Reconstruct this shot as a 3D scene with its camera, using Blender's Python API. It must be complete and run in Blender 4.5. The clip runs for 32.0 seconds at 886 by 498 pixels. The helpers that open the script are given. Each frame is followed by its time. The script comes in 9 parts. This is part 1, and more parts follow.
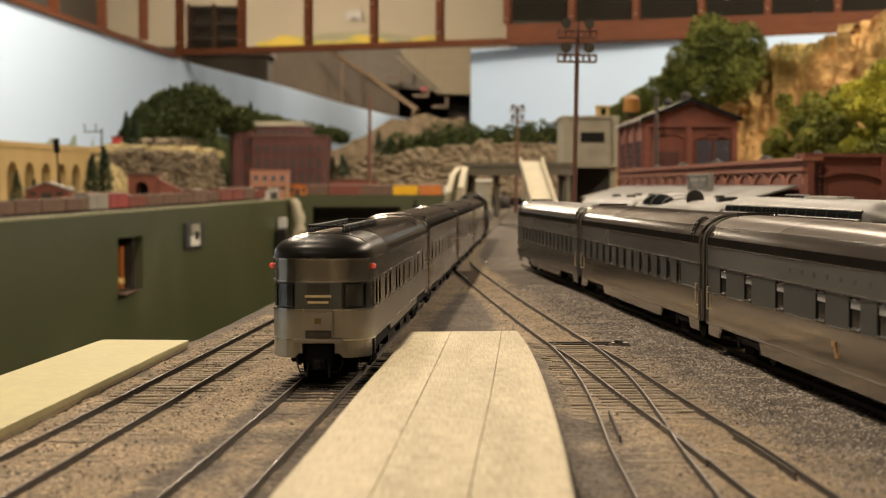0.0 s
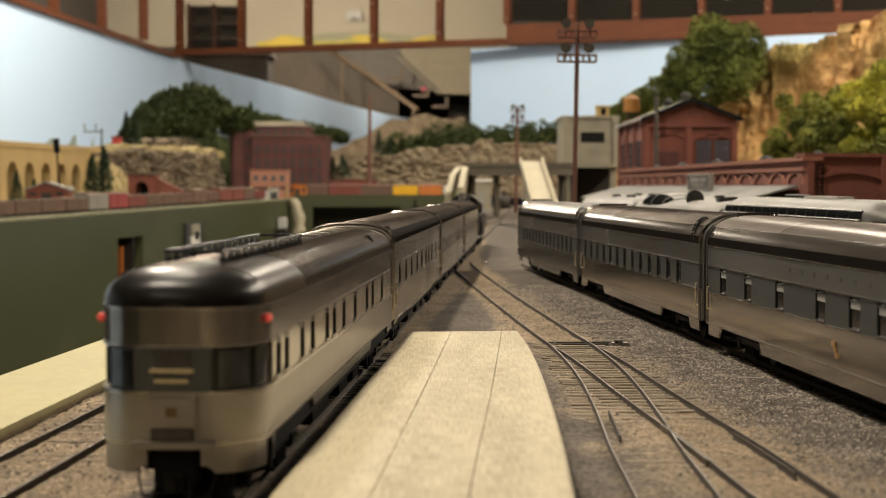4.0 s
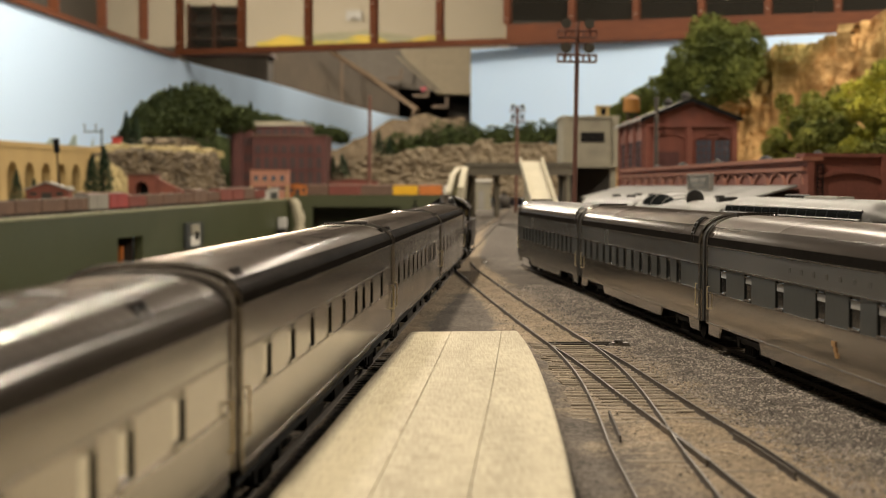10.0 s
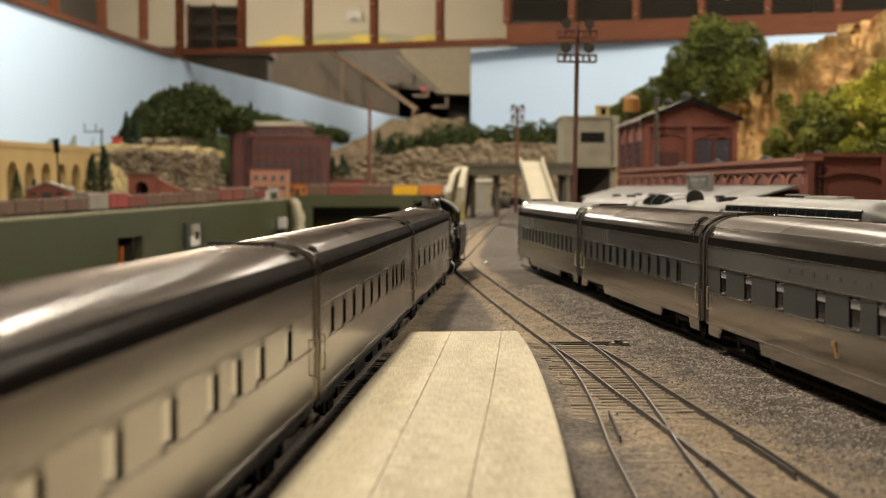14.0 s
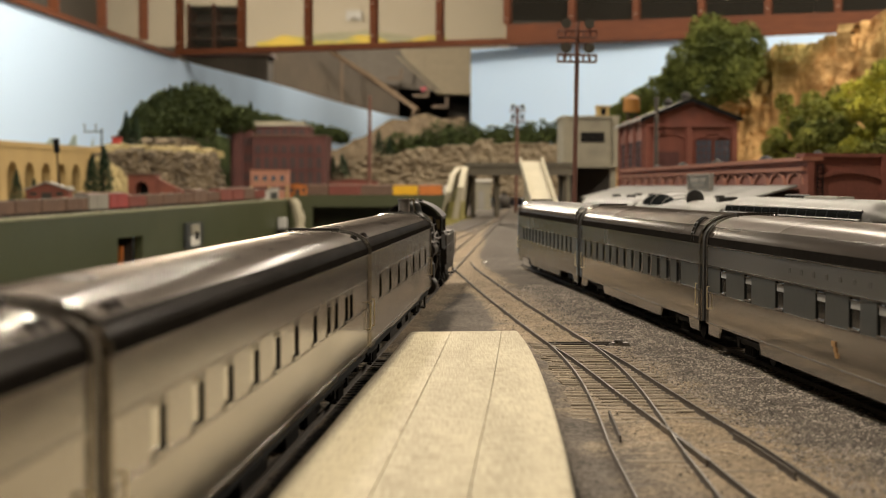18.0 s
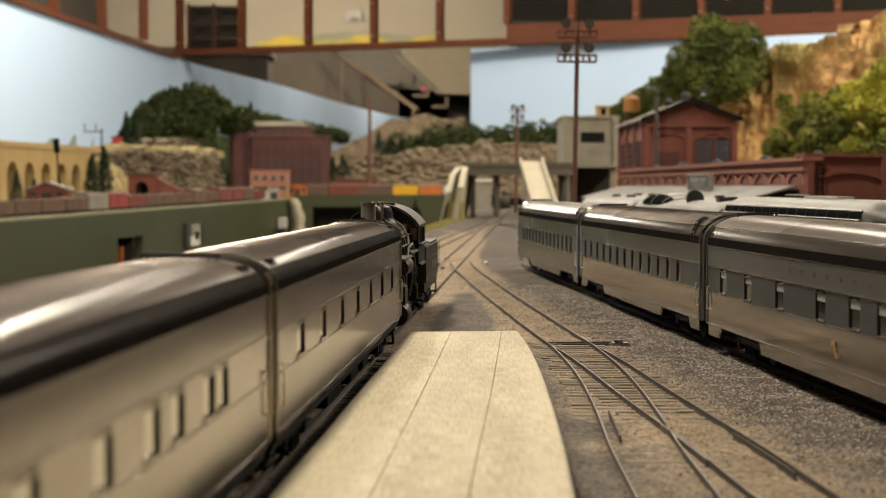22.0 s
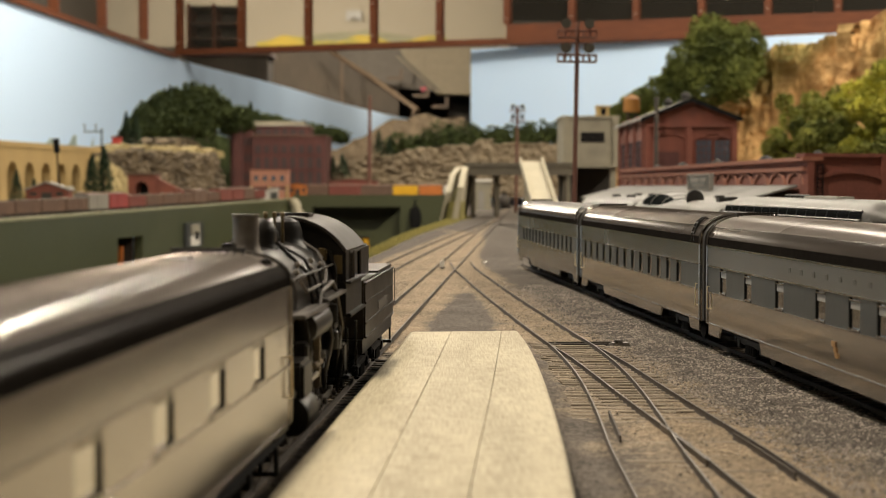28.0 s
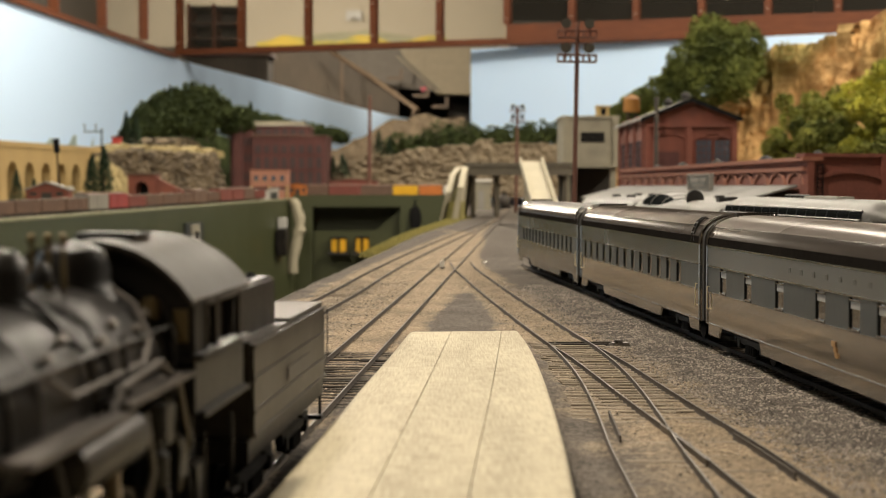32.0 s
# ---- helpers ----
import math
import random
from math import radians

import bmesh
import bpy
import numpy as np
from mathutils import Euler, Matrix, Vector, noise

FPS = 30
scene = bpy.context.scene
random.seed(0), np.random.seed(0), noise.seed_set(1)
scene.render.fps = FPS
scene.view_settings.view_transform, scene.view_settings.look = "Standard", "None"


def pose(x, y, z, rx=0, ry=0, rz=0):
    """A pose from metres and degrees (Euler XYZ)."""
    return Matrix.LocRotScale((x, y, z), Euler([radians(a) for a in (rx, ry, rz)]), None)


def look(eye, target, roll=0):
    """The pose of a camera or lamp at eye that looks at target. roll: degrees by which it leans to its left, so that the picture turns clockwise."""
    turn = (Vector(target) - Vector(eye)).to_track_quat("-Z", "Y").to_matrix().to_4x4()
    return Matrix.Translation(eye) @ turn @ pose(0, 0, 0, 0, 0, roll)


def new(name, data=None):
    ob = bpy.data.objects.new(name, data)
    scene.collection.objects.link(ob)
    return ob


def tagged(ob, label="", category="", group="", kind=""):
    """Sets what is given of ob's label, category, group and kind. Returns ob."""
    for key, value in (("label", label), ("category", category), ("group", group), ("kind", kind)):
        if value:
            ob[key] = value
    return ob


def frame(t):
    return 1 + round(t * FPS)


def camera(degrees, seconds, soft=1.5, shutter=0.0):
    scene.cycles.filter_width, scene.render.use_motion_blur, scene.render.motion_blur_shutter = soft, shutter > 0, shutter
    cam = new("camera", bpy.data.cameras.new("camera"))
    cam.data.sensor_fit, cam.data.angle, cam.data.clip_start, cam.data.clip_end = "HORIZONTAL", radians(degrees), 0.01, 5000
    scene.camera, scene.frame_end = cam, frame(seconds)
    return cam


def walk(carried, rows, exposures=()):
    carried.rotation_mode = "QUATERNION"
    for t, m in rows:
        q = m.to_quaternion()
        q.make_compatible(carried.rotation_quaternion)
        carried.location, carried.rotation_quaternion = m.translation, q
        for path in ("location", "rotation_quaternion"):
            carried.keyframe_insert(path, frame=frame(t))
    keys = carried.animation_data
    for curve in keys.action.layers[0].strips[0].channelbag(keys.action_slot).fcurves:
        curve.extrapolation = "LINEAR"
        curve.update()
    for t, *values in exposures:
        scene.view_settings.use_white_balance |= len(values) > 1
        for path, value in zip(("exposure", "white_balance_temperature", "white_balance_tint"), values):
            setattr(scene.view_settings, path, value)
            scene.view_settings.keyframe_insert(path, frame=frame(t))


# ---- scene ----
cam = camera(31.28, 32.0, soft=1.0)
cam.data.dof.use_dof = True
cam.data.dof.focus_distance = 0.58
cam.data.dof.aperture_fstop = 34.0
EYE = (0.0, 0.0, 0.061)
AIM = (0.0, 1.0, 0.061 - 111.0 / 2800.0)
walk(cam, [(0.0, look(EYE, AIM)), (32.0, look(EYE, AIM))], [(0.0, 0.0, 7150, 14), (0.8, 0.0, 6600, 11), (20.0, 0.0, 6550, 10.5), (29.5, 0.0, 6470, 10.1), (32.0, 0.06, 6450, 10)])

# ---- light: fluorescent fixtures under the room's ceiling ----
world = bpy.data.worlds.new("room_air")
scene.world = world
world.use_nodes = True
world.node_tree.nodes["Background"].inputs[0].default_value = (0.75, 0.72, 0.66, 1)
world.node_tree.nodes["Background"].inputs[1].default_value = 0.004
CEIL = 1.62


def ceiling_lamp(x, y, sx, sy, watts, colour=(1.0, 0.885, 0.715), z=CEIL - 0.05):
    data = bpy.data.lights.new("tube_light", "AREA")
    data.shape, data.size, data.size_y = "RECTANGLE", sx, sy
    data.energy, data.color = watts, colour
    ob = new("tube_light", data)
    ob.matrix_world = pose(x, y, z)
    return ob


# out of view; rows four and five are added to brighten cliff and trees
LAMPS = [(-0.50, 0.45, 0.10, 0.30, 29), (-0.40, 1.55, 0.12, 0.6, 13), (1.75, 1.3, 0.12, 1.2, 7), (1.85, 2.1, 0.12, 1.2, 60),
         (1.75, 3.0, 0.12, 1.2, 42), (1.6, -0.05, 0.12, 1.2, 2), (-0.8, -1.3, 0.12, 1.2, 12),
         (-0.3, 9.6, 0.16, 1.2, 36), (0.5, 11.4, 1.2, 0.16, 4), (2.2, 9.0, 0.16, 1.2, 2)]
HALLTOP = 2.15
for row in LAMPS:
    ceiling_lamp(*row, z=(HALLTOP if row[1] > 7.4 else CEIL) - 0.05)

# added point lights, out of view, that brighten the backdrops and the hall
FILLS = [(-0.75, 3.0, 58), (-0.70, 5.0, 86), (0.45, 4.4, 62), (1.5, 5.0, 60), (-1.6, 12.6, 150), (-0.3, 12.6, 98)]
for x, y, watts in FILLS:
    data = bpy.data.lights.new("globe_light", "POINT")
    data.energy, data.color, data.shadow_soft_size = watts, (1.0, 0.885, 0.715), 0.07
    new("globe_light", data).matrix_world = pose(x, y, CEIL - 0.09 if y < 8 else CEIL - 0.02)


# ---- materials ----
def mat(name, a, b=None, rough=0.7, metal=0.0, scale=400.0, big=40.0, bump=0.0, bumpscale=None, spec=0.5, vary=0.0, mix2=0.35,
        stretch=(1, 1, 1), dirt=None, dirt_at=0.62, vor=0.0, coat=0.0, contrast=1.0, island=0.0):
    """Two scales of noise between two base colours, with bump, and optional stains."""
    m = bpy.data.materials.new(name)
    m.use_nodes = True
    n, ln = m.node_tree.nodes, m.node_tree.links
    bs = n["Principled BSDF"]
    b = b or tuple(c * 0.8 for c in a)
    tc = n.new("ShaderNodeTexCoord")
    mp = n.new("ShaderNodeMapping")
    mp.inputs["Scale"].default_value = stretch
    ln.new(tc.outputs["Object"], mp.inputs["Vector"])
    n1, n2 = n.new("ShaderNodeTexNoise"), n.new("ShaderNodeTexNoise")
    n1.inputs["Scale"].default_value, n1.inputs["Detail"].default_value = scale, 5.0
    n2.inputs["Scale"].default_value, n2.inputs["Detail"].default_value = big, 4.0
    ln.new(mp.outputs[0], n1.inputs["Vector"])
    ln.new(tc.outputs["Object"], n2.inputs["Vector"])
    add = n.new("ShaderNodeMath")
    add.operation = "MULTIPLY_ADD"
    ln.new(n2.outputs["Fac"], add.inputs[0])
    add.inputs[1].default_value = mix2 * 2
    sub = n.new("ShaderNodeMath")
    sub.operation = "MULTIPLY_ADD"
    ln.new(n1.outputs["Fac"], sub.inputs[0])
    sub.inputs[1].default_value, sub.inputs[2].default_value = 1 - mix2, -mix2 * 0.5
    ln.new(sub.outputs[0], add.inputs[2])
    fac = add.outputs[0]
    if vary:
        oi = n.new("ShaderNodeObjectInfo")
        v = n.new("ShaderNodeMath")
        v.operation = "MULTIPLY_ADD"
        ln.new(oi.outputs["Random"], v.inputs[0])
        v.inputs[1].default_value = vary
        sh = n.new("ShaderNodeMath")
        sh.operation = "SUBTRACT"
        ln.new(fac, sh.inputs[0])
        sh.inputs[1].default_value = vary / 2
        ln.new(sh.outputs[0], v.inputs[2])
        fac = v.outputs[0]
    if island:
        ge = n.new("ShaderNodeNewGeometry")
        iv = n.new("ShaderNodeMath")
        iv.operation = "MULTIPLY_ADD"
        ln.new(ge.outputs["Random Per Island"], iv.inputs[0])
        iv.inputs[1].default_value = island
        ih = n.new("ShaderNodeMath")
        ih.operation = "SUBTRACT"
        ln.new(fac, ih.inputs[0])
        ih.inputs[1].default_value = island / 2
        ln.new(ih.outputs[0], iv.inputs[2])
        fac = iv.outputs[0]
    ramp = n.new("ShaderNodeValToRGB")
    w = 0.22 / contrast
    ramp.color_ramp.elements[0].position, ramp.color_ramp.elements[0].color = 0.5 - w, (*b, 1)
    ramp.color_ramp.elements[1].position, ramp.color_ramp.elements[1].color = 0.5 + w, (*a, 1)
    ln.new(fac, ramp.inputs[0])
    col = ramp.outputs[0]
    if dirt:
        n3 = n.new("ShaderNodeTexNoise")
        n3.inputs["Scale"].default_value, n3.inputs["Detail"].default_value = big * 0.45, 6.0
        ln.new(tc.outputs["Object"], n3.inputs["Vector"])
        r3 = n.new("ShaderNodeValToRGB")
        r3.color_ramp.elements[0].position, r3.color_ramp.elements[1].position = dirt_at - 0.1, dirt_at + 0.1
        ln.new(n3.outputs["Fac"], r3.inputs[0])
        mx = n.new("ShaderNodeMix")
        mx.data_type = "RGBA"
        ln.new(r3.outputs[0], mx.inputs[0])
        ln.new(col, mx.inputs[6])
        mx.inputs[7].default_value = (*dirt, 1)
        col = mx.outputs[2]
    ln.new(col, bs.inputs["Base Color"])
    rr = n.new("ShaderNodeMath")
    rr.operation = "MULTIPLY_ADD"
    ln.new(n2.outputs["Fac"], rr.inputs[0])
    rr.inputs[1].default_value, rr.inputs[2].default_value = 0.2, max(rough - 0.1, 0.02)
    ln.new(rr.outputs[0], bs.inputs["Roughness"])
    bs.inputs["Metallic"].default_value = metal
    bs.inputs["Specular IOR Level"].default_value = spec
    bs.inputs["Coat Weight"].default_value = coat
    if bump:
        bp = n.new("ShaderNodeBump")
        bp.inputs["Strength"].default_value = min(bump, 1.0)
        bp.inputs["Distance"].default_value = 0.6 / (bumpscale or scale)
        if vor:
            vo = n.new("ShaderNodeTexVoronoi")
            vo.inputs["Scale"].default_value = vor
            ln.new(tc.outputs["Object"], vo.inputs["Vector"])
            ln.new(vo.outputs["Distance"], bp.inputs["Height"])
        elif bumpscale:
            nb = n.new("ShaderNodeTexNoise")
            nb.inputs["Scale"].default_value, nb.inputs["Detail"].default_value = bumpscale, 4.0
            ln.new(mp.outputs[0], nb.inputs["Vector"])
            ln.new(nb.outputs["Fac"], bp.inputs["Height"])
        else:
            ln.new(n1.outputs["Fac"], bp.inputs["Height"])
        ln.new(bp.outputs[0], bs.inputs["Normal"])
    return m


def glass_mat(name, tint, rough=0.05, alpha=0.3):
    m = bpy.data.materials.new(name)
    m.use_nodes = True
    bs = m.node_tree.nodes["Principled BSDF"]
    bs.inputs["Base Color"].default_value = (*tint, 1)
    bs.inputs["Roughness"].default_value = rough
    bs.inputs["Alpha"].default_value = alpha
    bs.inputs["Specular IOR Level"].default_value = 0.6
    return m


def glow_mat(name, colour, strength):
    m = bpy.data.materials.new(name)
    m.use_nodes = True
    bs = m.node_tree.nodes["Principled BSDF"]
    bs.inputs["Base Color"].default_value = (*colour, 1)
    bs.inputs["Emission Color"].default_value = (*colour, 1)
    bs.inputs["Emission Strength"].default_value = strength
    return m


CINDER = mat("cinder_ground", (0.20, 0.173, 0.149), (0.045, 0.039, 0.034), 0.95, scale=1100, big=26, bump=1.0, bumpscale=1500, mix2=0.45, spec=0.2)
BALLAST = mat("tan_ballast", (0.26, 0.20, 0.14), (0.10, 0.08, 0.06), 0.95, scale=1300, big=60, bump=1.0, bumpscale=1700, mix2=0.35, spec=0.2)
STONE = mat("ballast_stone", (0.43, 0.36, 0.28), (0.06, 0.052, 0.045), 0.95, scale=700, big=90, mix2=0.5, spec=0.2, island=0.5)
GRAIN = mat("cinder_grain", (0.36, 0.311, 0.264), (0.075, 0.065, 0.056), 0.9, scale=700, big=90, mix2=0.5, spec=0.3, island=0.6)
TIE = mat("weathered_tie", (0.27, 0.225, 0.17), (0.17, 0.138, 0.104), 0.95, scale=500, big=60, bump=0.6, stretch=(0.25, 2, 2), vary=0.5, spec=0.2)
# dark tie with the shade beside the train painted in; also the throw-bar ties
TIEDARK = mat("oil_dark_tie", (0.055, 0.045, 0.035), (0.024, 0.020, 0.016), 0.9, scale=500, big=60, bump=0.6, stretch=(0.25, 2, 2), vary=0.5, spec=0.2)
RAILM = mat("rusty_rail_side", (0.068, 0.051, 0.037), (0.034, 0.026, 0.020), 0.8, 0.1, scale=600, big=30, bump=0.3)
RAILTOP = mat("worn_rail_head", (0.115, 0.094, 0.072), (0.06, 0.05, 0.039), 0.5, 0.2, spec=0.2, scale=500, big=25)


def wood_mat(name, light, dark):
    """Pale sawn wood: long grain, saw marks across it, and a few stains."""
    m = bpy.data.materials.new(name)
    m.use_nodes = True
    n, ln = m.node_tree.nodes, m.node_tree.links
    bs = n["Principled BSDF"]
    tc = n.new("ShaderNodeTexCoord")
    facs = []
    for size, detail in (((2600, 90, 300), 4), ((170, 1300, 100), 4), ((60, 9, 20), 5)):
        mp = n.new("ShaderNodeMapping")
        mp.inputs["Scale"].default_value = size
        t = n.new("ShaderNodeTexNoise")
        t.inputs["Scale"].default_value, t.inputs["Detail"].default_value = 1.0, detail
        ln.new(tc.outputs["Object"], mp.inputs["Vector"])
        ln.new(mp.outputs[0], t.inputs["Vector"])
        facs.append(t.outputs["Fac"])
    a = n.new("ShaderNodeMath")
    a.operation = "ADD"
    ln.new(facs[0], a.inputs[0])
    ln.new(facs[1], a.inputs[1])
    b = n.new("ShaderNodeMath")
    b.operation = "MULTIPLY_ADD"
    ln.new(facs[2], b.inputs[0])
    b.inputs[1].default_value = 0.8
    ln.new(a.outputs[0], b.inputs[2])
    r = n.new("ShaderNodeValToRGB")
    r.color_ramp.elements[0].position, r.color_ramp.elements[0].color = 0.30, (*dark, 1)
    r.color_ramp.elements[1].position, r.color_ramp.elements[1].color = 0.72, (*light, 1)
    hv = n.new("ShaderNodeMath")
    hv.operation = "MULTIPLY_ADD"
    ln.new(b.outputs[0], hv.inputs[0])
    hv.inputs[1].default_value, hv.inputs[2].default_value = 0.95, -0.78
    ln.new(hv.outputs[0], r.inputs[0])
    ln.new(r.outputs[0], bs.inputs["Base Color"])
    bs.inputs["Roughness"].default_value = 0.65
    bs.inputs["Specular IOR Level"].default_value = 0.3
    bp = n.new("ShaderNodeBump")
    bp.inputs["Strength"].default_value, bp.inputs["Distance"].default_value = 0.3, 0.0002
    ln.new(a.outputs[0], bp.inputs["Height"])
    ln.new(bp.outputs[0], bs.inputs["Normal"])
    return m


WOOD = wood_mat("pale_basswood", (0.43, 0.372, 0.246), (0.225, 0.187, 0.113))
DOCKM = mat("cream_painted_board", (0.375, 0.34, 0.178), (0.315, 0.285, 0.147), 0.7, scale=300, big=30, bump=0.15, spec=0.3)
SILVERR = mat("worn_plated_silver", (0.54, 0.50, 0.445), (0.49, 0.454, 0.402), 0.13, 0.95, scale=260, big=9, bump=0.015, stretch=(1, 0.12, 1))
SILVERW = mat("grimy_dark_silver", (0.24, 0.235, 0.215), (0.17, 0.166, 0.152), 0.24, 0.8, scale=260, big=14, bump=0.03, stretch=(1, 0.12, 1))
OBSROOF = mat("dark_bronze_roof", (0.105, 0.089, 0.075), (0.075, 0.064, 0.054), 0.22, 0.36, spec=0.0, scale=300, big=9, bump=0.012, stretch=(1, 0.15, 1))
SATIN = mat("satin_silver_paint", (0.38, 0.348, 0.305), (0.32, 0.293, 0.256), 0.32, 0.75, scale=260, big=22, bump=0.03)
SILVER = mat("plated_silver", (0.40, 0.365, 0.32), (0.33, 0.30, 0.265), 0.19, 0.88, scale=260, big=22, bump=0.03, stretch=(1, 0.12, 1))
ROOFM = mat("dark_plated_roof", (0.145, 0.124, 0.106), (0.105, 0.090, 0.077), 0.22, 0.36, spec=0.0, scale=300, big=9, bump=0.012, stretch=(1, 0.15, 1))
ROOFW = mat("grimy_brown_roof", (0.115, 0.102, 0.09), (0.075, 0.066, 0.058), 0.42, 0.1, spec=0.15, scale=300, big=14, bump=0.02)
ROOFR = mat("brown_plated_roof", (0.125, 0.106, 0.09), (0.09, 0.077, 0.066), 0.27, 0.32, spec=0.0, scale=300, big=9, bump=0.02, stretch=(1, 0.15, 1))
# lower roof strips: the dark room they would mirror is put into the colour
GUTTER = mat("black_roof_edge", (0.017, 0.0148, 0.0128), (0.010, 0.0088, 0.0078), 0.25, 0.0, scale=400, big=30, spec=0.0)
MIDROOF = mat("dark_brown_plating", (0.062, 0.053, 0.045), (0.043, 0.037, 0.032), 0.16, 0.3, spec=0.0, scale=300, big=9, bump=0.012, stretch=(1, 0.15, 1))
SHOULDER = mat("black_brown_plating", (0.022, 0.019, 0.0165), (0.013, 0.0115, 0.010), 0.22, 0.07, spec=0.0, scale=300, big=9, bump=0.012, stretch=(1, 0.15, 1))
# same plating as the sides; its darker reflection is painted into the colour
LETTERM = mat("dull_plated_letterboard", (0.27, 0.245, 0.215), (0.22, 0.20, 0.175), 0.17, 0.85, scale=260, big=22, bump=0.02, stretch=(1, 0.12, 1))
LETTERB = mat("satin_silver_letterboard", (0.258, 0.241, 0.214), (0.22, 0.206, 0.183), 0.34, 0.85, scale=260, big=22, bump=0.03, stretch=(1, 0.12, 1))
BLINDM = mat("pale_window_blind", (0.40, 0.39, 0.37), (0.32, 0.31, 0.295), 0.5, 0.2, scale=500, big=60)
GLOSSBLACK = mat("gloss_black_dome", (0.014, 0.0125, 0.011), (0.008, 0.0075, 0.007), 0.3, 0.0, scale=400, big=30, spec=0.11)
BANDM = mat("grey_window_band", (0.060, 0.064, 0.061), (0.044, 0.047, 0.045), 0.35, 0.15, scale=300, big=30)
DIAPH = mat("grey_diaphragm", (0.05, 0.046, 0.042), (0.025, 0.023, 0.021), 0.6, 0.2, scale=900, big=60)
BLACK = mat("loco_black", (0.015, 0.013, 0.011), (0.008, 0.007, 0.006), 0.42, 0.0, spec=0.17, scale=500, big=60, bump=0.10, dirt=(0.032, 0.027, 0.022), dirt_at=0.62)
# darker than the loco black: shade under the cars is put into the colour
GEARSHADE = mat("oily_black_running_gear", (0.010, 0.009, 0.008), (0.005, 0.0045, 0.004), 0.45, 0.0, spec=0.12, scale=500, big=60, bump=0.1)
BLACKDULL = mat("sooty_black", (0.012, 0.0115, 0.011), (0.007, 0.007, 0.007), 0.8, 0.0, spec=0.1, scale=500, big=60)
GREYMETAL = mat("grey_weathered_metal", (0.115, 0.10, 0.087), (0.06, 0.053, 0.046), 0.55, 0.1, spec=0.2, scale=500, big=50, bump=0.1)
STEEL = mat("bright_rod_steel", (0.55, 0.52, 0.47), (0.4, 0.37, 0.33), 0.3, 0.9, scale=500, big=60)
PANE = mat("mirror_dark_glass", (0.60, 0.58, 0.53), (0.55, 0.53, 0.48), 0.12, 1.0, scale=200, big=30)
DOMEBLACK = mat("black_dome_window", (0.012, 0.013, 0.013), (0.008, 0.009, 0.009), 0.8, 0.0, scale=200, big=30, spec=0.0)
REDLENS = glow_mat("red_marker_lens", (0.7, 0.08, 0.06), 0.25)
GOLD = mat("gold_lettering", (0.26, 0.18, 0.06), (0.16, 0.11, 0.04), 0.5, 0.3, scale=500, big=60)
EMBLEM = mat("orange_emblem", (0.34, 0.19, 0.06), (0.22, 0.11, 0.035), 0.6, 0.0, scale=900, big=90)


# ---- mesh helpers ----
def part(name, bm, material, parent=None, label="", smooth=False):
    me = bpy.data.meshes.new(name)
    bmesh.ops.recalc_face_normals(bm, faces=bm.faces)
    bm.to_mesh(me)
    bm.free()
    me.materials.append(material)
    if smooth:
        for poly in me.polygons:
            poly.use_smooth = True
        me.set_sharp_from_angle(angle=radians(40))
    ob = new(name, me)
    if parent:
        ob.parent = parent
    if label:
        ob["label"] = label
    return ob


def share(ob, parent, m, name=None):
    """Another object on the same mesh."""
    o = new(name or ob.name.split(".")[0], ob.data)
    o.parent = parent
    o.matrix_basis = m
    for k in ("label",):
        if k in ob:
            o[k] = ob[k]
    return o


def thing(name, label, category, m=None, group="", kind=""):
    ob = new(name)
    ob.empty_display_size = 0.01
    if m is not None:
        ob.matrix_basis = m
    return tagged(ob, label, category, group, kind)


def box(bm, x0, x1, y0, y1, z0, z1, m=None):
    vs = [bm.verts.new((x, y, z)) for z in (z0, z1) for x, y in ((x0, y0), (x1, y0), (x1, y1), (x0, y1))]
    for q in ((3, 2, 1, 0), (4, 5, 6, 7), (0, 1, 5, 4), (1, 2, 6, 5), (2, 3, 7, 6), (3, 0, 4, 7)):
        bm.faces.new([vs[i] for i in q])
    if m is not None:
        for v in vs:
            v.co = m @ v.co
    return vs


def bevbox(bm, x0, x1, y0, y1, z0, z1, r, m=None):
    """A box with chamfered edges."""
    b2 = bmesh.new()
    box(b2, x0, x1, y0, y1, z0, z1)
    bmesh.ops.bevel(b2, geom=b2.edges[:], offset=r, segments=2, affect="EDGES")
    merge(bm, b2, m)


def merge(bm, b2, m=None):
    lut = {}
    for v in b2.verts:
        lut[v] = bm.verts.new(m @ v.co if m is not None else v.co)
    for f in b2.faces:
        bm.faces.new([lut[v] for v in f.verts])
    b2.free()


def tube(bm, a, b, r0, r1=None, n=10, caps=True):
    a, b = Vector(a), Vector(b)
    r1 = r0 if r1 is None else r1
    q = (b - a).to_track_quat("Z", "Y")
    rings = []
    for p, r in ((a, r0), (b, r1)):
        rings.append([bm.verts.new(p + q @ Vector((r * math.cos(2 * math.pi * i / n), r * math.sin(2 * math.pi * i / n), 0))) for i in range(n)])
    for i in range(n):
        bm.faces.new((rings[0][i], rings[0][(i + 1) % n], rings[1][(i + 1) % n], rings[1][i]))
    if caps:
        bm.faces.new(rings[0][::-1])
        bm.faces.new(rings[1])


def wire(bm, pts, r, n=6):
    for a, b in zip(pts, pts[1:]):
        tube(bm, a, b, r, r, n)


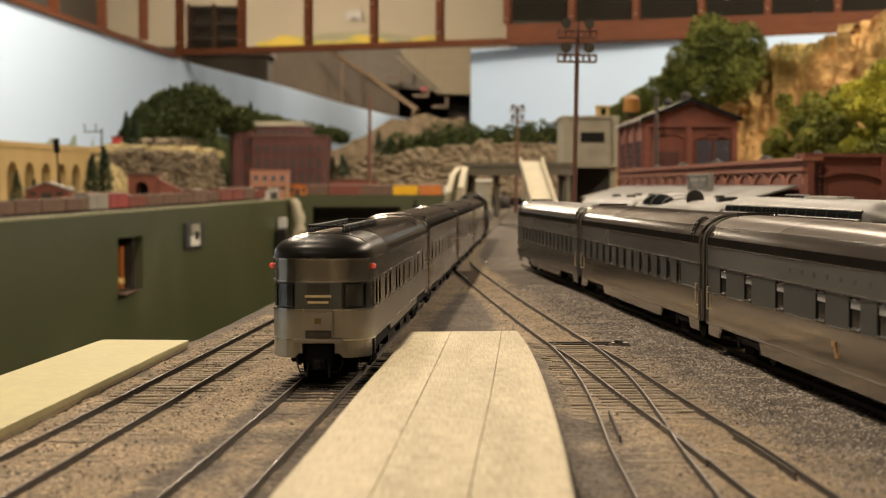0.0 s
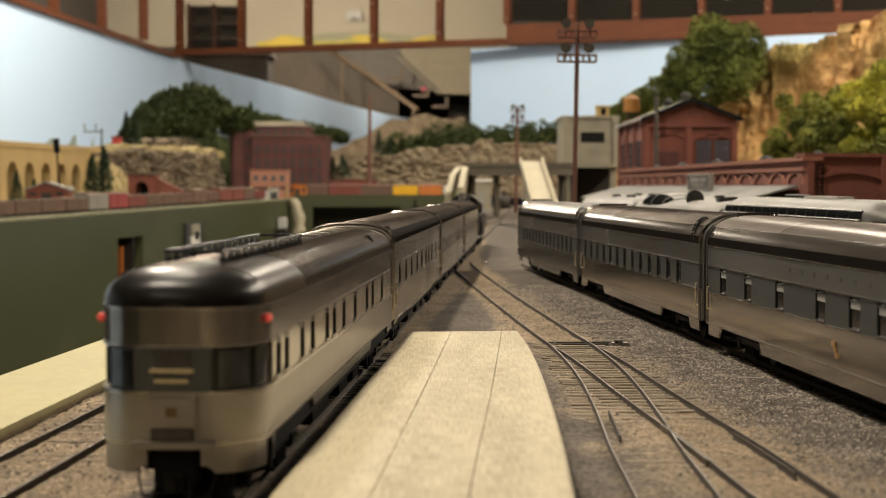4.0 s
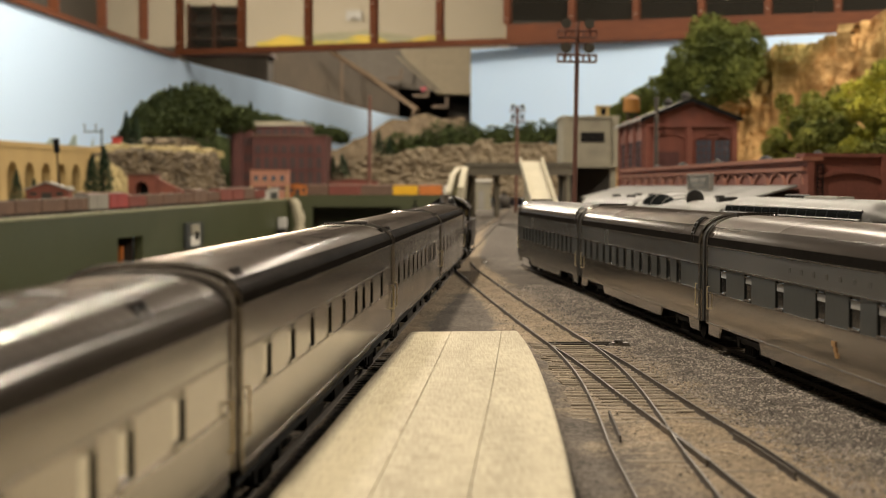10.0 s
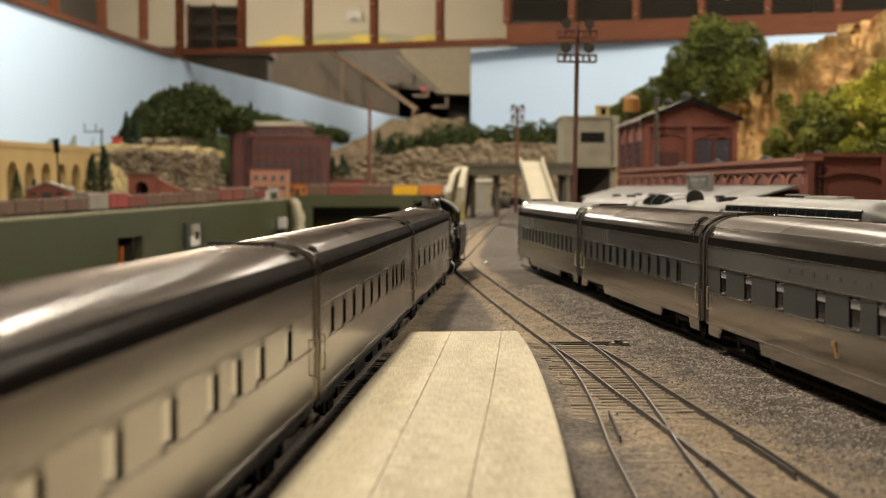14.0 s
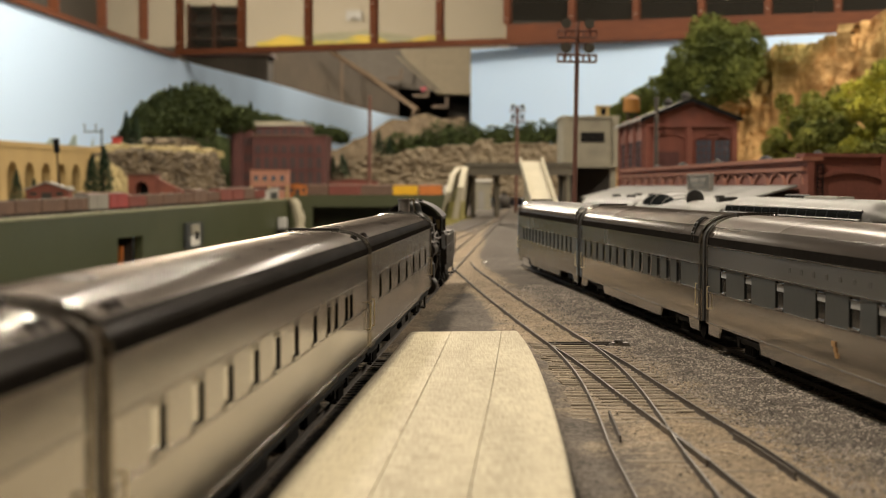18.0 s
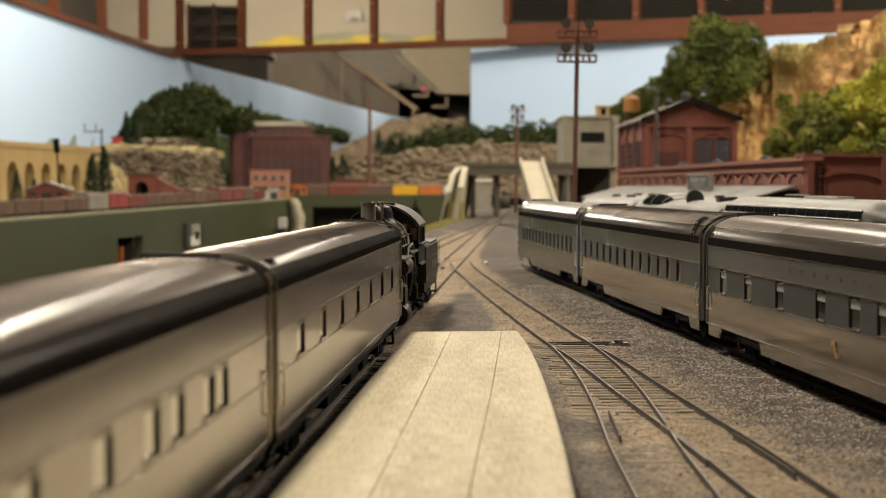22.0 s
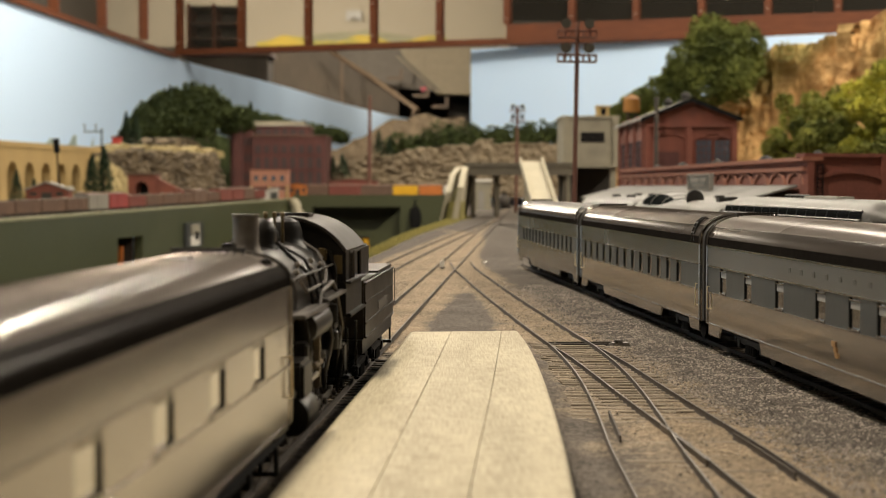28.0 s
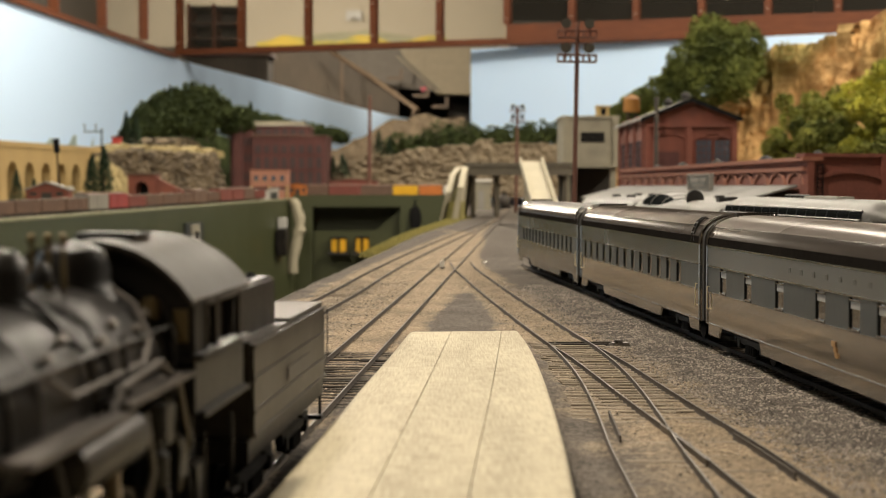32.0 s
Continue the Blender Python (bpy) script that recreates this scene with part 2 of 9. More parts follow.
def lathe(bm, prof, centre, n=20, axis="Z"):
    """prof: (radius, height) pairs; turned round the axis through centre."""
    rings = []
    for r, z in prof:
        ring = []
        for i in range(n):
            a = 2 * math.pi * i / n
            p = (r * math.cos(a), r * math.sin(a), z)
            if axis == "X":
                p = (p[2], p[0], p[1])
            if axis == "Y":
                p = (p[0], p[2], p[1])
            ring.append(bm.verts.new(Vector(p) + Vector(centre)))
        rings.append(ring)
    for r0, r1 in zip(rings, rings[1:]):
        for i in range(n):
            bm.faces.new((r0[i], r0[(i + 1) % n], r1[(i + 1) % n], r1[i]))
    bm.faces.new(rings[0][::-1])
    bm.faces.new(rings[-1])


def loft(bm, sections, caps=True, closed=True):
    """Skins rings of points of equal count."""
    rings = [[bm.verts.new(p) for p in sec] for sec in sections]
    k = len(rings[0])
    for r0, r1 in zip(rings, rings[1:]):
        for i in range(k if closed else k - 1):
            bm.faces.new((r0[i], r0[(i + 1) % k], r1[(i + 1) % k], r1[i]))
    if caps:
        bm.faces.new(rings[0][::-1])
        bm.faces.new(rings[-1])


def extrude_poly(bm, poly, z0, z1):
    """A flat outline in x, y between two heights."""
    lo = [bm.verts.new((x, y, z0)) for x, y in poly]
    hi = [bm.verts.new((x, y, z1)) for x, y in poly]
    bm.faces.new(lo[::-1])
    bm.faces.new(hi)
    k = len(poly)
    for i in range(k):
        bm.faces.new((lo[i], lo[(i + 1) % k], hi[(i + 1) % k], hi[i]))


def solid(name, x0, x1, y0, y1, z0, z1, material, label="", cat="", kind="", parent=None, bev=0.0):
    bm = bmesh.new()
    (bevbox(bm, x0, x1, y0, y1, z0, z1, bev) if bev else box(bm, x0, x1, y0, y1, z0, z1))
    ob = part(name, bm, material, parent, label if parent else "")
    return ob if parent else tagged(ob, label, cat, kind=kind)


def nz(x, y, z=0.0, s=1.0):
    return noise.noise(Vector((x * s, y * s, z * s)))


# ---- the yard's plan: track centre lines as functions of the depth y ----
def t1(y):
    x = -0.0389 + 0.0559 * (y - 0.46)
    e = min(max(0.46 - y, 0.0), 0.3)
    return x - 0.018 * e * e


def t0(y):
    pts = ((-0.3, -0.133), (0.10, -0.1085), (0.33, -0.0937), (0.45, -0.0863), (0.70, -0.0716), (0.9, -0.058), (1.15, -0.0445), (1.47, -0.0225), (2.05, 0.0240),
           (2.6, 0.0700), (3.2, 0.1110), (4.6, 0.1800))
    return curve(pts, y)


def curve(pts, y):
    """Smooth curve through (y, x) rows."""
    for i in range(len(pts) - 1):
        if y <= pts[i + 1][0] or i == len(pts) - 2:
            (y0, x0), (y1, x1) = pts[i], pts[i + 1]
            ya, xa = pts[max(i - 1, 0)]
            yb, xb = pts[min(i + 2, len(pts) - 1)]
            m0 = (x1 - xa) / (y1 - ya)
            m1 = (xb - x0) / (yb - y0)
            h = y1 - y0
            s = (y - y0) / h
            return (2 * s**3 - 3 * s**2 + 1) * x0 + (s**3 - 2 * s**2 + s) * h * m0 + (-2 * s**3 + 3 * s**2) * x1 + (s**3 - s**2) * h * m1


def t2(y):
    return curve(((-0.3, 0.092), (0.10, 0.0795), (0.3075, 0.0698), (0.37, 0.0668), (0.46, 0.0606), (0.56, 0.0545), (0.62, 0.0490), (0.78, 0.0385), (0.92, 0.0300),
                  (1.05, 0.0232), (1.2, 0.0160), (1.40, 0.0146), (1.7, 0.0305)), y)


def t2b(y):
    return curve(((-0.3, 0.0300), (0.10, 0.0395), (0.3075, 0.0463), (0.37, 0.0477), (0.43, 0.0502), (0.50, 0.0519), (0.56, 0.0515), (0.62, 0.0492), (0.70, 0.0437)), y)


def t4(y):
    return 0.11685 - 0.07 * (y - 0.5875)


def t5(y):
    return 0.2 - 0.0586 * (y - 0.9)


def t6(y):
    return 0.262 - 0.0586 * (y - 0.9)


def yard_edge(y):
    return curve(((-0.8, -0.215), (0.1, -0.152), (0.643, -0.1115), (0.898, -0.1000), (1.485, -0.0711), (2.08, -0.0476), (2.95, 0.0063), (3.6, 0.03), (5.2, 0.05)), y)


# ---- ground of the yard: one sheet of cinders and tan ballast ----
def soil(x, y):
    """1 on tan ballast, 0 on dark cinders."""
    d = min(abs(x - t1(y)), abs(x - t0(y)), abs(x - t2(y)) if y < 1.6 else 9)
    v = 1.0 - (d - 0.020) / 0.016
    if t1(y) < x < t2(y) and 0.55 < y < 0.95:
        v -= 0.5 * (1 - abs(y - 0.75) / 0.2)
    if x > t2(y):
        v = 1.0 - (x - t2(y) - 0.014) / 0.009 + max(0.0, min(1.0, (0.43 - y) * 9.0))
    # dark ties and cinders in the bed of the turnout
    if y < 0.64 and 0.018 < x < t2(y) + 0.012:
        v -= 0.45 if x > t2b(y) - 0.014 else 0.7
    if t0(y) < x < t1(y):
        v = max(v, 0.75)
    # darker bed of the main track, and a spill of dark cinders past the platform
    # shade in the gap by the platform is painted into the bed
    if -0.016 < x - t1(y) < (0.024 if y < 0.6 else 0.017):
        v -= 0.75 * max(0.0, min(1.0, (0.68 - y) * 8.0)) + max(0.0, min(0.9, (0.66 - y) * 5.0))
    v -= 6.0 * max(0.0, 1 - math.hypot((x - 0.0095 - (y - 0.74) * 0.03) / (0.0150 - 0.03 * (y - 0.74)), (y - 0.74) / 0.22))
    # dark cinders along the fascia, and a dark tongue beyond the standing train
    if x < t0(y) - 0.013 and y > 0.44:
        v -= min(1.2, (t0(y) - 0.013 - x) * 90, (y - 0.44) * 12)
    if 1.0 < y < 2.7:
        v -= 1.7 * max(0.0, 1 - abs(x - curve(((1.0, 0.066), (1.25, 0.047), (1.75, 0.056), (2.7, 0.096)), y)) / 0.016)
    return min(max(v + 0.9 * nz(x, y, 0, 45) + 0.5 * nz(x, y, 3, 130), 0), 1)


def make_ground():
    ys = [-0.9 + 0.1 * i for i in range(10)] + [0.1 + 0.0045 * i for i in range(330)]
    y = ys[-1]
    while y < 5.2:
        y *= 1.012
        ys.append(y)
    us = [i / 150 for i in range(151)]
    verts, faces, cols = [], [], []
    for y in ys:
        e = yard_edge(y) + 0.004 * nz(0, y, 7, 40) + 0.0015 * nz(1, y, 7, 150)
        verts.append((e - 0.004, y, -0.05))
        cols.append(0.2)
        for u in us:
            x = e + (u * 0.45 if u < 0.8 else 0.36 + (u - 0.8) * 9.0)
            z = -0.0016 + 0.0005 * nz(x, y, 0, 60) + 0.0004 * nz(x, y, 5, 260)
            if x < 0.2:
                bed = min(abs(x - t1(y)), abs(x - t0(y)), abs(x - t2(y)) if y < 0.63 else 9, abs(x - t2b(y)) if y < 0.6 else 9)
                z -= 0.0004 * max(0.0, min(1.0, (0.0165 - bed) / 0.003)) * max(0.15, min(1.0, (y - 0.40) / 0.06)) * max(0.0, min(1.0, (1.1 - y) / 0.3))
            z -= 0.006 * max(0, 1 - (x - e) / 0.012)
            verts.append((x, y, z))
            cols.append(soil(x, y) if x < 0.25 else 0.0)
    w = len(us) + 1
    for j in range(len(ys) - 1):
        for i in range(w - 1):
            a = j * w + i
            faces.append((a, a + 1, a + w + 1, a + w))
    me = bpy.data.meshes.new("ground")
    me.from_pydata(verts, [], faces)
    at = me.attributes.new("soil", "FLOAT", "POINT")
    at.data.foreach_set("value", cols)
    for poly in me.polygons:
        poly.use_smooth = True
    m = bpy.data.materials.new("yard_soil")
    m.use_nodes = True
    n, ln = m.node_tree.nodes, m.node_tree.links
    bs = n["Principled BSDF"]
    tc = n.new("ShaderNodeTexCoord")
    outs = []
    for lo, hi in (((0.034, 0.0295, 0.025), (0.172, 0.148, 0.125)), ((0.105, 0.080, 0.055), (0.42, 0.335, 0.232))):
        t = n.new("ShaderNodeTexNoise")
        t.inputs["Scale"].default_value, t.inputs["Detail"].default_value, t.inputs["Roughness"].default_value = 900, 6, 0.75
        ln.new(tc.outputs["Object"], t.inputs["Vector"])
        r = n.new("ShaderNodeValToRGB")
        r.color_ramp.elements[0].position, r.color_ramp.elements[0].color = 0.41, (*lo, 1)
        r.color_ramp.elements[1].position, r.color_ramp.elements[1].color = 0.61, (*hi, 1)
        ln.new(t.outputs["Fac"], r.inputs[0])
        outs.append(r.outputs[0])
    a = n.new("ShaderNodeAttribute")
    a.attribute_name = "soil"
    mx = n.new("ShaderNodeMix")
    mx.data_type = "RGBA"
    ln.new(a.outputs["Fac"], mx.inputs[0])
    ln.new(outs[0], mx.inputs[6])
    ln.new(outs[1], mx.inputs[7])
    big = n.new("ShaderNodeTexNoise")
    big.inputs["Scale"].default_value, big.inputs["Detail"].default_value = 30, 5
    ln.new(tc.outputs["Object"], big.inputs["Vector"])
    br = n.new("ShaderNodeValToRGB")
    br.color_ramp.elements[0].position, br.color_ramp.elements[0].color = 0.3, (0.7, 0.68, 0.66, 1)
    br.color_ramp.elements[1].position, br.color_ramp.elements[1].color = 0.7, (1.15, 1.12, 1.08, 1)
    ln.new(big.outputs["Fac"], br.inputs[0])
    mul = n.new("ShaderNodeMix")
    mul.data_type, mul.blend_type = "RGBA", "MULTIPLY"
    mul.inputs[0].default_value = 1.0
    ln.new(mx.outputs[2], mul.inputs[6])
    ln.new(br.outputs[0], mul.inputs[7])
    ln.new(mul.outputs[2], bs.inputs["Base Color"])
    bs.inputs["Roughness"].default_value = 0.95
    bs.inputs["Specular IOR Level"].default_value = 0.2
    nb = n.new("ShaderNodeTexNoise")
    nb.inputs["Scale"].default_value, nb.inputs["Detail"].default_value = 1500, 4
    ln.new(tc.outputs["Object"], nb.inputs["Vector"])
    bp = n.new("ShaderNodeBump")
    bp.inputs["Strength"].default_value, bp.inputs["Distance"].default_value = 1.0, 0.0006
    ln.new(nb.outputs["Fac"], bp.inputs["Height"])
    ln.new(bp.outputs[0], bs.inputs["Normal"])
    me.materials.append(m)
    return tagged(new("ground", me), "brown cinder and tan ballast yard surface of a model railway", "ground", kind="structure")


make_ground()


def make_stones():
    """Loose grains of ballast, too many to count."""
    rnd = random.Random(5)
    for name, label, material, lo, hi, count in (("gravel", "fine tan and grey ballast grains between the tracks", STONE, 0.28, 1.05, 32000),
                                                 ("cinders", "dark cinder grains beside the silver train", GRAIN, 0.27, 1.0, 27000)):
        verts, faces = [], []
        for _ in range(count):
            y = lo + (hi - lo) * rnd.random() ** 1.3
            if name == "gravel":
                x = rnd.uniform(yard_edge(y) + 0.01, t2(y) + 0.02)
            else:
                x = rnd.uniform(t2(y) + 0.012, t4(y) - 0.008)
            if min(abs(abs(x - t1(y)) - 0.00825), abs(abs(x - t0(y)) - 0.00825), abs(abs(x - t2(y)) - 0.00825)) < 0.0016:
                continue
            if name == "gravel" and soil(x, y) < 0.3 + 0.6 * rnd.random():
                continue
            if -0.013 < x - t1(y) < 0.022 and rnd.random() < 0.85:
                continue
            if min(abs(x - t2(y)), abs(x - t2b(y))) < 0.0135 and y < 0.66 and rnd.random() < 0.75:
                continue
            r = rnd.uniform(0.00018, 0.0005) * (1.6 if rnd.random() < 0.03 else 1)
            z = -0.0016 + 0.0005 * nz(x, y, 0, 60) + 0.0004 * nz(x, y, 5, 260)
            k = len(verts)
            for d in ((1, 0, 0), (-1, 0.2, 0.1), (0.1, 1, 0), (0, -1, 0.15), (0.1, 0.1, 0.9)):
                verts.append((x + r * (d[0] + rnd.uniform(-0.3, 0.3)), y + r * (d[1] + rnd.uniform(-0.3, 0.3)), z + r * (d[2] + rnd.uniform(-0.2, 0.2))))
            faces += [(k, k + 2, k + 4), (k + 2, k + 1, k + 4), (k + 1, k + 3, k + 4), (k + 3, k, k + 4)]
        me = bpy.data.meshes.new(name)
        me.from_pydata(verts, [], faces)
        me.materials.append(material)
        tagged(new(name, me), label, "gravel", kind="stuff")


make_stones()

# ---- tracks ----
GAUGE = 0.0165


def rail_mesh(bm, fx, off, y0, y1, step, material_slot=0):
    """One rail: foot, web and head swept along a line."""
    prof = ((-0.00035, -0.0018), (0.00035, -0.0018), (0.00020, -0.0015), (0.00014, -0.0006), (0.00026, -0.0004), (0.00023, 0.0), (-0.00023, 0.0), (-0.00026, -0.0004), (-0.00014, -0.0006), (-0.00020, -0.0015))
    rings, y = [], y0
    while y < y1 + step * 0.5:
        dx = (fx(y + 0.002) - fx(y - 0.002)) / 0.004
        nx, ny = 1 / math.hypot(1, dx), -dx / math.hypot(1, dx)
        cx, cy = fx(y) + nx * off, y + ny * off
        rings.append([(cx + nx * px, cy + ny * px, pz) for px, pz in prof])
        y += step
    loft(bm, rings)


def make_track(label, fx, y0, y1, near, step=0.012, lift=0.0, tie_m=None, buried=9.0):
    tr = thing("track", label, "track", group="yard tracks")
    for side in (-1, 1):
        bm = bmesh.new()
        rail_mesh(bm, fx, side * GAUGE / 2, y0, y1, step)
        ob = part("rail", bm, RAILM, tr)
        ob.data.materials.append(RAILTOP)
        for poly in ob.data.polygons:
            if poly.center.z > -0.0001:
                poly.material_index = 1
    rnd = random.Random(int(y1 * 1000))
    bm = bmesh.new()
    box(bm, -0.0148, 0.0148, -0.0011, 0.0011, -0.0038, -0.0014)
    bmesh.ops.bevel(bm, geom=bm.edges[:], offset=0.0003, segments=1, affect="EDGES")
    proto = None
    rest_v, rest_f = [], []
    y = y0
    made = 0
    while y < min(y1, 2.6):
        ang = -math.atan((fx(y + 0.002) - fx(y - 0.002)) / 0.004) + rnd.uniform(-0.03, 0.03)
        m = Matrix.Translation((fx(y) + rnd.uniform(-0.0007, 0.0007), y, lift + rnd.uniform(-0.0003, 0.0001) - (0.0014 if y > buried else 0.0) - (0.0004 * max(0.0, min(1.0, (0.47 - y) / 0.06)) if buried < 9 else 0.0) - 0.0003 * max(0.0, min(1.0, y - 0.9)))) @ Matrix.Rotation(ang, 4, "Z")
        if near[0] <= y <= near[1] and made < 150:
            if proto is None:
                proto = part("tie", bm, tie_m or TIE, tr)
                proto.matrix_basis = m
            else:
                share(proto, tr, m, "tie")
            made += 1
        else:
            k = len(rest_v)
            for z in (-0.0038, -0.0014):
                for a, b in ((-0.0148, -0.0011), (0.0148, -0.0011), (0.0148, 0.0011), (-0.0148, 0.0011)):
                    rest_v.append(tuple(m @ Vector((a, b, z))))
            rest_f += [(k + 4, k + 5, k + 6, k + 7), (k, k + 1, k + 5, k + 4), (k + 1, k + 2, k + 6, k + 5), (k + 2, k + 3, k + 7, k + 6), (k + 3, k, k + 4, k + 7)]
        y += 0.0066
    if rest_v:
        me = bpy.data.meshes.new("tie_bed")
        me.from_pydata(rest_v, [], rest_f)
        me.materials.append(tie_m or TIE)
        o = new("tie_bed", me)
        o.parent = tr
        tagged(o, kind="stuff")
    return tr


make_track("main yard track with rusty rails and worn ties", t1, -0.6, 4.4, (0.28, 1.0), 0.02, -0.0002, tie_m=TIEDARK, buried=0.60)
make_track("yard track with rusty rails half buried in tan ballast", t0, -0.3, 3.9, (0.28, 0.9), 0.02, -0.0001)
make_track("curving yard track with rusty rails beside the wooden platform", t2, -0.3, 1.30, (0.28, 0.63), 0.012, 0.0001, buried=0.632)
make_track("turnout branch track hugging the edge of the wooden platform", t2b, -0.3, 0.61, (0.28, 0.56), 0.012, 0.0, buried=0.60)
make_track("straight rusty yard track under the standing silver train", t4, -0.1, 1.27, (0.3, 0.7), 0.05)
make_track("far straight yard track under the standing dome cars", t5, 0.3, 2.6, (9, 9), 0.05)
make_track("straight track beside the brick freight house", t6, 0.3, 2.6, (9, 9), 0.05)


# guard rails and frog of the turnout
gr = thing("turnout_guard", "short rusty guard rails and frog of the turnout", "turnout")
for fx, off, a, b in ((t2b, -GAUGE / 2 + 0.0034, 0.385, 0.425), (t2, GAUGE / 2 - 0.0016, 0.335, 0.395)):
    bm = bmesh.new()
    rail_mesh(bm, fx, off, a, b, 0.011)
    part("guard_rail", bm, RAILM, gr)
bm = bmesh.new()
extrude_poly(bm, [(t2(0.352) - GAUGE / 2 - 0.0006, 0.352), (t2(0.352) - GAUGE / 2 + 0.0006, 0.352), (t2(0.405) - GAUGE / 2 + 0.0004, 0.405), (t2(0.405) - GAUGE / 2 - 0.0004, 0.405)], -0.002, -0.0001)
part("frog", bm, RAILTOP, gr)

# slotted throw-bar ties at the turnout's points
tb = thing("throw_bar", "dark slotted throw bar between two brown ties at the points", "throw bar", pose(t2(0.627), 0.627, 0, 0, 0, 3))
for y0, y1, z1, mt in ((-0.0042, -0.0018, -0.0011, TIEDARK), (0.0018, 0.0042, -0.0011, TIEDARK), (-0.0018, 0.0018, -0.0014, BLACKDULL)):
    bm = bmesh.new()
    box(bm, -0.0085, 0.0195, y0, y1, -0.0045, z1)
    part("bar" if mt is BLACKDULL else "head_tie", bm, mt, tb)


# ---- wooden platform between the tracks ----
def make_platform():
    pf = thing("wooden_platform", "pale unpainted basswood station platform of three planks with a rounded edge", "platform")
    left = ((-0.6, -0.062), (-0.2, -0.047), (0.10, -0.036), (0.2571, -0.0293), (0.3194, -0.0257), (0.4043, -0.0209), (0.49, -0.0157), (0.5523, -0.0123))
    g1 = ((-0.6, -0.047), (0.10, -0.0198), (0.258, -0.0120), (0.40, -0.0047), (0.5523, 0.0028))
    g2 = ((-0.6, -0.0250), (0.10, -0.0025), (0.258, 0.0043), (0.3845, 0.0116), (0.5567, 0.0207))
    right = ((-0.6, 0.0075), (0.10, 0.0165), (0.2571, 0.0218), (0.3023, 0.0238), (0.3468, 0.0252), (0.4381, 0.0273), (0.5052, 0.0277), (0.54, 0.0271), (0.5611, 0.0263))
    lines = (left, g1, g2, right)
    for k in range(3):
        bm = bmesh.new()
        secs = []
        for i in range(41):
            s = i / 40
            y = -0.6 + (0.5545 + 0.6) * s
            a, b = curve(lines[k], y) + (0.00007 if k else 0), curve(lines[k + 1], y) - (0.00007 if k < 2 else 0)
            r = 0.0016 if k == 0 else 0.00012
            r2 = 0.0010 if k == 2 else 0.00012
            yy = y + (a * 0.09 if s > 0.99 else 0)
            yb = y + (b * 0.09 if s > 0.99 else 0)
            top = 0.0100 + 0.00015 * nz(y * 14, k * 3.1)
            secs.append([(a, yy, -0.004), (b, yb, -0.004), (b, yb, top - r2), (b - r2 * 0.3, yb, top - r2 * 0.3), (b - r2, yb, top), (a + r, yy, top), (a + r * 0.3, yy, top - r * 0.3), (a, yy, top - r)])
        loft(bm, secs)
        part("plank", bm, WOOD, pf)


make_platform()


def make_dock():
    dk = thing("loading_dock", "cream painted wooden loading dock at the yard's edge", "dock")
    poly = [(-0.168, 0.13), (-0.121, 0.13), (-0.1086, 0.3858), (-0.0983, 0.6111), (-0.1327, 0.6134), (-0.1393, 0.4959), (-0.158, 0.23)]
    bm = bmesh.new()
    extrude_poly(bm, poly, -0.0004, 0.0015)
    bmesh.ops.bevel(bm, geom=[e for e in bm.edges if abs(e.verts[0].co.z - e.verts[1].co.z) < 1e-6], offset=0.0004, segments=2, affect="EDGES")
    part("deck", bm, DOCKM, dk)
    bm = bmesh.new()
    extrude_poly(bm, [(x * 0.992 - 0.0012, y - 0.002) for x, y in poly], -0.006, -0.0004)
    part("base", bm, mat("dock_side_wood", (0.34, 0.27, 0.16), (0.22, 0.17, 0.1), 0.8, scale=500, big=50, bump=0.3), dk)


make_dock()

# ---- passenger cars ----
RUBBER = mat("worn_brown_rubber", (0.27, 0.24, 0.20), (0.17, 0.15, 0.127), 0.5, 0.2, scale=500, big=60)
PANESMOKE = mat("smoked_window_glass", (0.30, 0.30, 0.28), (0.22, 0.22, 0.21), 0.05, 0.95, scale=200, big=60)
PANEDARK = mat("dark_lounge_glass", (0.16, 0.165, 0.16), (0.05, 0.053, 0.05), 0.10, 0.75, scale=200, big=60)
HW = 0.0172          # half width of a car
CARL = 0.293         # body length


GRABM = mat("bright_grab_iron", (0.78, 0.66, 0.44), (0.66, 0.55, 0.36), 0.3, 0.6, scale=500, big=60)


def roof_ring(y, hw, ze, zt, n=16, inset=0.0):
    pts = []
    for i in range(n + 1):
        a = math.pi * i / n
        c, s = math.cos(a), math.sin(a)
        x = math.copysign(abs(c) ** 0.82, c) * hw
        z = ze + (zt - ze) * abs(s) ** 0.80
        pts.append((x, y, z))
    return pts


def wheelset(name, parent, y, r, half=0.0072):
    bm = bmesh.new()
    for s in (-1, 1):
        lathe(bm, ((0.0012, s * (half + 0.0014)), (r * 0.75, s * (half + 0.0016)), (r, s * (half + 0.0014)), (r, s * half), (r * 1.08, s * half), (r * 1.08, s * (half - 0.0005)), (0.001, s * (half - 0.0005)))[:: s],
              (0, 0, 0), 18, "X")
    tube(bm, (-half, 0, 0), (half, 0, 0), 0.0009, n=8)
    ob = part(name, bm, GEARSHADE, parent, smooth=True)
    ob.matrix_basis = pose(0, y, r)
    return ob


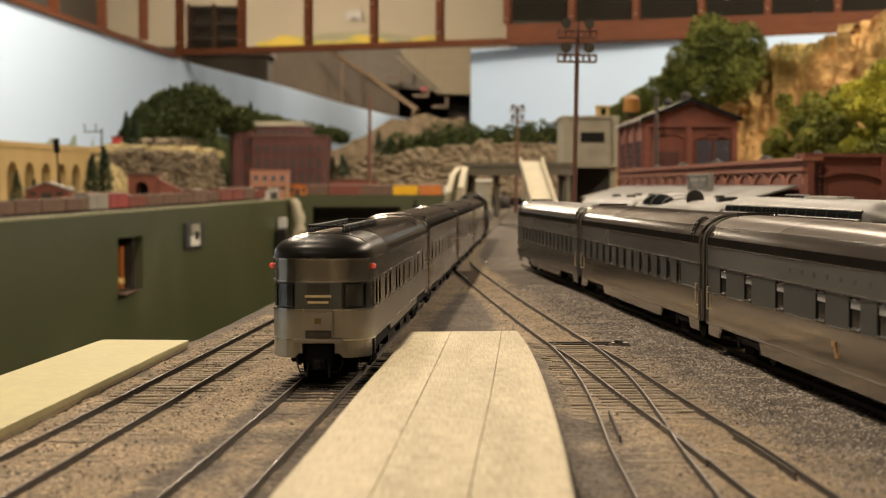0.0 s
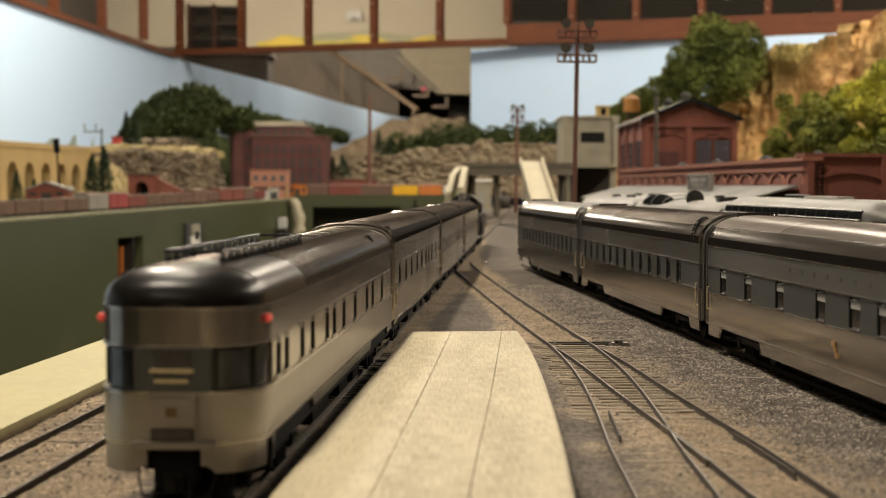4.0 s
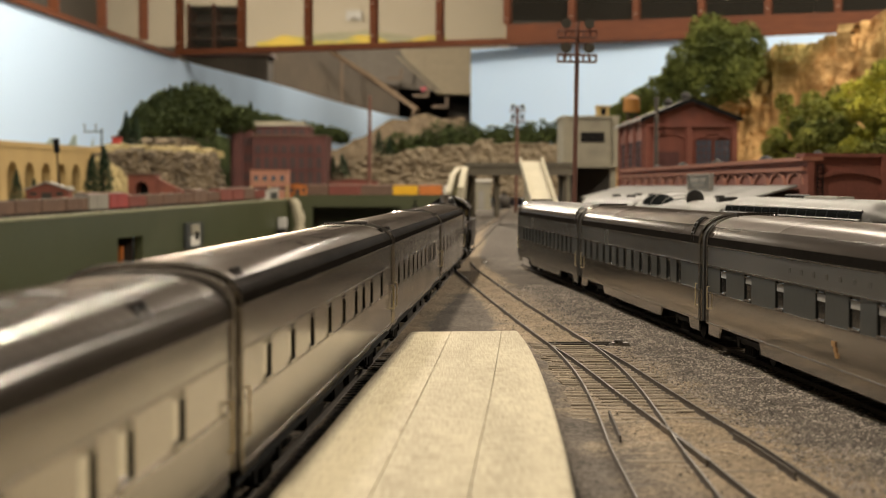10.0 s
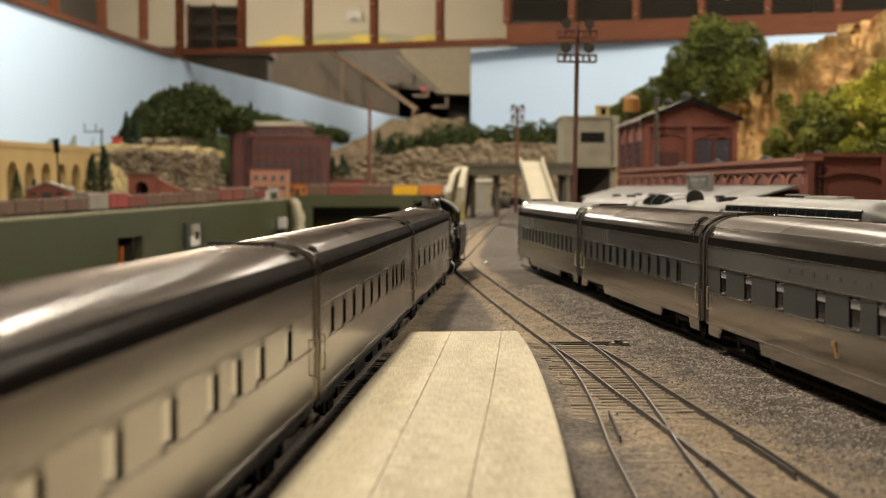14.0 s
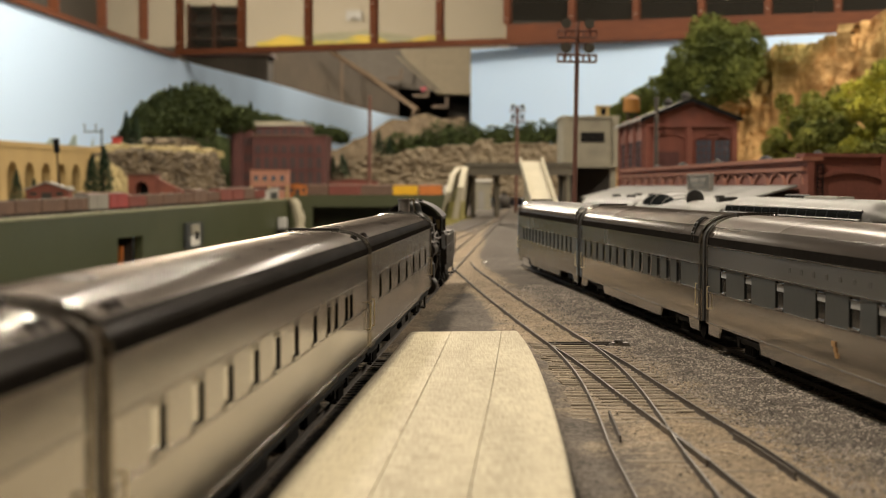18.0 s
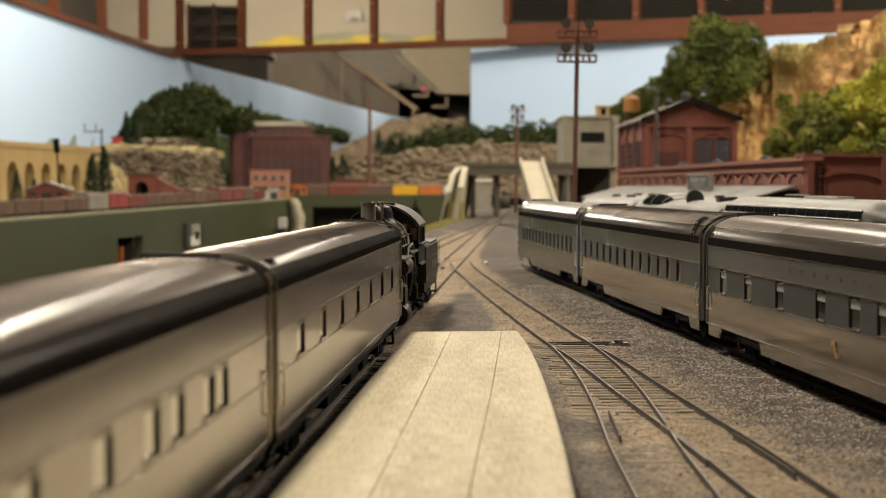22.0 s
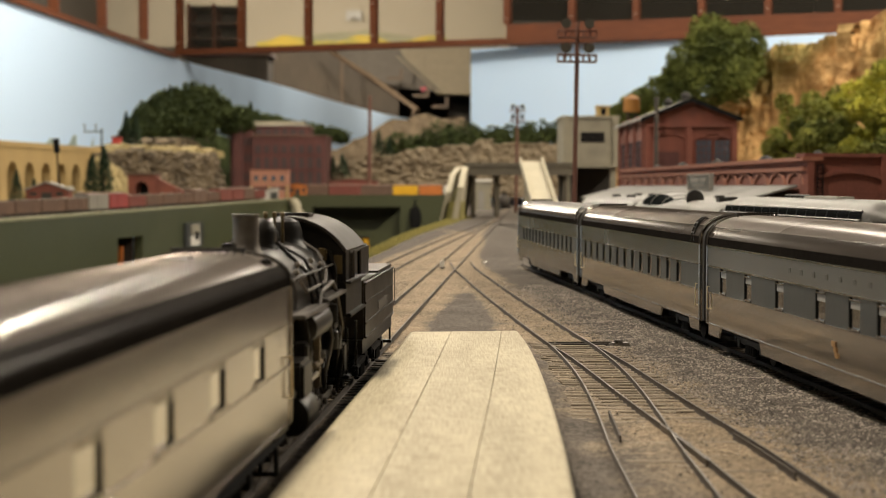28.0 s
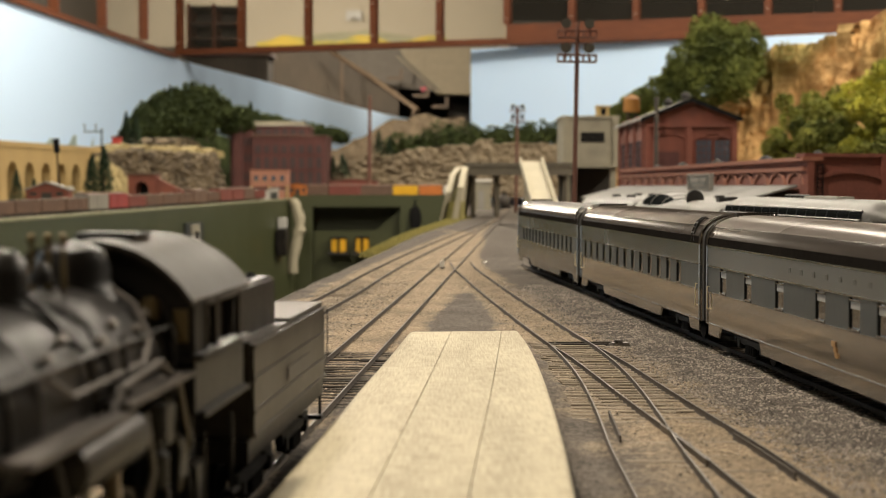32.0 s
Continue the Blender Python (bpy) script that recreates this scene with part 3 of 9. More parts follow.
def truck(parent, y, six=False):
    """Four-wheel truck with cast side frames, springs and journal boxes."""
    tk = new("truck")
    tk.empty_display_size = 0.005
    tk.parent = parent
    tk.matrix_basis = pose(0, y, 0)
    for s in (-1, 1):
        bm = bmesh.new()
        x = s * 0.0118
        w = 0.0009
        bevbox(bm, x - w, x + w, -0.0185, 0.0185, 0.0050, 0.0072, 0.0003)
        for yy in (-0.0145, 0.0145):
            bevbox(bm, x - w * 1.3, x + w * 1.6, yy - 0.0020, yy + 0.0020, 0.0034, 0.0068, 0.0004)
            bevbox(bm, x - w, x + w, yy - 0.0048, yy + 0.0048, 0.0068, 0.0080, 0.0003)
        for yy in (-0.0045, -0.0015, 0.0015, 0.0045):
            tube(bm, (x + s * 0.0004, yy, 0.0022), (x + s * 0.0004, yy, 0.0056), 0.0010, n=8)
        bevbox(bm, x - w, x + w, -0.007, 0.007, 0.0014, 0.0023, 0.0003)
        part("side_frame", bm, GEARSHADE, tk)
    bm = bmesh.new()
    box(bm, -0.0118, 0.0118, -0.005, 0.005, 0.0045, 0.0085)
    part("bolster", bm, BLACKDULL, tk)
    for yy in (-0.0145, 0.0145):
        wheelset("wheel", tk, yy, 0.0053)
    return tk


def make_car(label, windows, band=None, style="coach", group="", panes=None, m=None, body=None, roofm=None, L=CARL, antenna=False, emblem=False, ribs=False, letters=0, letterboard=None, blinds=False, ladders=(-1, 1), HW=0.0172, levels=(0.0056, 0.0098, 0.0216, 0.0312, 0.0388, 0.0502)):
    car = thing("passenger_car", label, "train car", m, group)
    body, band, roofm, panes = body or SILVER, band or SILVER, roofm or ROOFM, panes or PANE
    h = L / 2
    obs = style == "observation"          # rounded end at -y
    yb = -h + (0.016 if obs else 0.0)      # where the straight sides begin
    Z0, ZS, ZB, ZT, ZG, ZR = levels
    ZE = Z0 - 0.0026                       # foot of the skirt round the rounded end

    def outline(inset=0.0):
        """Plan of the body, right front corner round to left."""
        w = HW - inset
        if not obs:
            return [(w, -h + inset), (w, h - inset), (-w, h - inset), (-w, -h + inset)]
        pts = [(w, h - inset), (-w, h - inset)]
        for i in range(21):
            a = math.pi * i / 20
            c, s = math.cos(a), math.sin(a)
            pts.append((-math.copysign(abs(c) ** 0.70, c) * w, yb - abs(s) ** 0.80 * (yb + h - inset)))
        return pts[::-1]

    def wallring(z0, z1, t=0.0009, out=0.0):
        bm = bmesh.new()
        o, i = outline(-out), outline(t)
        k = len(o)
        v = [[bm.verts.new((x, y, z)) for x, y in pts] for pts, z in ((o, z0), (o, z1), (i, z1), (i, z0))]
        for r in range(4):
            for q in range(k):
                bm.faces.new((v[r][q], v[r][(q + 1) % k], v[(r + 1) % 4][(q + 1) % k], v[(r + 1) % 4][q]))
        return bm

    part("lower_side", wallring(ZS, ZB), body, car, smooth=True)
    part("letterboard", wallring(ZT, ZG), letterboard or body, car, smooth=True)
    for z, lab in ((ZS - 0.0002, 1), (ZB - 0.0004, 2), (ZT - 0.0001, 3), (ZG - 0.0003, 4)):
        part("belt_rail", wallring(z, z + 0.00055, 0.0005, 0.00028), SILVER, car, smooth=True)
    # piers between the windows, and the panes
    wins = sorted(windows)
    for s in (-1, 1):
        y = yb
        x0, x1 = (HW - 0.0009, HW - 0.00005) if s > 0 else (-HW + 0.00005, -HW + 0.0009)
        for c, w in wins + [(h + 0.05, 0.1)]:
            if c - w / 2 > y:
                bm = bmesh.new()
                box(bm, x0, x1, y, min(c - w / 2, h), ZB, ZT)
                part("window_pier", bm, band, car)
            y = c + w / 2
    protos = {}
    for c, w in wins:
        for s in (-1, 1):
            if w not in protos:
                bm = bmesh.new()
                box(bm, -0.0001, 0.0001, -w / 2 - 0.0004, w / 2 + 0.0004, ZB + 0.0001, ZT - 0.0001)
                protos[w] = part("window_pane", bm, panes, car)
                protos[w].matrix_basis = pose(s * (HW - 0.0007), c, 0)
                bm = bmesh.new()
                box(bm, -0.0002, 0.0006, -w / 2, w / 2, ZB + 0.0004, ZB + 0.0009)
                box(bm, -0.0002, 0.0003, -w / 2, w / 2, ZT - 0.0012, ZT - 0.0008)
                protos[(w, "f")] = part("window_frame", bm, SILVER, protos[w])
                # black strips that paint in the dark jambs of the window recess
                bm = bmesh.new()
                for q in (-1, 1):
                    box(bm, 0.0001, 0.0004, q * (w / 2 - 0.0001) - 0.0001, q * (w / 2 - 0.0001) + 0.0001, ZB + 0.0004, ZT - 0.0004)
                protos[(w, "g")] = part("gasket", bm, BLACKDULL, protos[w])
                protos[(w, "f")].matrix_basis = pose(0.0004, 0, 0)
            else:
                o = share(protos[w], car, pose(s * (HW - 0.0007), c, 0, 0, 0, 0 if s > 0 else 180))
                share(protos[(w, "f")], o, pose(0.0004, 0, 0))
                share(protos[(w, "g")], o, pose(0, 0, 0))
    if blinds:
        for c, w in wins:
            for s in (-1, 1):
                solid("window_blind", s * (HW - 0.0005) - 0.00008, s * (HW - 0.0005) + 0.00008, c - w / 2 + 0.0006, c + w / 2 - 0.0006, ZT - 0.0034, ZT - 0.0013, BLINDM, parent=car)
    # the first pane is on the far side; turn its frame outwards
    for w in [k for k in protos if not isinstance(k, tuple)]:
        protos[w].matrix_basis = protos[w].matrix_basis @ pose(0, 0, 0, 0, 0, 180)
    if obs:
        bm = bmesh.new()
        o = [p for p in outline(0.0010) if p[1] < yb + 0.001]
        v0 = [bm.verts.new((x, y, ZB)) for x, y in o]
        v1 = [bm.verts.new((x, y, ZT)) for x, y in o]
        for q in range(len(o) - 1):
            bm.faces.new((v0[q], v0[q + 1], v1[q + 1], v1[q]))
        part("rear_band", bm, BANDM, car, "grey wrap-round window band")

        def end_at(f, inset):
            """Point of the rounded end at f of the half width, -1 to 1."""
            c = min(1.0, abs(f)) ** (1 / 0.70)
            return math.copysign(HW - inset, f) * abs(f), yb - (1 - c * c) ** 0.40 * (yb + h - inset)

        for f0, f1 in ((-0.985, -0.90), (-0.84, -0.52), (0.52, 0.84), (0.90, 0.985)):
            bm = bmesh.new()
            secs = []
            for q in range(6):
                f = f0 + (f1 - f0) * q / 5
                (xo, yo), (xi, yi) = end_at(f, 0.0003), end_at(f, 0.0009)
                secs.append([(xo, yo, ZB + 0.0008), (xo, yo, ZT - 0.0008), (xi, yi, ZT - 0.0008), (xi, yi, ZB + 0.0008)])
            loft(bm, secs)
            part("rear_window", bm, PANEDARK, car, "dark curved lounge window")
        # rear door with lit glass and steps below
        bm = bmesh.new()
        box(bm, -0.0046, 0.0046, -h - 0.0004, -h + 0.0006, ZS, ZT + 0.0002)
        bevbox(bm, -0.0046, 0.0046, -h - 0.0015, -h + 0.0004, ZS + 0.0032, ZB - 0.0008, 0.0003)
        part("rear_door", bm, body, car)
        bm = bmesh.new()
        box(bm, -0.0036, 0.0036, -h - 0.0007, -h - 0.0003, ZB + 0.0026, ZT - 0.0006)
        part("door_glass", bm, PANEDARK, car)
        bm = bmesh.new()
        box(bm, -0.0072, 0.0072, -h - 0.0006, -h + 0.0016, ZB + 0.0002, ZT - 0.0002)
        part("door_surround", bm, mat("blue_grey_door_paint", (0.105, 0.11, 0.105), (0.08, 0.085, 0.08), 0.35, 0.2, scale=300, big=30), car)
        for z, w in ((0.0248, 0.0032), (0.0267, 0.0041)):
            bm = bmesh.new()
            box(bm, -w, w, -h - 0.0014, -h - 0.0009, z, z + 0.0007)
            part("lit_nameplate", bm, mat("warm_sign", (0.75, 0.62, 0.36), (0.6, 0.48, 0.26), 0.5, scale=600), car)
        bm = bmesh.new()
        bevbox(bm, -0.0040, 0.0040, -h - 0.0013, -h - 0.0003, ZS + 0.0008, ZS + 0.0030, 0.0002)
        part("door_sill", bm, GREYMETAL, car, "dark grey door sill")
        bm = bmesh.new()
        box(bm, -0.0010, 0.0010, -h - 0.0019, -h - 0.0014, 0.0186, 0.0203)
        part("drumhead", bm, GOLD, car, "small gold tail emblem")
        bm = bmesh.new()
        bevbox(bm, -0.0078, 0.0078, -h - 0.0016, -h + 0.0030, ZS - 0.0008, ZS + 0.0006, 0.0003)
        part("buffer_plate", bm, body, car)
        for q in (-1, 1):
            bm = bmesh.new()
            secs = []
            for k in range(9):
                f = q * (0.32 + 0.66 * k / 8)
                (xo, yo), (xi, yi) = end_at(f, 0.0001), end_at(f, 0.0008)
                zl = ZE + (0.0014 if k < 2 else 0)
                secs.append([(xo, yo, zl), (xo, yo, ZS), (xi, yi, ZS), (xi, yi, zl)])
            loft(bm, secs if q > 0 else secs[::-1])
            part("end_skirt", bm, body, car)
            bm = bmesh.new()
            x, y = end_at(q * 0.42, -0.001)
            x2, y2 = end_at(q * 0.80, -0.001)
            wire(bm, ((q * 0.003, -h, 0.0036), (x - q * 0.001, y + 0.002, 0.0034), (x, y + 0.003, 0.0060), (x, y + 0.004, 0.0098)), 0.00022, 5)
            part("foot_rail", bm, BLACK, car)
        bm = bmesh.new()
        bevbox(bm, -0.0040, 0.0040, -h + 0.0012, -h + 0.006, 0.0040, ZS - 0.0010, 0.0004)
        part("coupler_pocket", bm, BLACKDULL, car)
        for s in (-1, 1):
            bm = bmesh.new()
            lathe(bm, ((0.0007, 0), (0.0009, 0.0006), (0.0005, 0.0012)), (0, 0, 0), 12, "X")
            o = part("marker_lamp", bm, REDLENS, car, "red marker lamp", True)
            o.matrix_basis = pose(s * (HW - 0.0004), yb - 0.0060, ZT + 0.0046, 0, 0, 0 if s > 0 else 180)
            bm = bmesh.new()
            bevbox(bm, -0.0004, 0.0012, 0.0004, 0.0022, -0.0008, 0.0009, 0.0002)
            b = part("lamp_body", bm, SILVER, o, "small silver lamp body")
            b.matrix_basis = pose(0, 0 if s > 0 else -0.0026, 0)
    # roof
    bm = bmesh.new()
    rings = []
    if obs:
        for i in range(12):
            a = 0.002 + 0.998 * (i / 11) ** 2
            c = math.sqrt(max(0.0, 1 - (1 - a) ** (2 / 0.80)))
            rings.append(roof_ring(-h + (yb + h) * a, HW * c ** 0.70, ZG, ZG + (ZR - ZG) * (1 - (1 - a) ** 2.4) ** (1 / 2.4)))
        for i in range(6):
            rings.append(roof_ring(yb + (h - yb) * (i + 1) / 6, HW, ZG, ZR))
    else:
        for y, k in ((-h, 0.965), (-h + 0.0012, 0.995), (-h + 0.003, 1.0), (h - 0.003, 1.0), (h - 0.0012, 0.995), (h, 0.965)):
            rings.append(roof_ring(y, HW * k, ZG, ZG + (ZR - ZG) * k))
    w = HW < 0.017 and not obs      # the moving coaches get a blacker reflection painted on the shoulder
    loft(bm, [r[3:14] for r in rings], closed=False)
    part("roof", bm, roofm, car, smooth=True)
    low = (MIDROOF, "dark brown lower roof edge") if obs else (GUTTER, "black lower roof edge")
    for name, k0, k1, m2, lab in (("roof_shoulder", 1, 4, SHOULDER if w else MIDROOF, "plated roof shoulder with its dark reflection painted in"), ("roof_edge", 0, 2, *low)):
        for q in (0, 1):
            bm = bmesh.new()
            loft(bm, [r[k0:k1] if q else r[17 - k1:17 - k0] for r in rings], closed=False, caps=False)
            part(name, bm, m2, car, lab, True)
    if obs:
        bm = bmesh.new()
        cap = []
        for r in rings[:13]:
            mid = Vector((0, r[0][1], ZG))
            cap.append([tuple(mid + (Vector(p) - mid) * 1.006) for p in r])
        loft(bm, cap, closed=False, caps=False)
        part("dome_end", bm, GLOSSBLACK, car, "glossy black rounded roof end", True)
    # rim strip round each square end
    for s in ((1,) if obs else (-1, 1)):
        bm = bmesh.new()
        for k in range(16):
            a, b = roof_ring(s * (h - 0.0006), HW + 0.00015, ZG, ZR + 0.0002)[k: k + 2]
            tube(bm, a, b, 0.00055, n=5)
        for q in (-1, 1):
            tube(bm, (q * HW, s * (h - 0.0006), ZS), (q * HW, s * (h - 0.0006), ZG), 0.00055, n=5)
        part("end_rim", bm, SILVER, car)
        bm = bmesh.new()
        box(bm, -HW + 0.0006, HW - 0.0006, s * h - 0.0008, s * h + 0.0004, ZS, ZG + 0.004)
        part("end_wall", bm, body, car)
        # folded diaphragm
        dp = bmesh.new()
        for k in range(3):
            y = s * (h + 0.0006 + k * 0.0008)
            for q in (-1, 1):
                box(dp, q * 0.0072 - 0.0012, q * 0.0072 + 0.0012, y - 0.0003, y + 0.0003, ZS - 0.001, 0.0385)
            box(dp, -0.0084, 0.0084, y - 0.0003, y + 0.0003, 0.0365, 0.0405)
        part("diaphragm", dp, DIAPH, car, "dark folded vestibule diaphragm")
        bm = bmesh.new()
        ext = 0.0036 if HW > 0.017 else 0.0018
        secs = []
        for y in (s * (h - 0.0002), s * (h + ext)):
            o = [(HW - 0.0007, y, ZS)] + roof_ring(y, HW - 0.0007, ZG, ZR - 0.0006) + [(-HW + 0.0007, y, ZS)]
            i = [(HW - 0.0030, y, ZS)] + roof_ring(y, HW - 0.0030, ZG, ZR - 0.0030) + [(-HW + 0.0030, y, ZS)]
            secs.append(o + i[::-1])
        loft(bm, secs)
        # on the standing cars the ring is coloured dark for the shaded gap
        part("outer_diaphragm", bm, RUBBER if HW < 0.017 else DIAPH, car, "worn full-width rubber diaphragm", True)
        bm = bmesh.new()
        box(bm, -0.0052, 0.0052, s * h - 0.0002, s * h + 0.0009, ZS, ZT + 0.003)
        part("end_door", bm, BANDM, car)
        for q in (-1, 1):
            bm = bmesh.new()
            wire(bm, ((q * (HW + 0.0001), s * (h - 0.004), ZB - 0.0062), (q * (HW + 0.0009), s * (h - 0.004), ZB - 0.0062), (q * (HW + 0.0009), s * (h - 0.004), ZB + 0.002), (q * (HW + 0.0001), s * (h - 0.004), ZB + 0.002)), 0.00024, 5)
            part("grab_iron", bm, GRABM, car)
    # skirt with truck cut-outs
    segs = ((-h + 0.002 if not obs else yb, -h + 0.020), (-h + 0.072, h - 0.072), (h - 0.020, h - 0.002))
    for s in (-1, 1):
        for a, b in segs:
            bm = bmesh.new()
            x = s * (HW - 0.0006)
            cut = 0.006
            zf = ZE if obs and a == yb else Z0
            p = [(a, ZS), (b, ZS), (b - (cut if b < h * 0.9 else 0) * 0.5, zf), (a + (cut if a > -h * 0.9 else 0) * 0.5, zf)]
            v = [[bm.verts.new((x + o, y, z)) for y, z in p] for o in (-0.0004, 0.0004)]
            bm.faces.new(v[0])
            bm.faces.new(v[1][::-1])
            for q in range(4):
                bm.faces.new((v[0][q], v[0][(q + 1) % 4], v[1][(q + 1) % 4], v[1][q]))
            part("skirt", bm, body, car)
    bm = bmesh.new()
    box(bm, -HW + 0.001, HW - 0.001, yb - (0.006 if obs else -0.001), h - 0.001, 0.0086, ZS + 0.0008)
    box(bm, -0.009, 0.009, -h + 0.074, h - 0.074, 0.0042, 0.0088)
    part("underframe", bm, BLACKDULL, car)
    for y, w in ((-0.035, 0.03), (0.012, 0.02), (0.042, 0.016)):
        bm = bmesh.new()
        bevbox(bm, -0.0135, 0.0135, y - w / 2, y + w / 2, 0.0036, 0.0090, 0.0006)
        part("equipment_box", bm, GEARSHADE, car)
    for s in (-1, 1):
        truck(car, s * (h - 0.045))
        bm = bmesh.new()
        y = s * h
        bevbox(bm, -0.0011, 0.0011, min(y, y + s * 0.0028), max(y, y + s * 0.0028), 0.0046, 0.0072, 0.0003)
        box(bm, -0.0018, 0.0018, y - 0.0004, y + 0.0004, 0.0042, 0.0080)
        part("coupler", bm, BLACK, car)
        for q in (-1, 1):
            bm = bmesh.new()
            wire(bm, ((q * 0.003, y, 0.0062), (q * 0.0036, y + s * 0.0016, 0.0026), (q * 0.0034, y + s * 0.0018, 0.0020)), 0.00035, 6)
            part("air_hose", bm, BLACK, car)
    # roof fittings
    rnd = random.Random(len(label) + int(L * 1e5) + len(wins))
    for y in (() if letters or HW > 0.017 else (-0.105, 0.112) if not obs else (0.020, 0.045, 0.066, 0.086)):
        bm = bmesh.new()
        bevbox(bm, -0.0026, 0.0026, y - 0.0030, y + 0.0030, ZR - 0.0012, ZR + 0.0003, 0.0002)
        part("roof_vent", bm, BLACK, car)
    for end in ladders:
        if obs and end < 0:
            continue
        y = end * (h - (0.052 if obs else 0.012))
        dz, dx = ZR - 0.0502, HW - 0.0172
        for q in (-1, 1):
            arc = [(q * x, z + dz) for x, z in ((0.011, 0.0478), (0.0125, 0.0490), (0.0152 + dx, 0.0466), (0.0166 + dx, 0.0430), (0.0168 + dx, 0.0395))]
            bm = bmesh.new()
            wire(bm, [(x, y, z) for x, z in arc], 0.0004, 6)
            ladder = part("roof_ladder", bm, BLACK, car)
            bm = bmesh.new()
            wire(bm, [(x, y + 0.0045, z) for x, z in arc], 0.0004, 6)
            part("ladder_rail", bm, BLACK, ladder)
            for z in (0.0410, 0.0430, 0.0450, 0.0468):
                bm = bmesh.new()
                x = q * (0.0167 + dx - max(0.0, z - 0.0430) * 0.45)
                tube(bm, (x, y, z + dz), (x, y + 0.0045, z + dz), 0.0003, n=5)
                part("rung", bm, BLACK, ladder)
    if not obs:
        y = h - 0.006
        bm = bmesh.new()
        tube(bm, (-0.0078, y, ZR + 0.0007), (0.0078, y, ZR + 0.0007), 0.0004, n=6)
        comb = part("roof_conduit", bm, BLACK, car)
        for i in range(10):
            x = -0.0072 + i * 0.0016
            bm = bmesh.new()
            tube(bm, (x, y - 0.0008, ZR - 0.0012), (x, y, ZR + 0.0008), 0.00032, n=5)
            part("conduit_clip", bm, BLACK, comb)
    if antenna:
        for q in (-0.0055, 0.0055):
            bm = bmesh.new()
            tube(bm, (q, -h + 0.018, ZR + 0.0021), (q, -h + 0.124, ZR + 0.0021), 0.0004, n=6)
            part("antenna_rod", bm, BLACK, car)
            for i in range(14):
                y = -h + 0.020 + i * 0.0078
                bm = bmesh.new()
                wire(bm, ((q, y - 0.0022, ZR - 0.0012), (q, y - 0.0016, ZR + 0.0006), (q, y, ZR + 0.0020), (q, y + 0.0016, ZR + 0.0006), (q, y + 0.0022, ZR - 0.0012)), 0.0004, 6)
                part("antenna_stand", bm, BLACK, car)
        for y in (-h + 0.018, -h + 0.124):
            bm = bmesh.new()
            tube(bm, (-0.0055, y, ZR + 0.0021), (0.0055, y, ZR + 0.0021), 0.0004, n=6)
            part("antenna_rod", bm, BLACK, car)
    if ribs:
        bm = bmesh.new()
        for i in range(44):
            y = -h + 0.012 + i * (L - 0.024) / 43
            ring = roof_ring(y, HW + 0.0001, ZG, ZR + 0.0001)
            for a, b in zip(ring[3:13], ring[4:14]):
                tube(bm, a, b, 0.00014, n=4, caps=False)
        part("roof_ribbing", bm, roofm, car)
    if letters:
        for i in range(letters):
            for s in (-1, 1):
                bm = bmesh.new()
                y = (-0.0377 + i * 0.0122) * s
                box(bm, s * (HW + 0.00008) - 0.0001, s * (HW + 0.00008) + 0.0001, y - 0.0011, y + 0.0011, 0.0343, 0.0359)
                part("letter_bar", bm, mat_letters, car)
    if emblem:
        for s in (-1, 1):
            bm = bmesh.new()
            y = -h + 0.185 if emblem is True else emblem
            x = s * (HW + 0.0002)
            box(bm, x - 0.0001, x + 0.0001, y - 0.0030, y - 0.0002, 0.0130, 0.0146)
            box(bm, x - 0.0001, x + 0.0001, y - 0.0014, y + 0.0010, 0.0146, 0.0160)
            box(bm, x - 0.0001, x + 0.0001, y - 0.0004, y + 0.0030, 0.0160, 0.0176)
            part("emblem", bm, EMBLEM, car, "small orange emblem")
    return car


mat_letters = mat("faint_raised_letters", (0.215, 0.20, 0.178), (0.18, 0.168, 0.149), 0.38, 0.85, scale=500)


def spread(a, b, n, w, skip=()):
    return [(a + (b - a) * i / (n - 1), w) for i in range(n) if i not in skip]


# standing streamlined train on the near right-hand track
HEAD4 = math.degrees(math.atan(0.07))
HEAD5 = math.degrees(math.atan(0.0586))
L4 = 0.290
PITCH = 0.298


def on4(y):
    return pose(t4(y), y, 0, 0, 0, HEAD4)


WIN_C = [(y, 0.0095) for y in (0.121, 0.087, 0.049, 0.007, -0.023, -0.0455, -0.072, -0.100, -0.125)]
make_car("silver standing sleeping car with dark window band and orange emblem", WIN_C, BANDM, group="standing streamlined train", m=on4(0.450), emblem=-0.0074, letters=7, L=L4, body=SILVERR, roofm=ROOFR, letterboard=LETTERB, panes=PANESMOKE, blinds=True, ladders=())
make_car("silver streamlined coach with ribbed roof, standing between two other cars", spread(-0.107, 0.130, 13, 0.0085), BANDM, group="standing streamlined train", m=on4(0.7505), ribs=True, L=L4, body=SILVERR, roofm=ROOFR, letterboard=SILVERW, panes=PANESMOKE, ladders=(-1,))
make_car("grimy dark silver coach at the far end of the standing train", spread(-0.118, 0.112, 14, 0.0080), BANDM, group="standing streamlined train", m=on4(1.052), L=L4, body=SILVERW, roofm=ROOFW, letterboard=SILVERW, panes=PANESMOKE, ladders=(-1,))

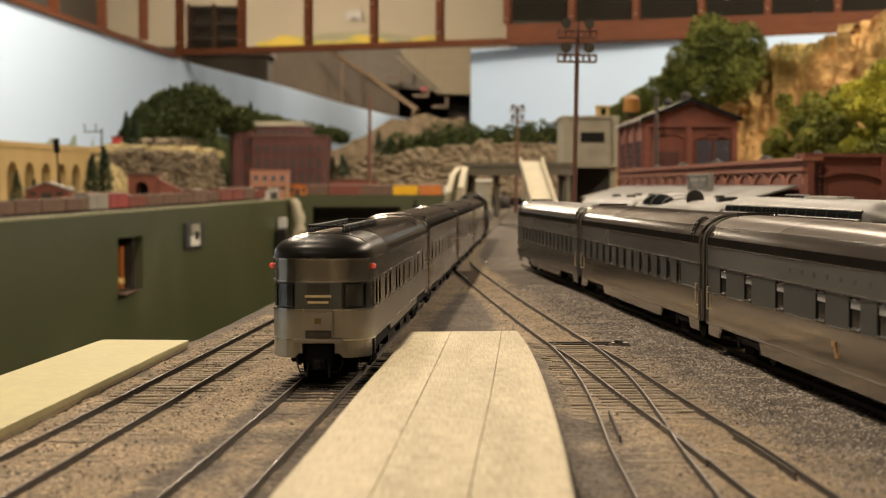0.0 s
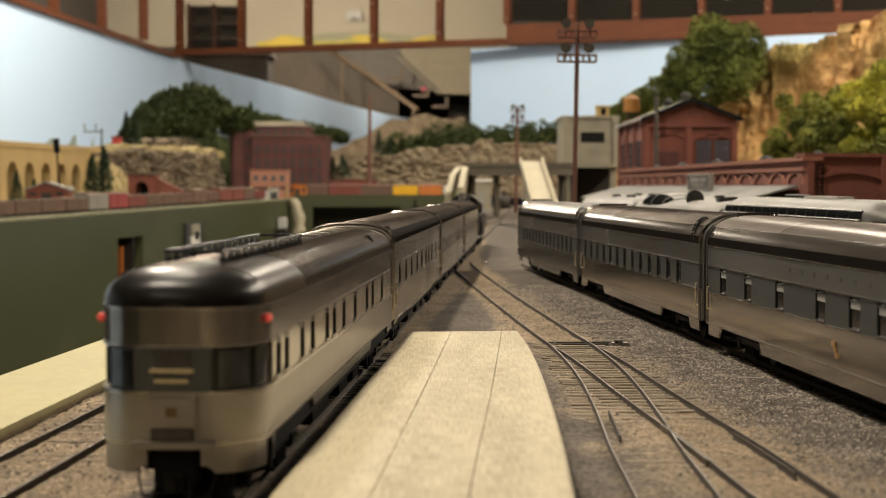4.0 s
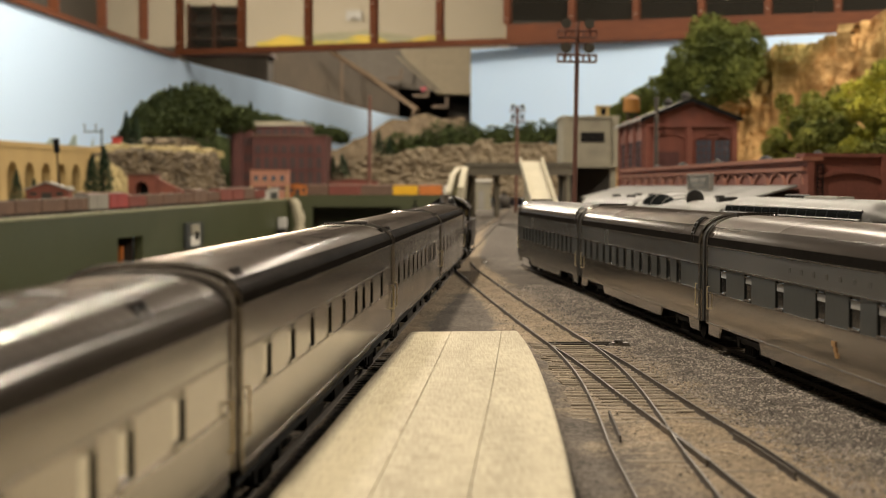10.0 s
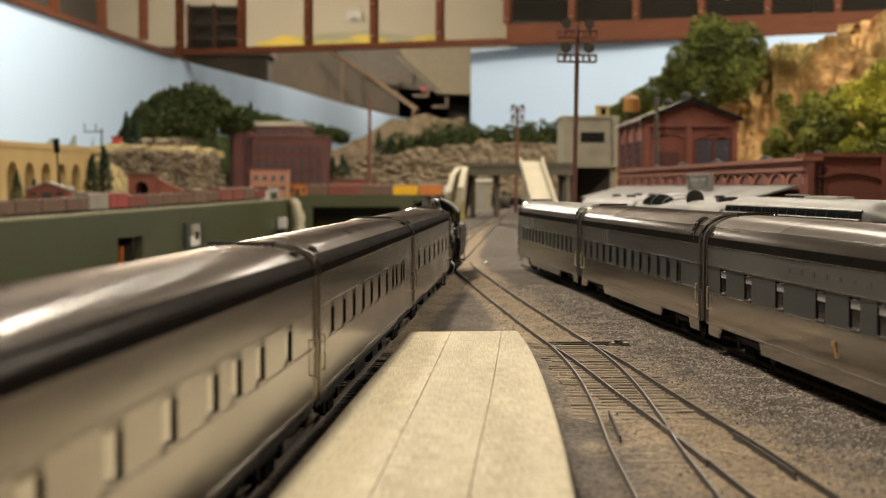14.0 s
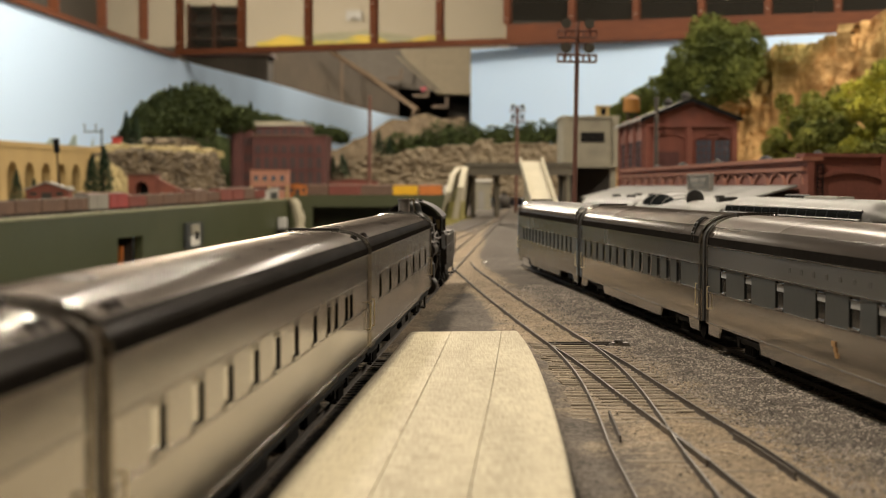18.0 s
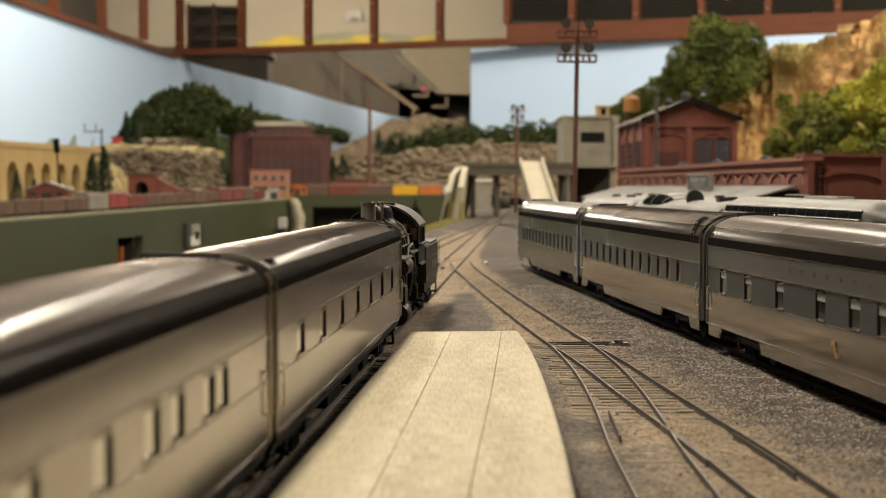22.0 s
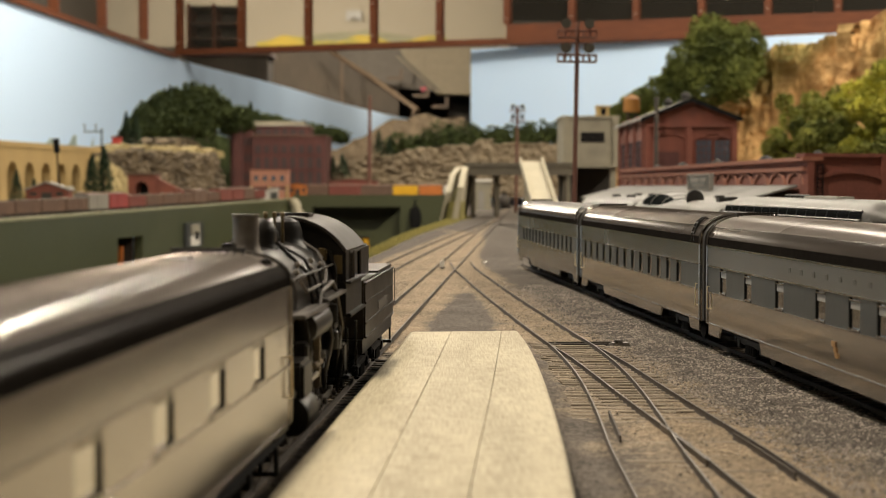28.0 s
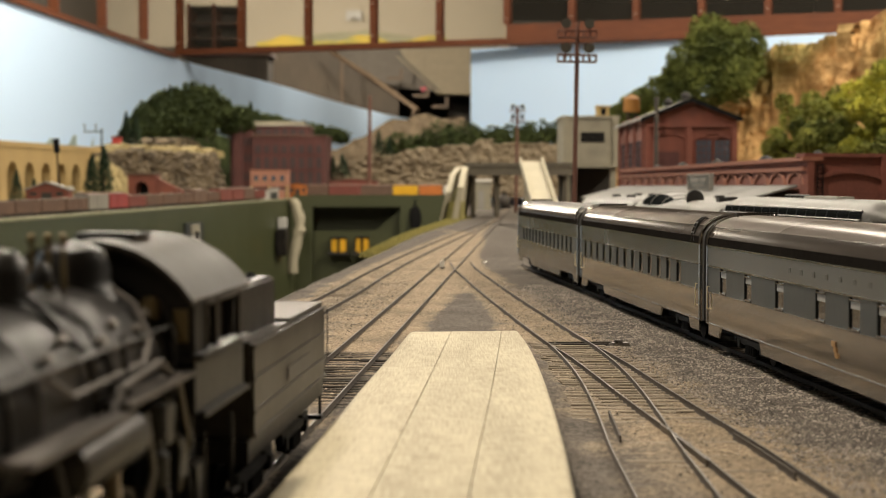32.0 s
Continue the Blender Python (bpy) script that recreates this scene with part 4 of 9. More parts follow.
# the train that moves
COACH = (0.0106, 0.0120, 0.0238, 0.0323, 0.0402, 0.0474)
OBSL = 0.276
TRAIN = []
TRAIN.append(make_car("silver round-end observation car with roof antenna and red marker lamps", [(y, 0.0078) for y in (-0.1156, -0.105, -0.0828, -0.0664, -0.0408, -0.0268, -0.0063, 0.0204, 0.0523, 0.0696, 0.0992)], style="observation", group="moving steam train", antenna=True, L=OBSL, body=SATIN, letterboard=LETTERM, roofm=OBSROOF, ribs=True, HW=0.0160, levels=(0.0104, 0.0133, 0.0229, 0.0314, 0.0384, 0.0462)))
TRAIN.append(make_car("silver streamlined coach coupled behind the observation car", [(y * 1.05, 0.0092) for y in (-0.112, -0.083, -0.055, -0.025, 0.003, 0.031, 0.050, 0.072, 0.103)], group="moving steam train", ribs=True, HW=0.0160, levels=COACH, letterboard=LETTERM))
TRAIN.append(make_car("silver streamlined sleeping car in the moving train", [(y * 1.05, 0.0088) for y in (-0.115, -0.091, -0.0686, -0.0451, -0.0218, 0.0015, 0.0286, 0.0516, 0.0657, 0.0864, 0.097)], group="moving steam train", ribs=True, HW=0.0160, levels=COACH, letterboard=LETTERM))
TRAIN.append(make_car("silver streamlined lounge car coupled to the steam locomotive", [(y * 1.05, 0.0118) for y in (-0.107, -0.072, -0.037, -0.001, 0.034, 0.069, 0.105)], group="moving steam train", ribs=True, HW=0.0160, levels=COACH, letterboard=LETTERM))


# ---- steam locomotive: front at y = 0, facing the cars ----
DRIVERS, RODS = [], []
BRONZE = mat("worn_bronze", (0.30, 0.24, 0.16), (0.18, 0.14, 0.095), 0.45, 0.7, scale=500, big=60)
STACKM = mat("heat_dulled_steel", (0.20, 0.175, 0.15), (0.13, 0.113, 0.097), 0.5, 0.3, scale=500, big=60, spec=0.2)
PIPEM = mat("worn_grey_pipe", (0.20, 0.178, 0.15), (0.11, 0.097, 0.082), 0.4, 0.4, scale=500, big=60, spec=0.3)
DULLBRASS = mat("dull_brass", (0.16, 0.115, 0.05), (0.09, 0.066, 0.03), 0.5, 0.6, scale=500, big=60)
DRV_Y = (0.0475, 0.0665, 0.0855, 0.1045)
DRV_R = 0.0092


def make_loco():
    lo = thing("steam_locomotive", "black weathered steam locomotive with grey stack and two domes", "locomotive", group="moving steam train")
    # boiler and smokebox
    bm = bmesh.new()
    lathe(bm, ((0.004, 0.0170), (0.0100, 0.0178), (0.0112, 0.0195), (0.0116, 0.0205), (0.0116, 0.0405), (0.0118, 0.0408), (0.0118, 0.0416), (0.0117, 0.0418), (0.0120, 0.070), (0.01215, 0.0703), (0.01215, 0.0709), (0.0121, 0.0711), (0.0125, 0.108)), (0, 0, 0.0345), 32, "Y")
    part("boiler", bm, BLACK, lo, smooth=True)
    bm = bmesh.new()
    lathe(bm, ((0.002, 0.0135), (0.0045, 0.0142), (0.0085, 0.0168), (0.0092, 0.0176), (0.0092, 0.0190)), (0, 0, 0.0345), 24, "Y")
    part("smokebox_door", bm, GREYMETAL, lo, smooth=True)
    for y in (0.0300,):
        bm = bmesh.new()
        lathe(bm, ((0.0119, y - 0.0004), (0.01225, y - 0.0003), (0.01225, y + 0.0003), (0.0119, y + 0.0004)), (0, 0, 0.0345), 32, "Y")
        part("boiler_band", bm, BLACK, lo, smooth=True)
    # stack
    bm = bmesh.new()
    lathe(bm, ((0.0046, 0.0445), (0.0034, 0.0466), (0.0030, 0.0480), (0.0030, 0.0538), (0.0033, 0.0540), (0.0033, 0.0546), (0.0026, 0.0546), (0.0026, 0.048)), (0, 0.0400, 0), 24)
    part("smokestack", bm, STACKM, lo, "grey-brown weathered smokestack", True)
    for y, r, zt in ((0.0610, 0.0037, 0.0532), (0.0915, 0.0056, 0.0530)):
        bm = bmesh.new()
        lathe(bm, ((r * 1.6, 0.0430), (r * 1.12, 0.0462), (r, 0.0475), (r * 0.98, zt - 0.0035), (r * 0.82, zt - 0.0013), (r * 0.45, zt - 0.0003), (0.0003, zt)), (0, y, 0), 24)
        part("dome", bm, BLACK, lo, smooth=True)
    for x, y in ((-0.0016, 0.0800), (0.0000, 0.0805), (0.0014, 0.0810)):
        bm = bmesh.new()
        lathe(bm, ((0.0006, 0.0455), (0.0003, 0.0528), (0.0006, 0.0531), (0.0006, 0.0542), (0.0002, 0.0545)), (x * 1.4, y, 0), 10)
        part("whistle", bm, DULLBRASS, lo, "brass whistle", True)
    bm = bmesh.new()
    lathe(bm, ((0.0016, 0.0478), (0.0015, 0.0490), (0.0009, 0.0502), (0.0003, 0.0508)), (0, 0.0775, 0), 14)
    part("bell", bm, BLACK, lo, "sooty dark bell", True)
    bm = bmesh.new()
    bevbox(bm, -0.0015, 0.0015, 0.0185, 0.0215, 0.0462, 0.0488, 0.0005)
    part("headlamp", bm, BLACK, lo)
    # cab
    bm = bmesh.new()
    hw = 0.0160
    y0, y1 = 0.1005, 0.1385
    for s in (-1, 1):
        x0, x1 = sorted((s * (hw - 0.0007), s * hw))
        bm = bmesh.new()
        box(bm, x0, x1, y0, y1, 0.0265, 0.0355)
        box(bm, x0, x1, y0, y0 + 0.0075, 0.0355, 0.0430)
        box(bm, x0, x1, y0 + 0.0145, y0 + 0.0165, 0.0355, 0.0430)
        box(bm, x0, x1, y1 - 0.0045, y1, 0.0355, 0.0430)
        box(bm, x0, x1, y0, y1, 0.0424, 0.0440)
        part("cab_wall", bm, BLACK, lo)
    bm = bmesh.new()

    def arch(y, w, ze, zt, n=14):
        """Shallow round arch from eave to eave."""
        rise = zt - ze
        r = (w * w + rise * rise) / (2 * rise)
        a = math.asin(w / r)
        return [(r * math.sin(a - 2 * a * i / n), y, zt - r + r * math.cos(a - 2 * a * i / n)) for i in range(n + 1)]

    ring = arch(y0, hw - 0.0005, 0.0432, 0.0520)
    v = [bm.verts.new(p) for p in [(-hw + 0.0005, y0, 0.0215), (hw - 0.0005, y0, 0.0215)] + ring]
    bm.faces.new(v)
    r = bmesh.ops.extrude_face_region(bm, geom=bm.faces[:])
    bmesh.ops.translate(bm, vec=(0, 0.0007, 0), verts=[e for e in r["geom"] if isinstance(e, bmesh.types.BMVert)])
    part("cab_front", bm, BLACK, lo)
    bm = bmesh.new()
    rings = []
    for y, k in ((y0 - 0.0035, 1.0), (y1 + 0.0035, 1.0)):
        o = arch(y, hw + 0.0006, 0.0440, 0.0530)
        i = arch(y, hw + 0.0001, 0.0434, 0.0522)
        rings.append(o + i[::-1])
    loft(bm, rings)
    part("cab_roof", bm, mat("cab_roof_grey", (0.045, 0.038, 0.032), (0.026, 0.022, 0.019), 0.55, 0.0, spec=0.15, scale=500, big=70), lo, smooth=True)
    bm = bmesh.new()
    bevbox(bm, -0.005, 0.005, y0 + 0.008, y0 + 0.018, 0.0525, 0.0537, 0.0004)
    part("roof_hatch", bm, BLACK, lo)
    for s in (-1, 1):
        for a, b in ((y0 + 0.0075, y0 + 0.0145), (y0 + 0.0165, y1 - 0.0045)):
            bm = bmesh.new()
            wire(bm, ((s * (hw + 0.0002), a, 0.0355), (s * (hw + 0.0002), a, 0.0430), (s * (hw + 0.0002), b, 0.0430), (s * (hw + 0.0002), b, 0.0355), (s * (hw + 0.0002), a, 0.0355)), 0.0003, 5)
            part("window_frame", bm, GREYMETAL, lo)
        bm = bmesh.new()
        bevbox(bm, s * hw - 0.0016, s * hw + 0.0016, y0 - 0.001, y1, 0.0348, 0.0356, 0.0003)
        part("arm_rest", bm, BLACK, lo)
        # forward cab window on the front wall
        bm = bmesh.new()
        box(bm, min(s * 0.0128, s * 0.0150), max(s * 0.0128, s * 0.0150), y0 - 0.0005, y0 + 0.0001, 0.0375, 0.0425)
        part("front_window", bm, DULLBRASS, lo)
        # running board in two heights
        bm = bmesh.new()
        x0, x1 = sorted((s * 0.0108, s * 0.0162))
        bevbox(bm, x0, x1, 0.0250, 0.0640, 0.0314, 0.0324, 0.0003)
        bevbox(bm, x0, x1, 0.0640, 0.1015, 0.0324, 0.0334, 0.0003)
        bevbox(bm, x0, x1, 0.0632, 0.0648, 0.0314, 0.0334, 0.0003)
        part("running_board", bm, GREYMETAL, lo, "worn grey running board")
        # air tank and pump under and above the board
        bm = bmesh.new()
        lathe(bm, ((0.002, 0.0445), (0.0036, 0.0455), (0.0038, 0.0470), (0.0038, 0.0730), (0.0036, 0.0745), (0.002, 0.0755)), (s * 0.0122, 0, 0.0276), 16, "Y")
        part("air_tank", bm, BLACK, lo, smooth=True)
        bm = bmesh.new()
        lathe(bm, ((0.0022, 0.0190), (0.0024, 0.0195), (0.0024, 0.0235), (0.0015, 0.0240), (0.0015, 0.0255), (0.0022, 0.026), (0.0022, 0.0305), (0.001, 0.031)), (s * 0.0138, 0.0830, 0), 14)
        part("air_pump", bm, BLACK, lo, smooth=True)
        # cylinders with valve chest
        bm = bmesh.new()
        lathe(bm, ((0.002, 0.0175), (0.0042, 0.0180), (0.0046, 0.0190), (0.0046, 0.0325), (0.0042, 0.0335), (0.0015, 0.034)), (s * 0.0135, 0, 0.0108), 20, "Y")
        bevbox(bm, min(s * 0.0098, s * 0.0165), max(s * 0.0098, s * 0.0165), 0.0185, 0.0330, 0.0140, 0.0225, 0.0008)
        part("cylinder", bm, BLACK, lo, smooth=True)
        # handrail with posts, and pipes along the boiler
        bm = bmesh.new()
        pts = [(s * 0.0128, y, 0.0402) for y in (0.0200, 0.0420, 0.0640, 0.0860, 0.1080)]
        wire(bm, pts, 0.0003, 6)
        for p in pts:
            tube(bm, p, (s * 0.0112, p[1], 0.0392), 0.00035, n=5)
        part("handrail", bm, BLACK, lo)
        bm = bmesh.new()
        wire(bm, ((s * 0.0040, 0.0585, 0.0475), (s * 0.0118, 0.0585, 0.040), (s * 0.0130, 0.0590, 0.0325)), 0.0005, 6)
        part("sand_pipe", bm, BLACK, lo)
        bm = bmesh.new()
        wire(bm, ((s * 0.0140, 0.0480, 0.0300), (s * 0.0142, 0.0570, 0.0300), (s * 0.0142, 0.0650, 0.0350), (s * 0.0142, 0.0860, 0.0362), (s * 0.0145, 0.0930, 0.0330), (s * 0.0150, 0.1080, 0.0330)), 0.0006, 7)
        part("feed_pipe", bm, GREYMETAL, lo)
        bm = bmesh.new()
        wire(bm, ((s * 0.0138, 0.0700, 0.0298), (s * 0.0138, 0.0705, 0.0335), (s * 0.0124, 0.0725, 0.0410)), 0.00045, 6)
        wire(bm, ((s * 0.0138, 0.0960, 0.0298), (s * 0.0135, 0.0970, 0.0390), (s * 0.0118, 0.0975, 0.0440)), 0.00045, 6)
        part("boiler_pipe", bm, BLACK, lo)
        bm = bmesh.new()
        bevbox(bm, min(s * 0.0126, s * 0.0172), max(s * 0.0126, s * 0.0172), 0.1030, 0.1390, 0.0256, 0.0266, 0.0003)
        for y in (0.1120, 0.1340):
            bevbox(bm, min(s * 0.0136, s * 0.0158), max(s * 0.0136, s * 0.0158), y - 0.003, y + 0.003, 0.0080, 0.0090, 0.0003)
        for y in (0.1120, 0.1340):
            tube(bm, (s * 0.0148, y, 0.0090), (s * 0.0148, y, 0.0220), 0.0004, n=5)
        part("cab_step", bm, BLACK, lo)
        bm = bmesh.new()
        box(bm, min(s * 0.0070, s * 0.0078), max(s * 0.0070, s * 0.0078), 0.0120, 0.1370, 0.0120, 0.0180)
        part("frame_bar", bm, BLACKDULL, lo)
        for k, (ya, za, yb2, zb) in enumerate(((0.0385, 0.0300, 0.0400, 0.0170), (0.0790, 0.0300, 0.0770, 0.0140), (0.0900, 0.0318, 0.0960, 0.0120), (0.0985, 0.0318, 0.1000, 0.0150), (0.1010, 0.0232, 0.0985, 0.0060))):
            bm = bmesh.new()
            wire(bm, ((s * 0.0140, ya, za), (s * 0.0150, (ya + yb2) / 2 + 0.001, (za + zb) / 2), (s * 0.0136, yb2, zb)), 0.00045, 6)
            part("drop_pipe", bm, PIPEM if k % 2 else BLACK, lo)
        for ya, yb2, za, zb in ((0.0870, 0.0935, 0.0235, 0.0300), (0.0950, 0.1020, 0.0170, 0.0240), (0.0360, 0.0430, 0.0200, 0.0250), (0.1060, 0.1130, 0.0100, 0.0180)):
            bm = bmesh.new()
            bevbox(bm, s * 0.0130 - 0.0018, s * 0.0130 + 0.0018, ya, yb2, za, zb, 0.0005)
            part("equipment_box", bm, BLACK, lo)
        bm = bmesh.new()
        bevbox(bm, s * 0.0128 - 0.0008, s * 0.0128 + 0.0008, 0.0655, 0.0675, 0.0110, 0.0290, 0.0003)
        bevbox(bm, s * 0.0128 - 0.0008, s * 0.0128 + 0.0008, 0.0600, 0.0730, 0.0165, 0.0178, 0.0003)
        part("reverse_link", bm, BRONZE, lo, "worn bronze valve link")
        for k, y in enumerate((0.0460, 0.0545, 0.0685, 0.0770, 0.0860, 0.0945)):
            bm = bmesh.new()
            a = math.radians(38 if k % 2 else 30)
            p = Vector((s * 0.0119 * math.cos(a), y, 0.0345 + 0.0119 * math.sin(a)))
            tube(bm, p, p + Vector((s * 0.0012 * math.cos(a), 0, 0.0012 * math.sin(a))), 0.0007, n=8)
            part("washout_plug", bm, PIPEM, lo)
        bm = bmesh.new()
        wire(bm, ((s * 0.0035, 0.0915, 0.0478), (s * 0.0095, 0.0900, 0.0440), (s * 0.0122, 0.0880, 0.0395), (s * 0.0130, 0.0820, 0.0365), (s * 0.0130, 0.0480, 0.0362), (s * 0.0125, 0.0400, 0.0395)), 0.00045, 6)
        part("steam_pipe", bm, GREYMETAL, lo)
        bm = bmesh.new()
        wire(bm, ((s * 0.0030, 0.0610, 0.0475), (s * 0.0100, 0.0640, 0.0432), (s * 0.0126, 0.0650, 0.0380), (s * 0.0134, 0.0655, 0.0330)), 0.00035, 6)
        part("sand_pipe", bm, BLACK, lo)
        bm = bmesh.new()
        bevbox(bm, s * 0.0100 - 0.0012, s * 0.0100 + 0.0012, 0.0960, 0.0990, 0.0410, 0.0445, 0.0004)
        part("check_valve", bm, DULLBRASS, lo)
        # valve gear hanger
        bm = bmesh.new()
        bevbox(bm, s * 0.0118 - 0.0006, s * 0.0118 + 0.0006, 0.0570, 0.0590, 0.0085, 0.0258, 0.0003)
        bevbox(bm, s * 0.0140 - 0.0005, s * 0.0140 + 0.0005, 0.0340, 0.0580, 0.0150, 0.0162, 0.0002)
        bevbox(bm, s * 0.0140 - 0.0005, s * 0.0140 + 0.0005, 0.0340, 0.0560, 0.0098, 0.0106, 0.0002)
        part("crosshead_guide", bm, STEEL, lo)
    bm = bmesh.new()
    box(bm, -0.0105, 0.0105, 0.0870, 0.1200, 0.0180, 0.0345)
    part("firebox", bm, BLACKDULL, lo)
    bm = bmesh.new()
    bevbox(bm, -0.0150, 0.0150, 0.0010, 0.0190, 0.0150, 0.0168, 0.0004)
    box(bm, -0.0145, 0.0145, 0.0005, 0.0030, 0.0080, 0.0155)
    part("pilot_deck", bm, BLACK, lo)
    bm = bmesh.new()
    bevbox(bm, -0.0138, 0.0138, -0.0002, 0.0010, 0.0010, 0.0020, 0.0003)
    pilot = part("pilot", bm, BLACK, lo)
    for i in range(9):
        bm = bmesh.new()
        x = -0.0128 + i * 0.0032
        tube(bm, (x, 0.0030, 0.0100), (x * 1.05, 0.0004, 0.0016), 0.0006, n=5)
        part("pilot_bar", bm, BLACK, pilot)
    bm = bmesh.new()
    bevbox(bm, -0.0011, 0.0011, -0.0026, 0.0008, 0.0050, 0.0074, 0.0003)
    part("coupler", bm, GREYMETAL, lo)
    wheelset("pilot_wheel", lo, 0.0225, 0.0050)
    # drivers with spokes, tyre and counterweight
    for y in DRV_Y:
        bm = bmesh.new()
        tube(bm, (-0.0072, 0, 0), (0.0072, 0, 0), 0.0014, n=8)
        ob = part("driving_wheel", bm, BLACK, lo, smooth=True)
        ob.matrix_basis = pose(0, y, DRV_R)
        spoke = None
        for s in (-1, 1):
            bm = bmesh.new()
            lathe(bm, ((DRV_R * 0.86, s * 0.0072), (DRV_R * 0.86, s * 0.0090), (DRV_R, s * 0.0090), (DRV_R, s * 0.0074), (DRV_R * 1.06, s * 0.0074), (DRV_R * 1.06, s * 0.0070)), (0, 0, 0), 32, "X")
            part("tyre", bm, PIPEM, ob, "worn steel tyre", True)
            bm = bmesh.new()
            lathe(bm, ((0.0022, s * 0.0070), (0.0022, s * 0.0094), (0.0012, s * 0.0096)), (0, 0, 0), 14, "X")
            part("hub", bm, BLACK, ob, smooth=True)
            bm = bmesh.new()
            bevbox(bm, s * 0.0083 - 0.0007, s * 0.0083 + 0.0007, -0.0045, 0.0045, 0.0046, 0.0076, 0.0004)
            part("counterweight", bm, BLACK, ob)
            bm = bmesh.new()
            tube(bm, (s * 0.0090, 0, -0.0040), (s * 0.0128, 0, -0.0040), 0.0009, n=10)
            part("crank_pin", bm, PIPEM, ob)
            for k in range(12):
                m = pose(s * 0.0082, 0, 0, 30 * k)
                if spoke is None:
                    bm = bmesh.new()
                    tube(bm, (0, 0, 0.0018), (0, 0, DRV_R * 0.88), 0.0007, 0.0006, 6)
                    spoke = part("spoke", bm, BLACK, ob)
                    spoke.matrix_basis = m
                else:
                    share(spoke, ob, m, "spoke")
        DRIVERS.append((ob, y))
    for s in (-1, 1):
        bm = bmesh.new()
        x = s * 0.0112
        bevbox(bm, x - 0.0004, x + 0.0004, DRV_Y[0] - 0.001, DRV_Y[-1] + 0.001, -0.0008, 0.0008, 0.0002)
        for y in DRV_Y:
            lathe(bm, ((0.0015, x - 0.0006), (0.0018, x - 0.0005), (0.0018, x + 0.0005), (0.0015, x + 0.0006)), (0, y, 0), 12, "X")
        ob = part("side_rod", bm, STEEL, lo, "bright side rod")
        RODS.append(ob)
    return lo


LOCO = make_loco()


def make_tender():
    td = thing("tender", "dark grey coal tender with boxed bunker, behind the steam locomotive", "tender", group="moving steam train")
    side = mat("tender_grey", (0.055, 0.047, 0.039), (0.030, 0.0255, 0.0215), 0.4, 0.2, spec=0.1, scale=400, big=40, bump=0.08, stretch=(1, 0.3, 1))
    L, hw, z0, z1 = 0.097, 0.0162, 0.0150, 0.0328
    bm = bmesh.new()
    bevbox(bm, -hw, hw, 0.002, L, z0, z1, 0.0006)
    part("tank", bm, side, td)
    bm = bmesh.new()
    box(bm, -hw + 0.0006, hw - 0.0006, 0.0475, L - 0.0005, z1 - 0.0002, z1 + 0.0006)
    part("tank_deck", bm, GREYMETAL, td, "pale grey tank deck")
    for s in (-1, 1):
        for z in (0.0158, 0.0200, 0.0262, 0.0320):
            bm = bmesh.new()
            x = s * (hw + 0.0001)
            bevbox(bm, x - 0.0003, x + 0.0003, 0.002, L, z - 0.0003, z + 0.0003, 0.0001)
            part("rivet_strip", bm, side, td)
        bm = bmesh.new()
        x = s * (hw + 0.0002)
        box(bm, x - 0.0001, x + 0.0001, 0.040, 0.071, 0.0215, 0.0240)
        part("lettering_bar", bm, mat("pale_worn_lettering", (0.085, 0.073, 0.06), (0.06, 0.052, 0.043), 0.6, scale=900), td)
        bm = bmesh.new()
        wire(bm, ((s * (hw + 0.0001), L + 0.0002, 0.0195), (s * (hw + 0.0006), L + 0.0006, 0.0200), (s * (hw + 0.0006), L + 0.0006, 0.0315), (s * hw, L - 0.001, 0.0322)), 0.00016, 5)
        part("grab_rail", bm, BLACK, td)
        bm = bmesh.new()
        bevbox(bm, s * 0.0140 - 0.0018, s * 0.0140 + 0.0018, L - 0.003, L + 0.001, 0.0052, 0.0062, 0.0002)
        tube(bm, (s * 0.0150, L, 0.006), (s * 0.0150, L, 0.0152), 0.0004, n=5)
        part("rear_step", bm, BLACK, td)
    bm = bmesh.new()
    bevbox(bm, -0.0128, 0.0128, 0.000, 0.046, z1 - 0.002, 0.0425, 0.0006)
    part("coal_bunker", bm, BLACK, td)
    bm = bmesh.new()
    rnd = random.Random(8)
    for i in range(60):
        bevbox(bm, -0.0008, 0.0008, -0.0008, 0.0008, -0.0006, 0.0006, 0.0003, pose(rnd.uniform(-0.011, 0.011), rnd.uniform(0.003, 0.043), 0.0426, rnd.uniform(0, 90), rnd.uniform(0, 90), rnd.uniform(0, 90)) @ Matrix.Scale(rnd.uniform(0.6, 1.3), 4))
    part("coal_load", bm, BLACKDULL, td, "small lumps of coal")
    for x, y in ((0.0, 0.078), (0.0, 0.063)):
        bm = bmesh.new()
        lathe(bm, ((0.004, z1), (0.004, z1 + 0.0014), (0.003, z1 + 0.002)), (x, y, 0), 16)
        part("hatch", bm, BLACK, td)
    bm = bmesh.new()
    box(bm, -0.0155, 0.0155, 0.0, L + 0.001, 0.0110, 0.0152)
    part("underframe", bm, BLACK, td)
    truck(td, 0.024)
    truck(td, 0.074)
    bm = bmesh.new()
    bevbox(bm, -0.0011, 0.0011, L, L + 0.004, 0.0050, 0.0074, 0.0003)
    part("coupler", bm, BLACK, td)
    return td


TENDER = make_tender()


# ---- dome cars and plain cars on the far yard tracks ----
PALE = mat("pale_silver_paint", (0.125, 0.117, 0.105), (0.09, 0.084, 0.075), 0.5, 0.1, scale=300, big=25, bump=0.03)


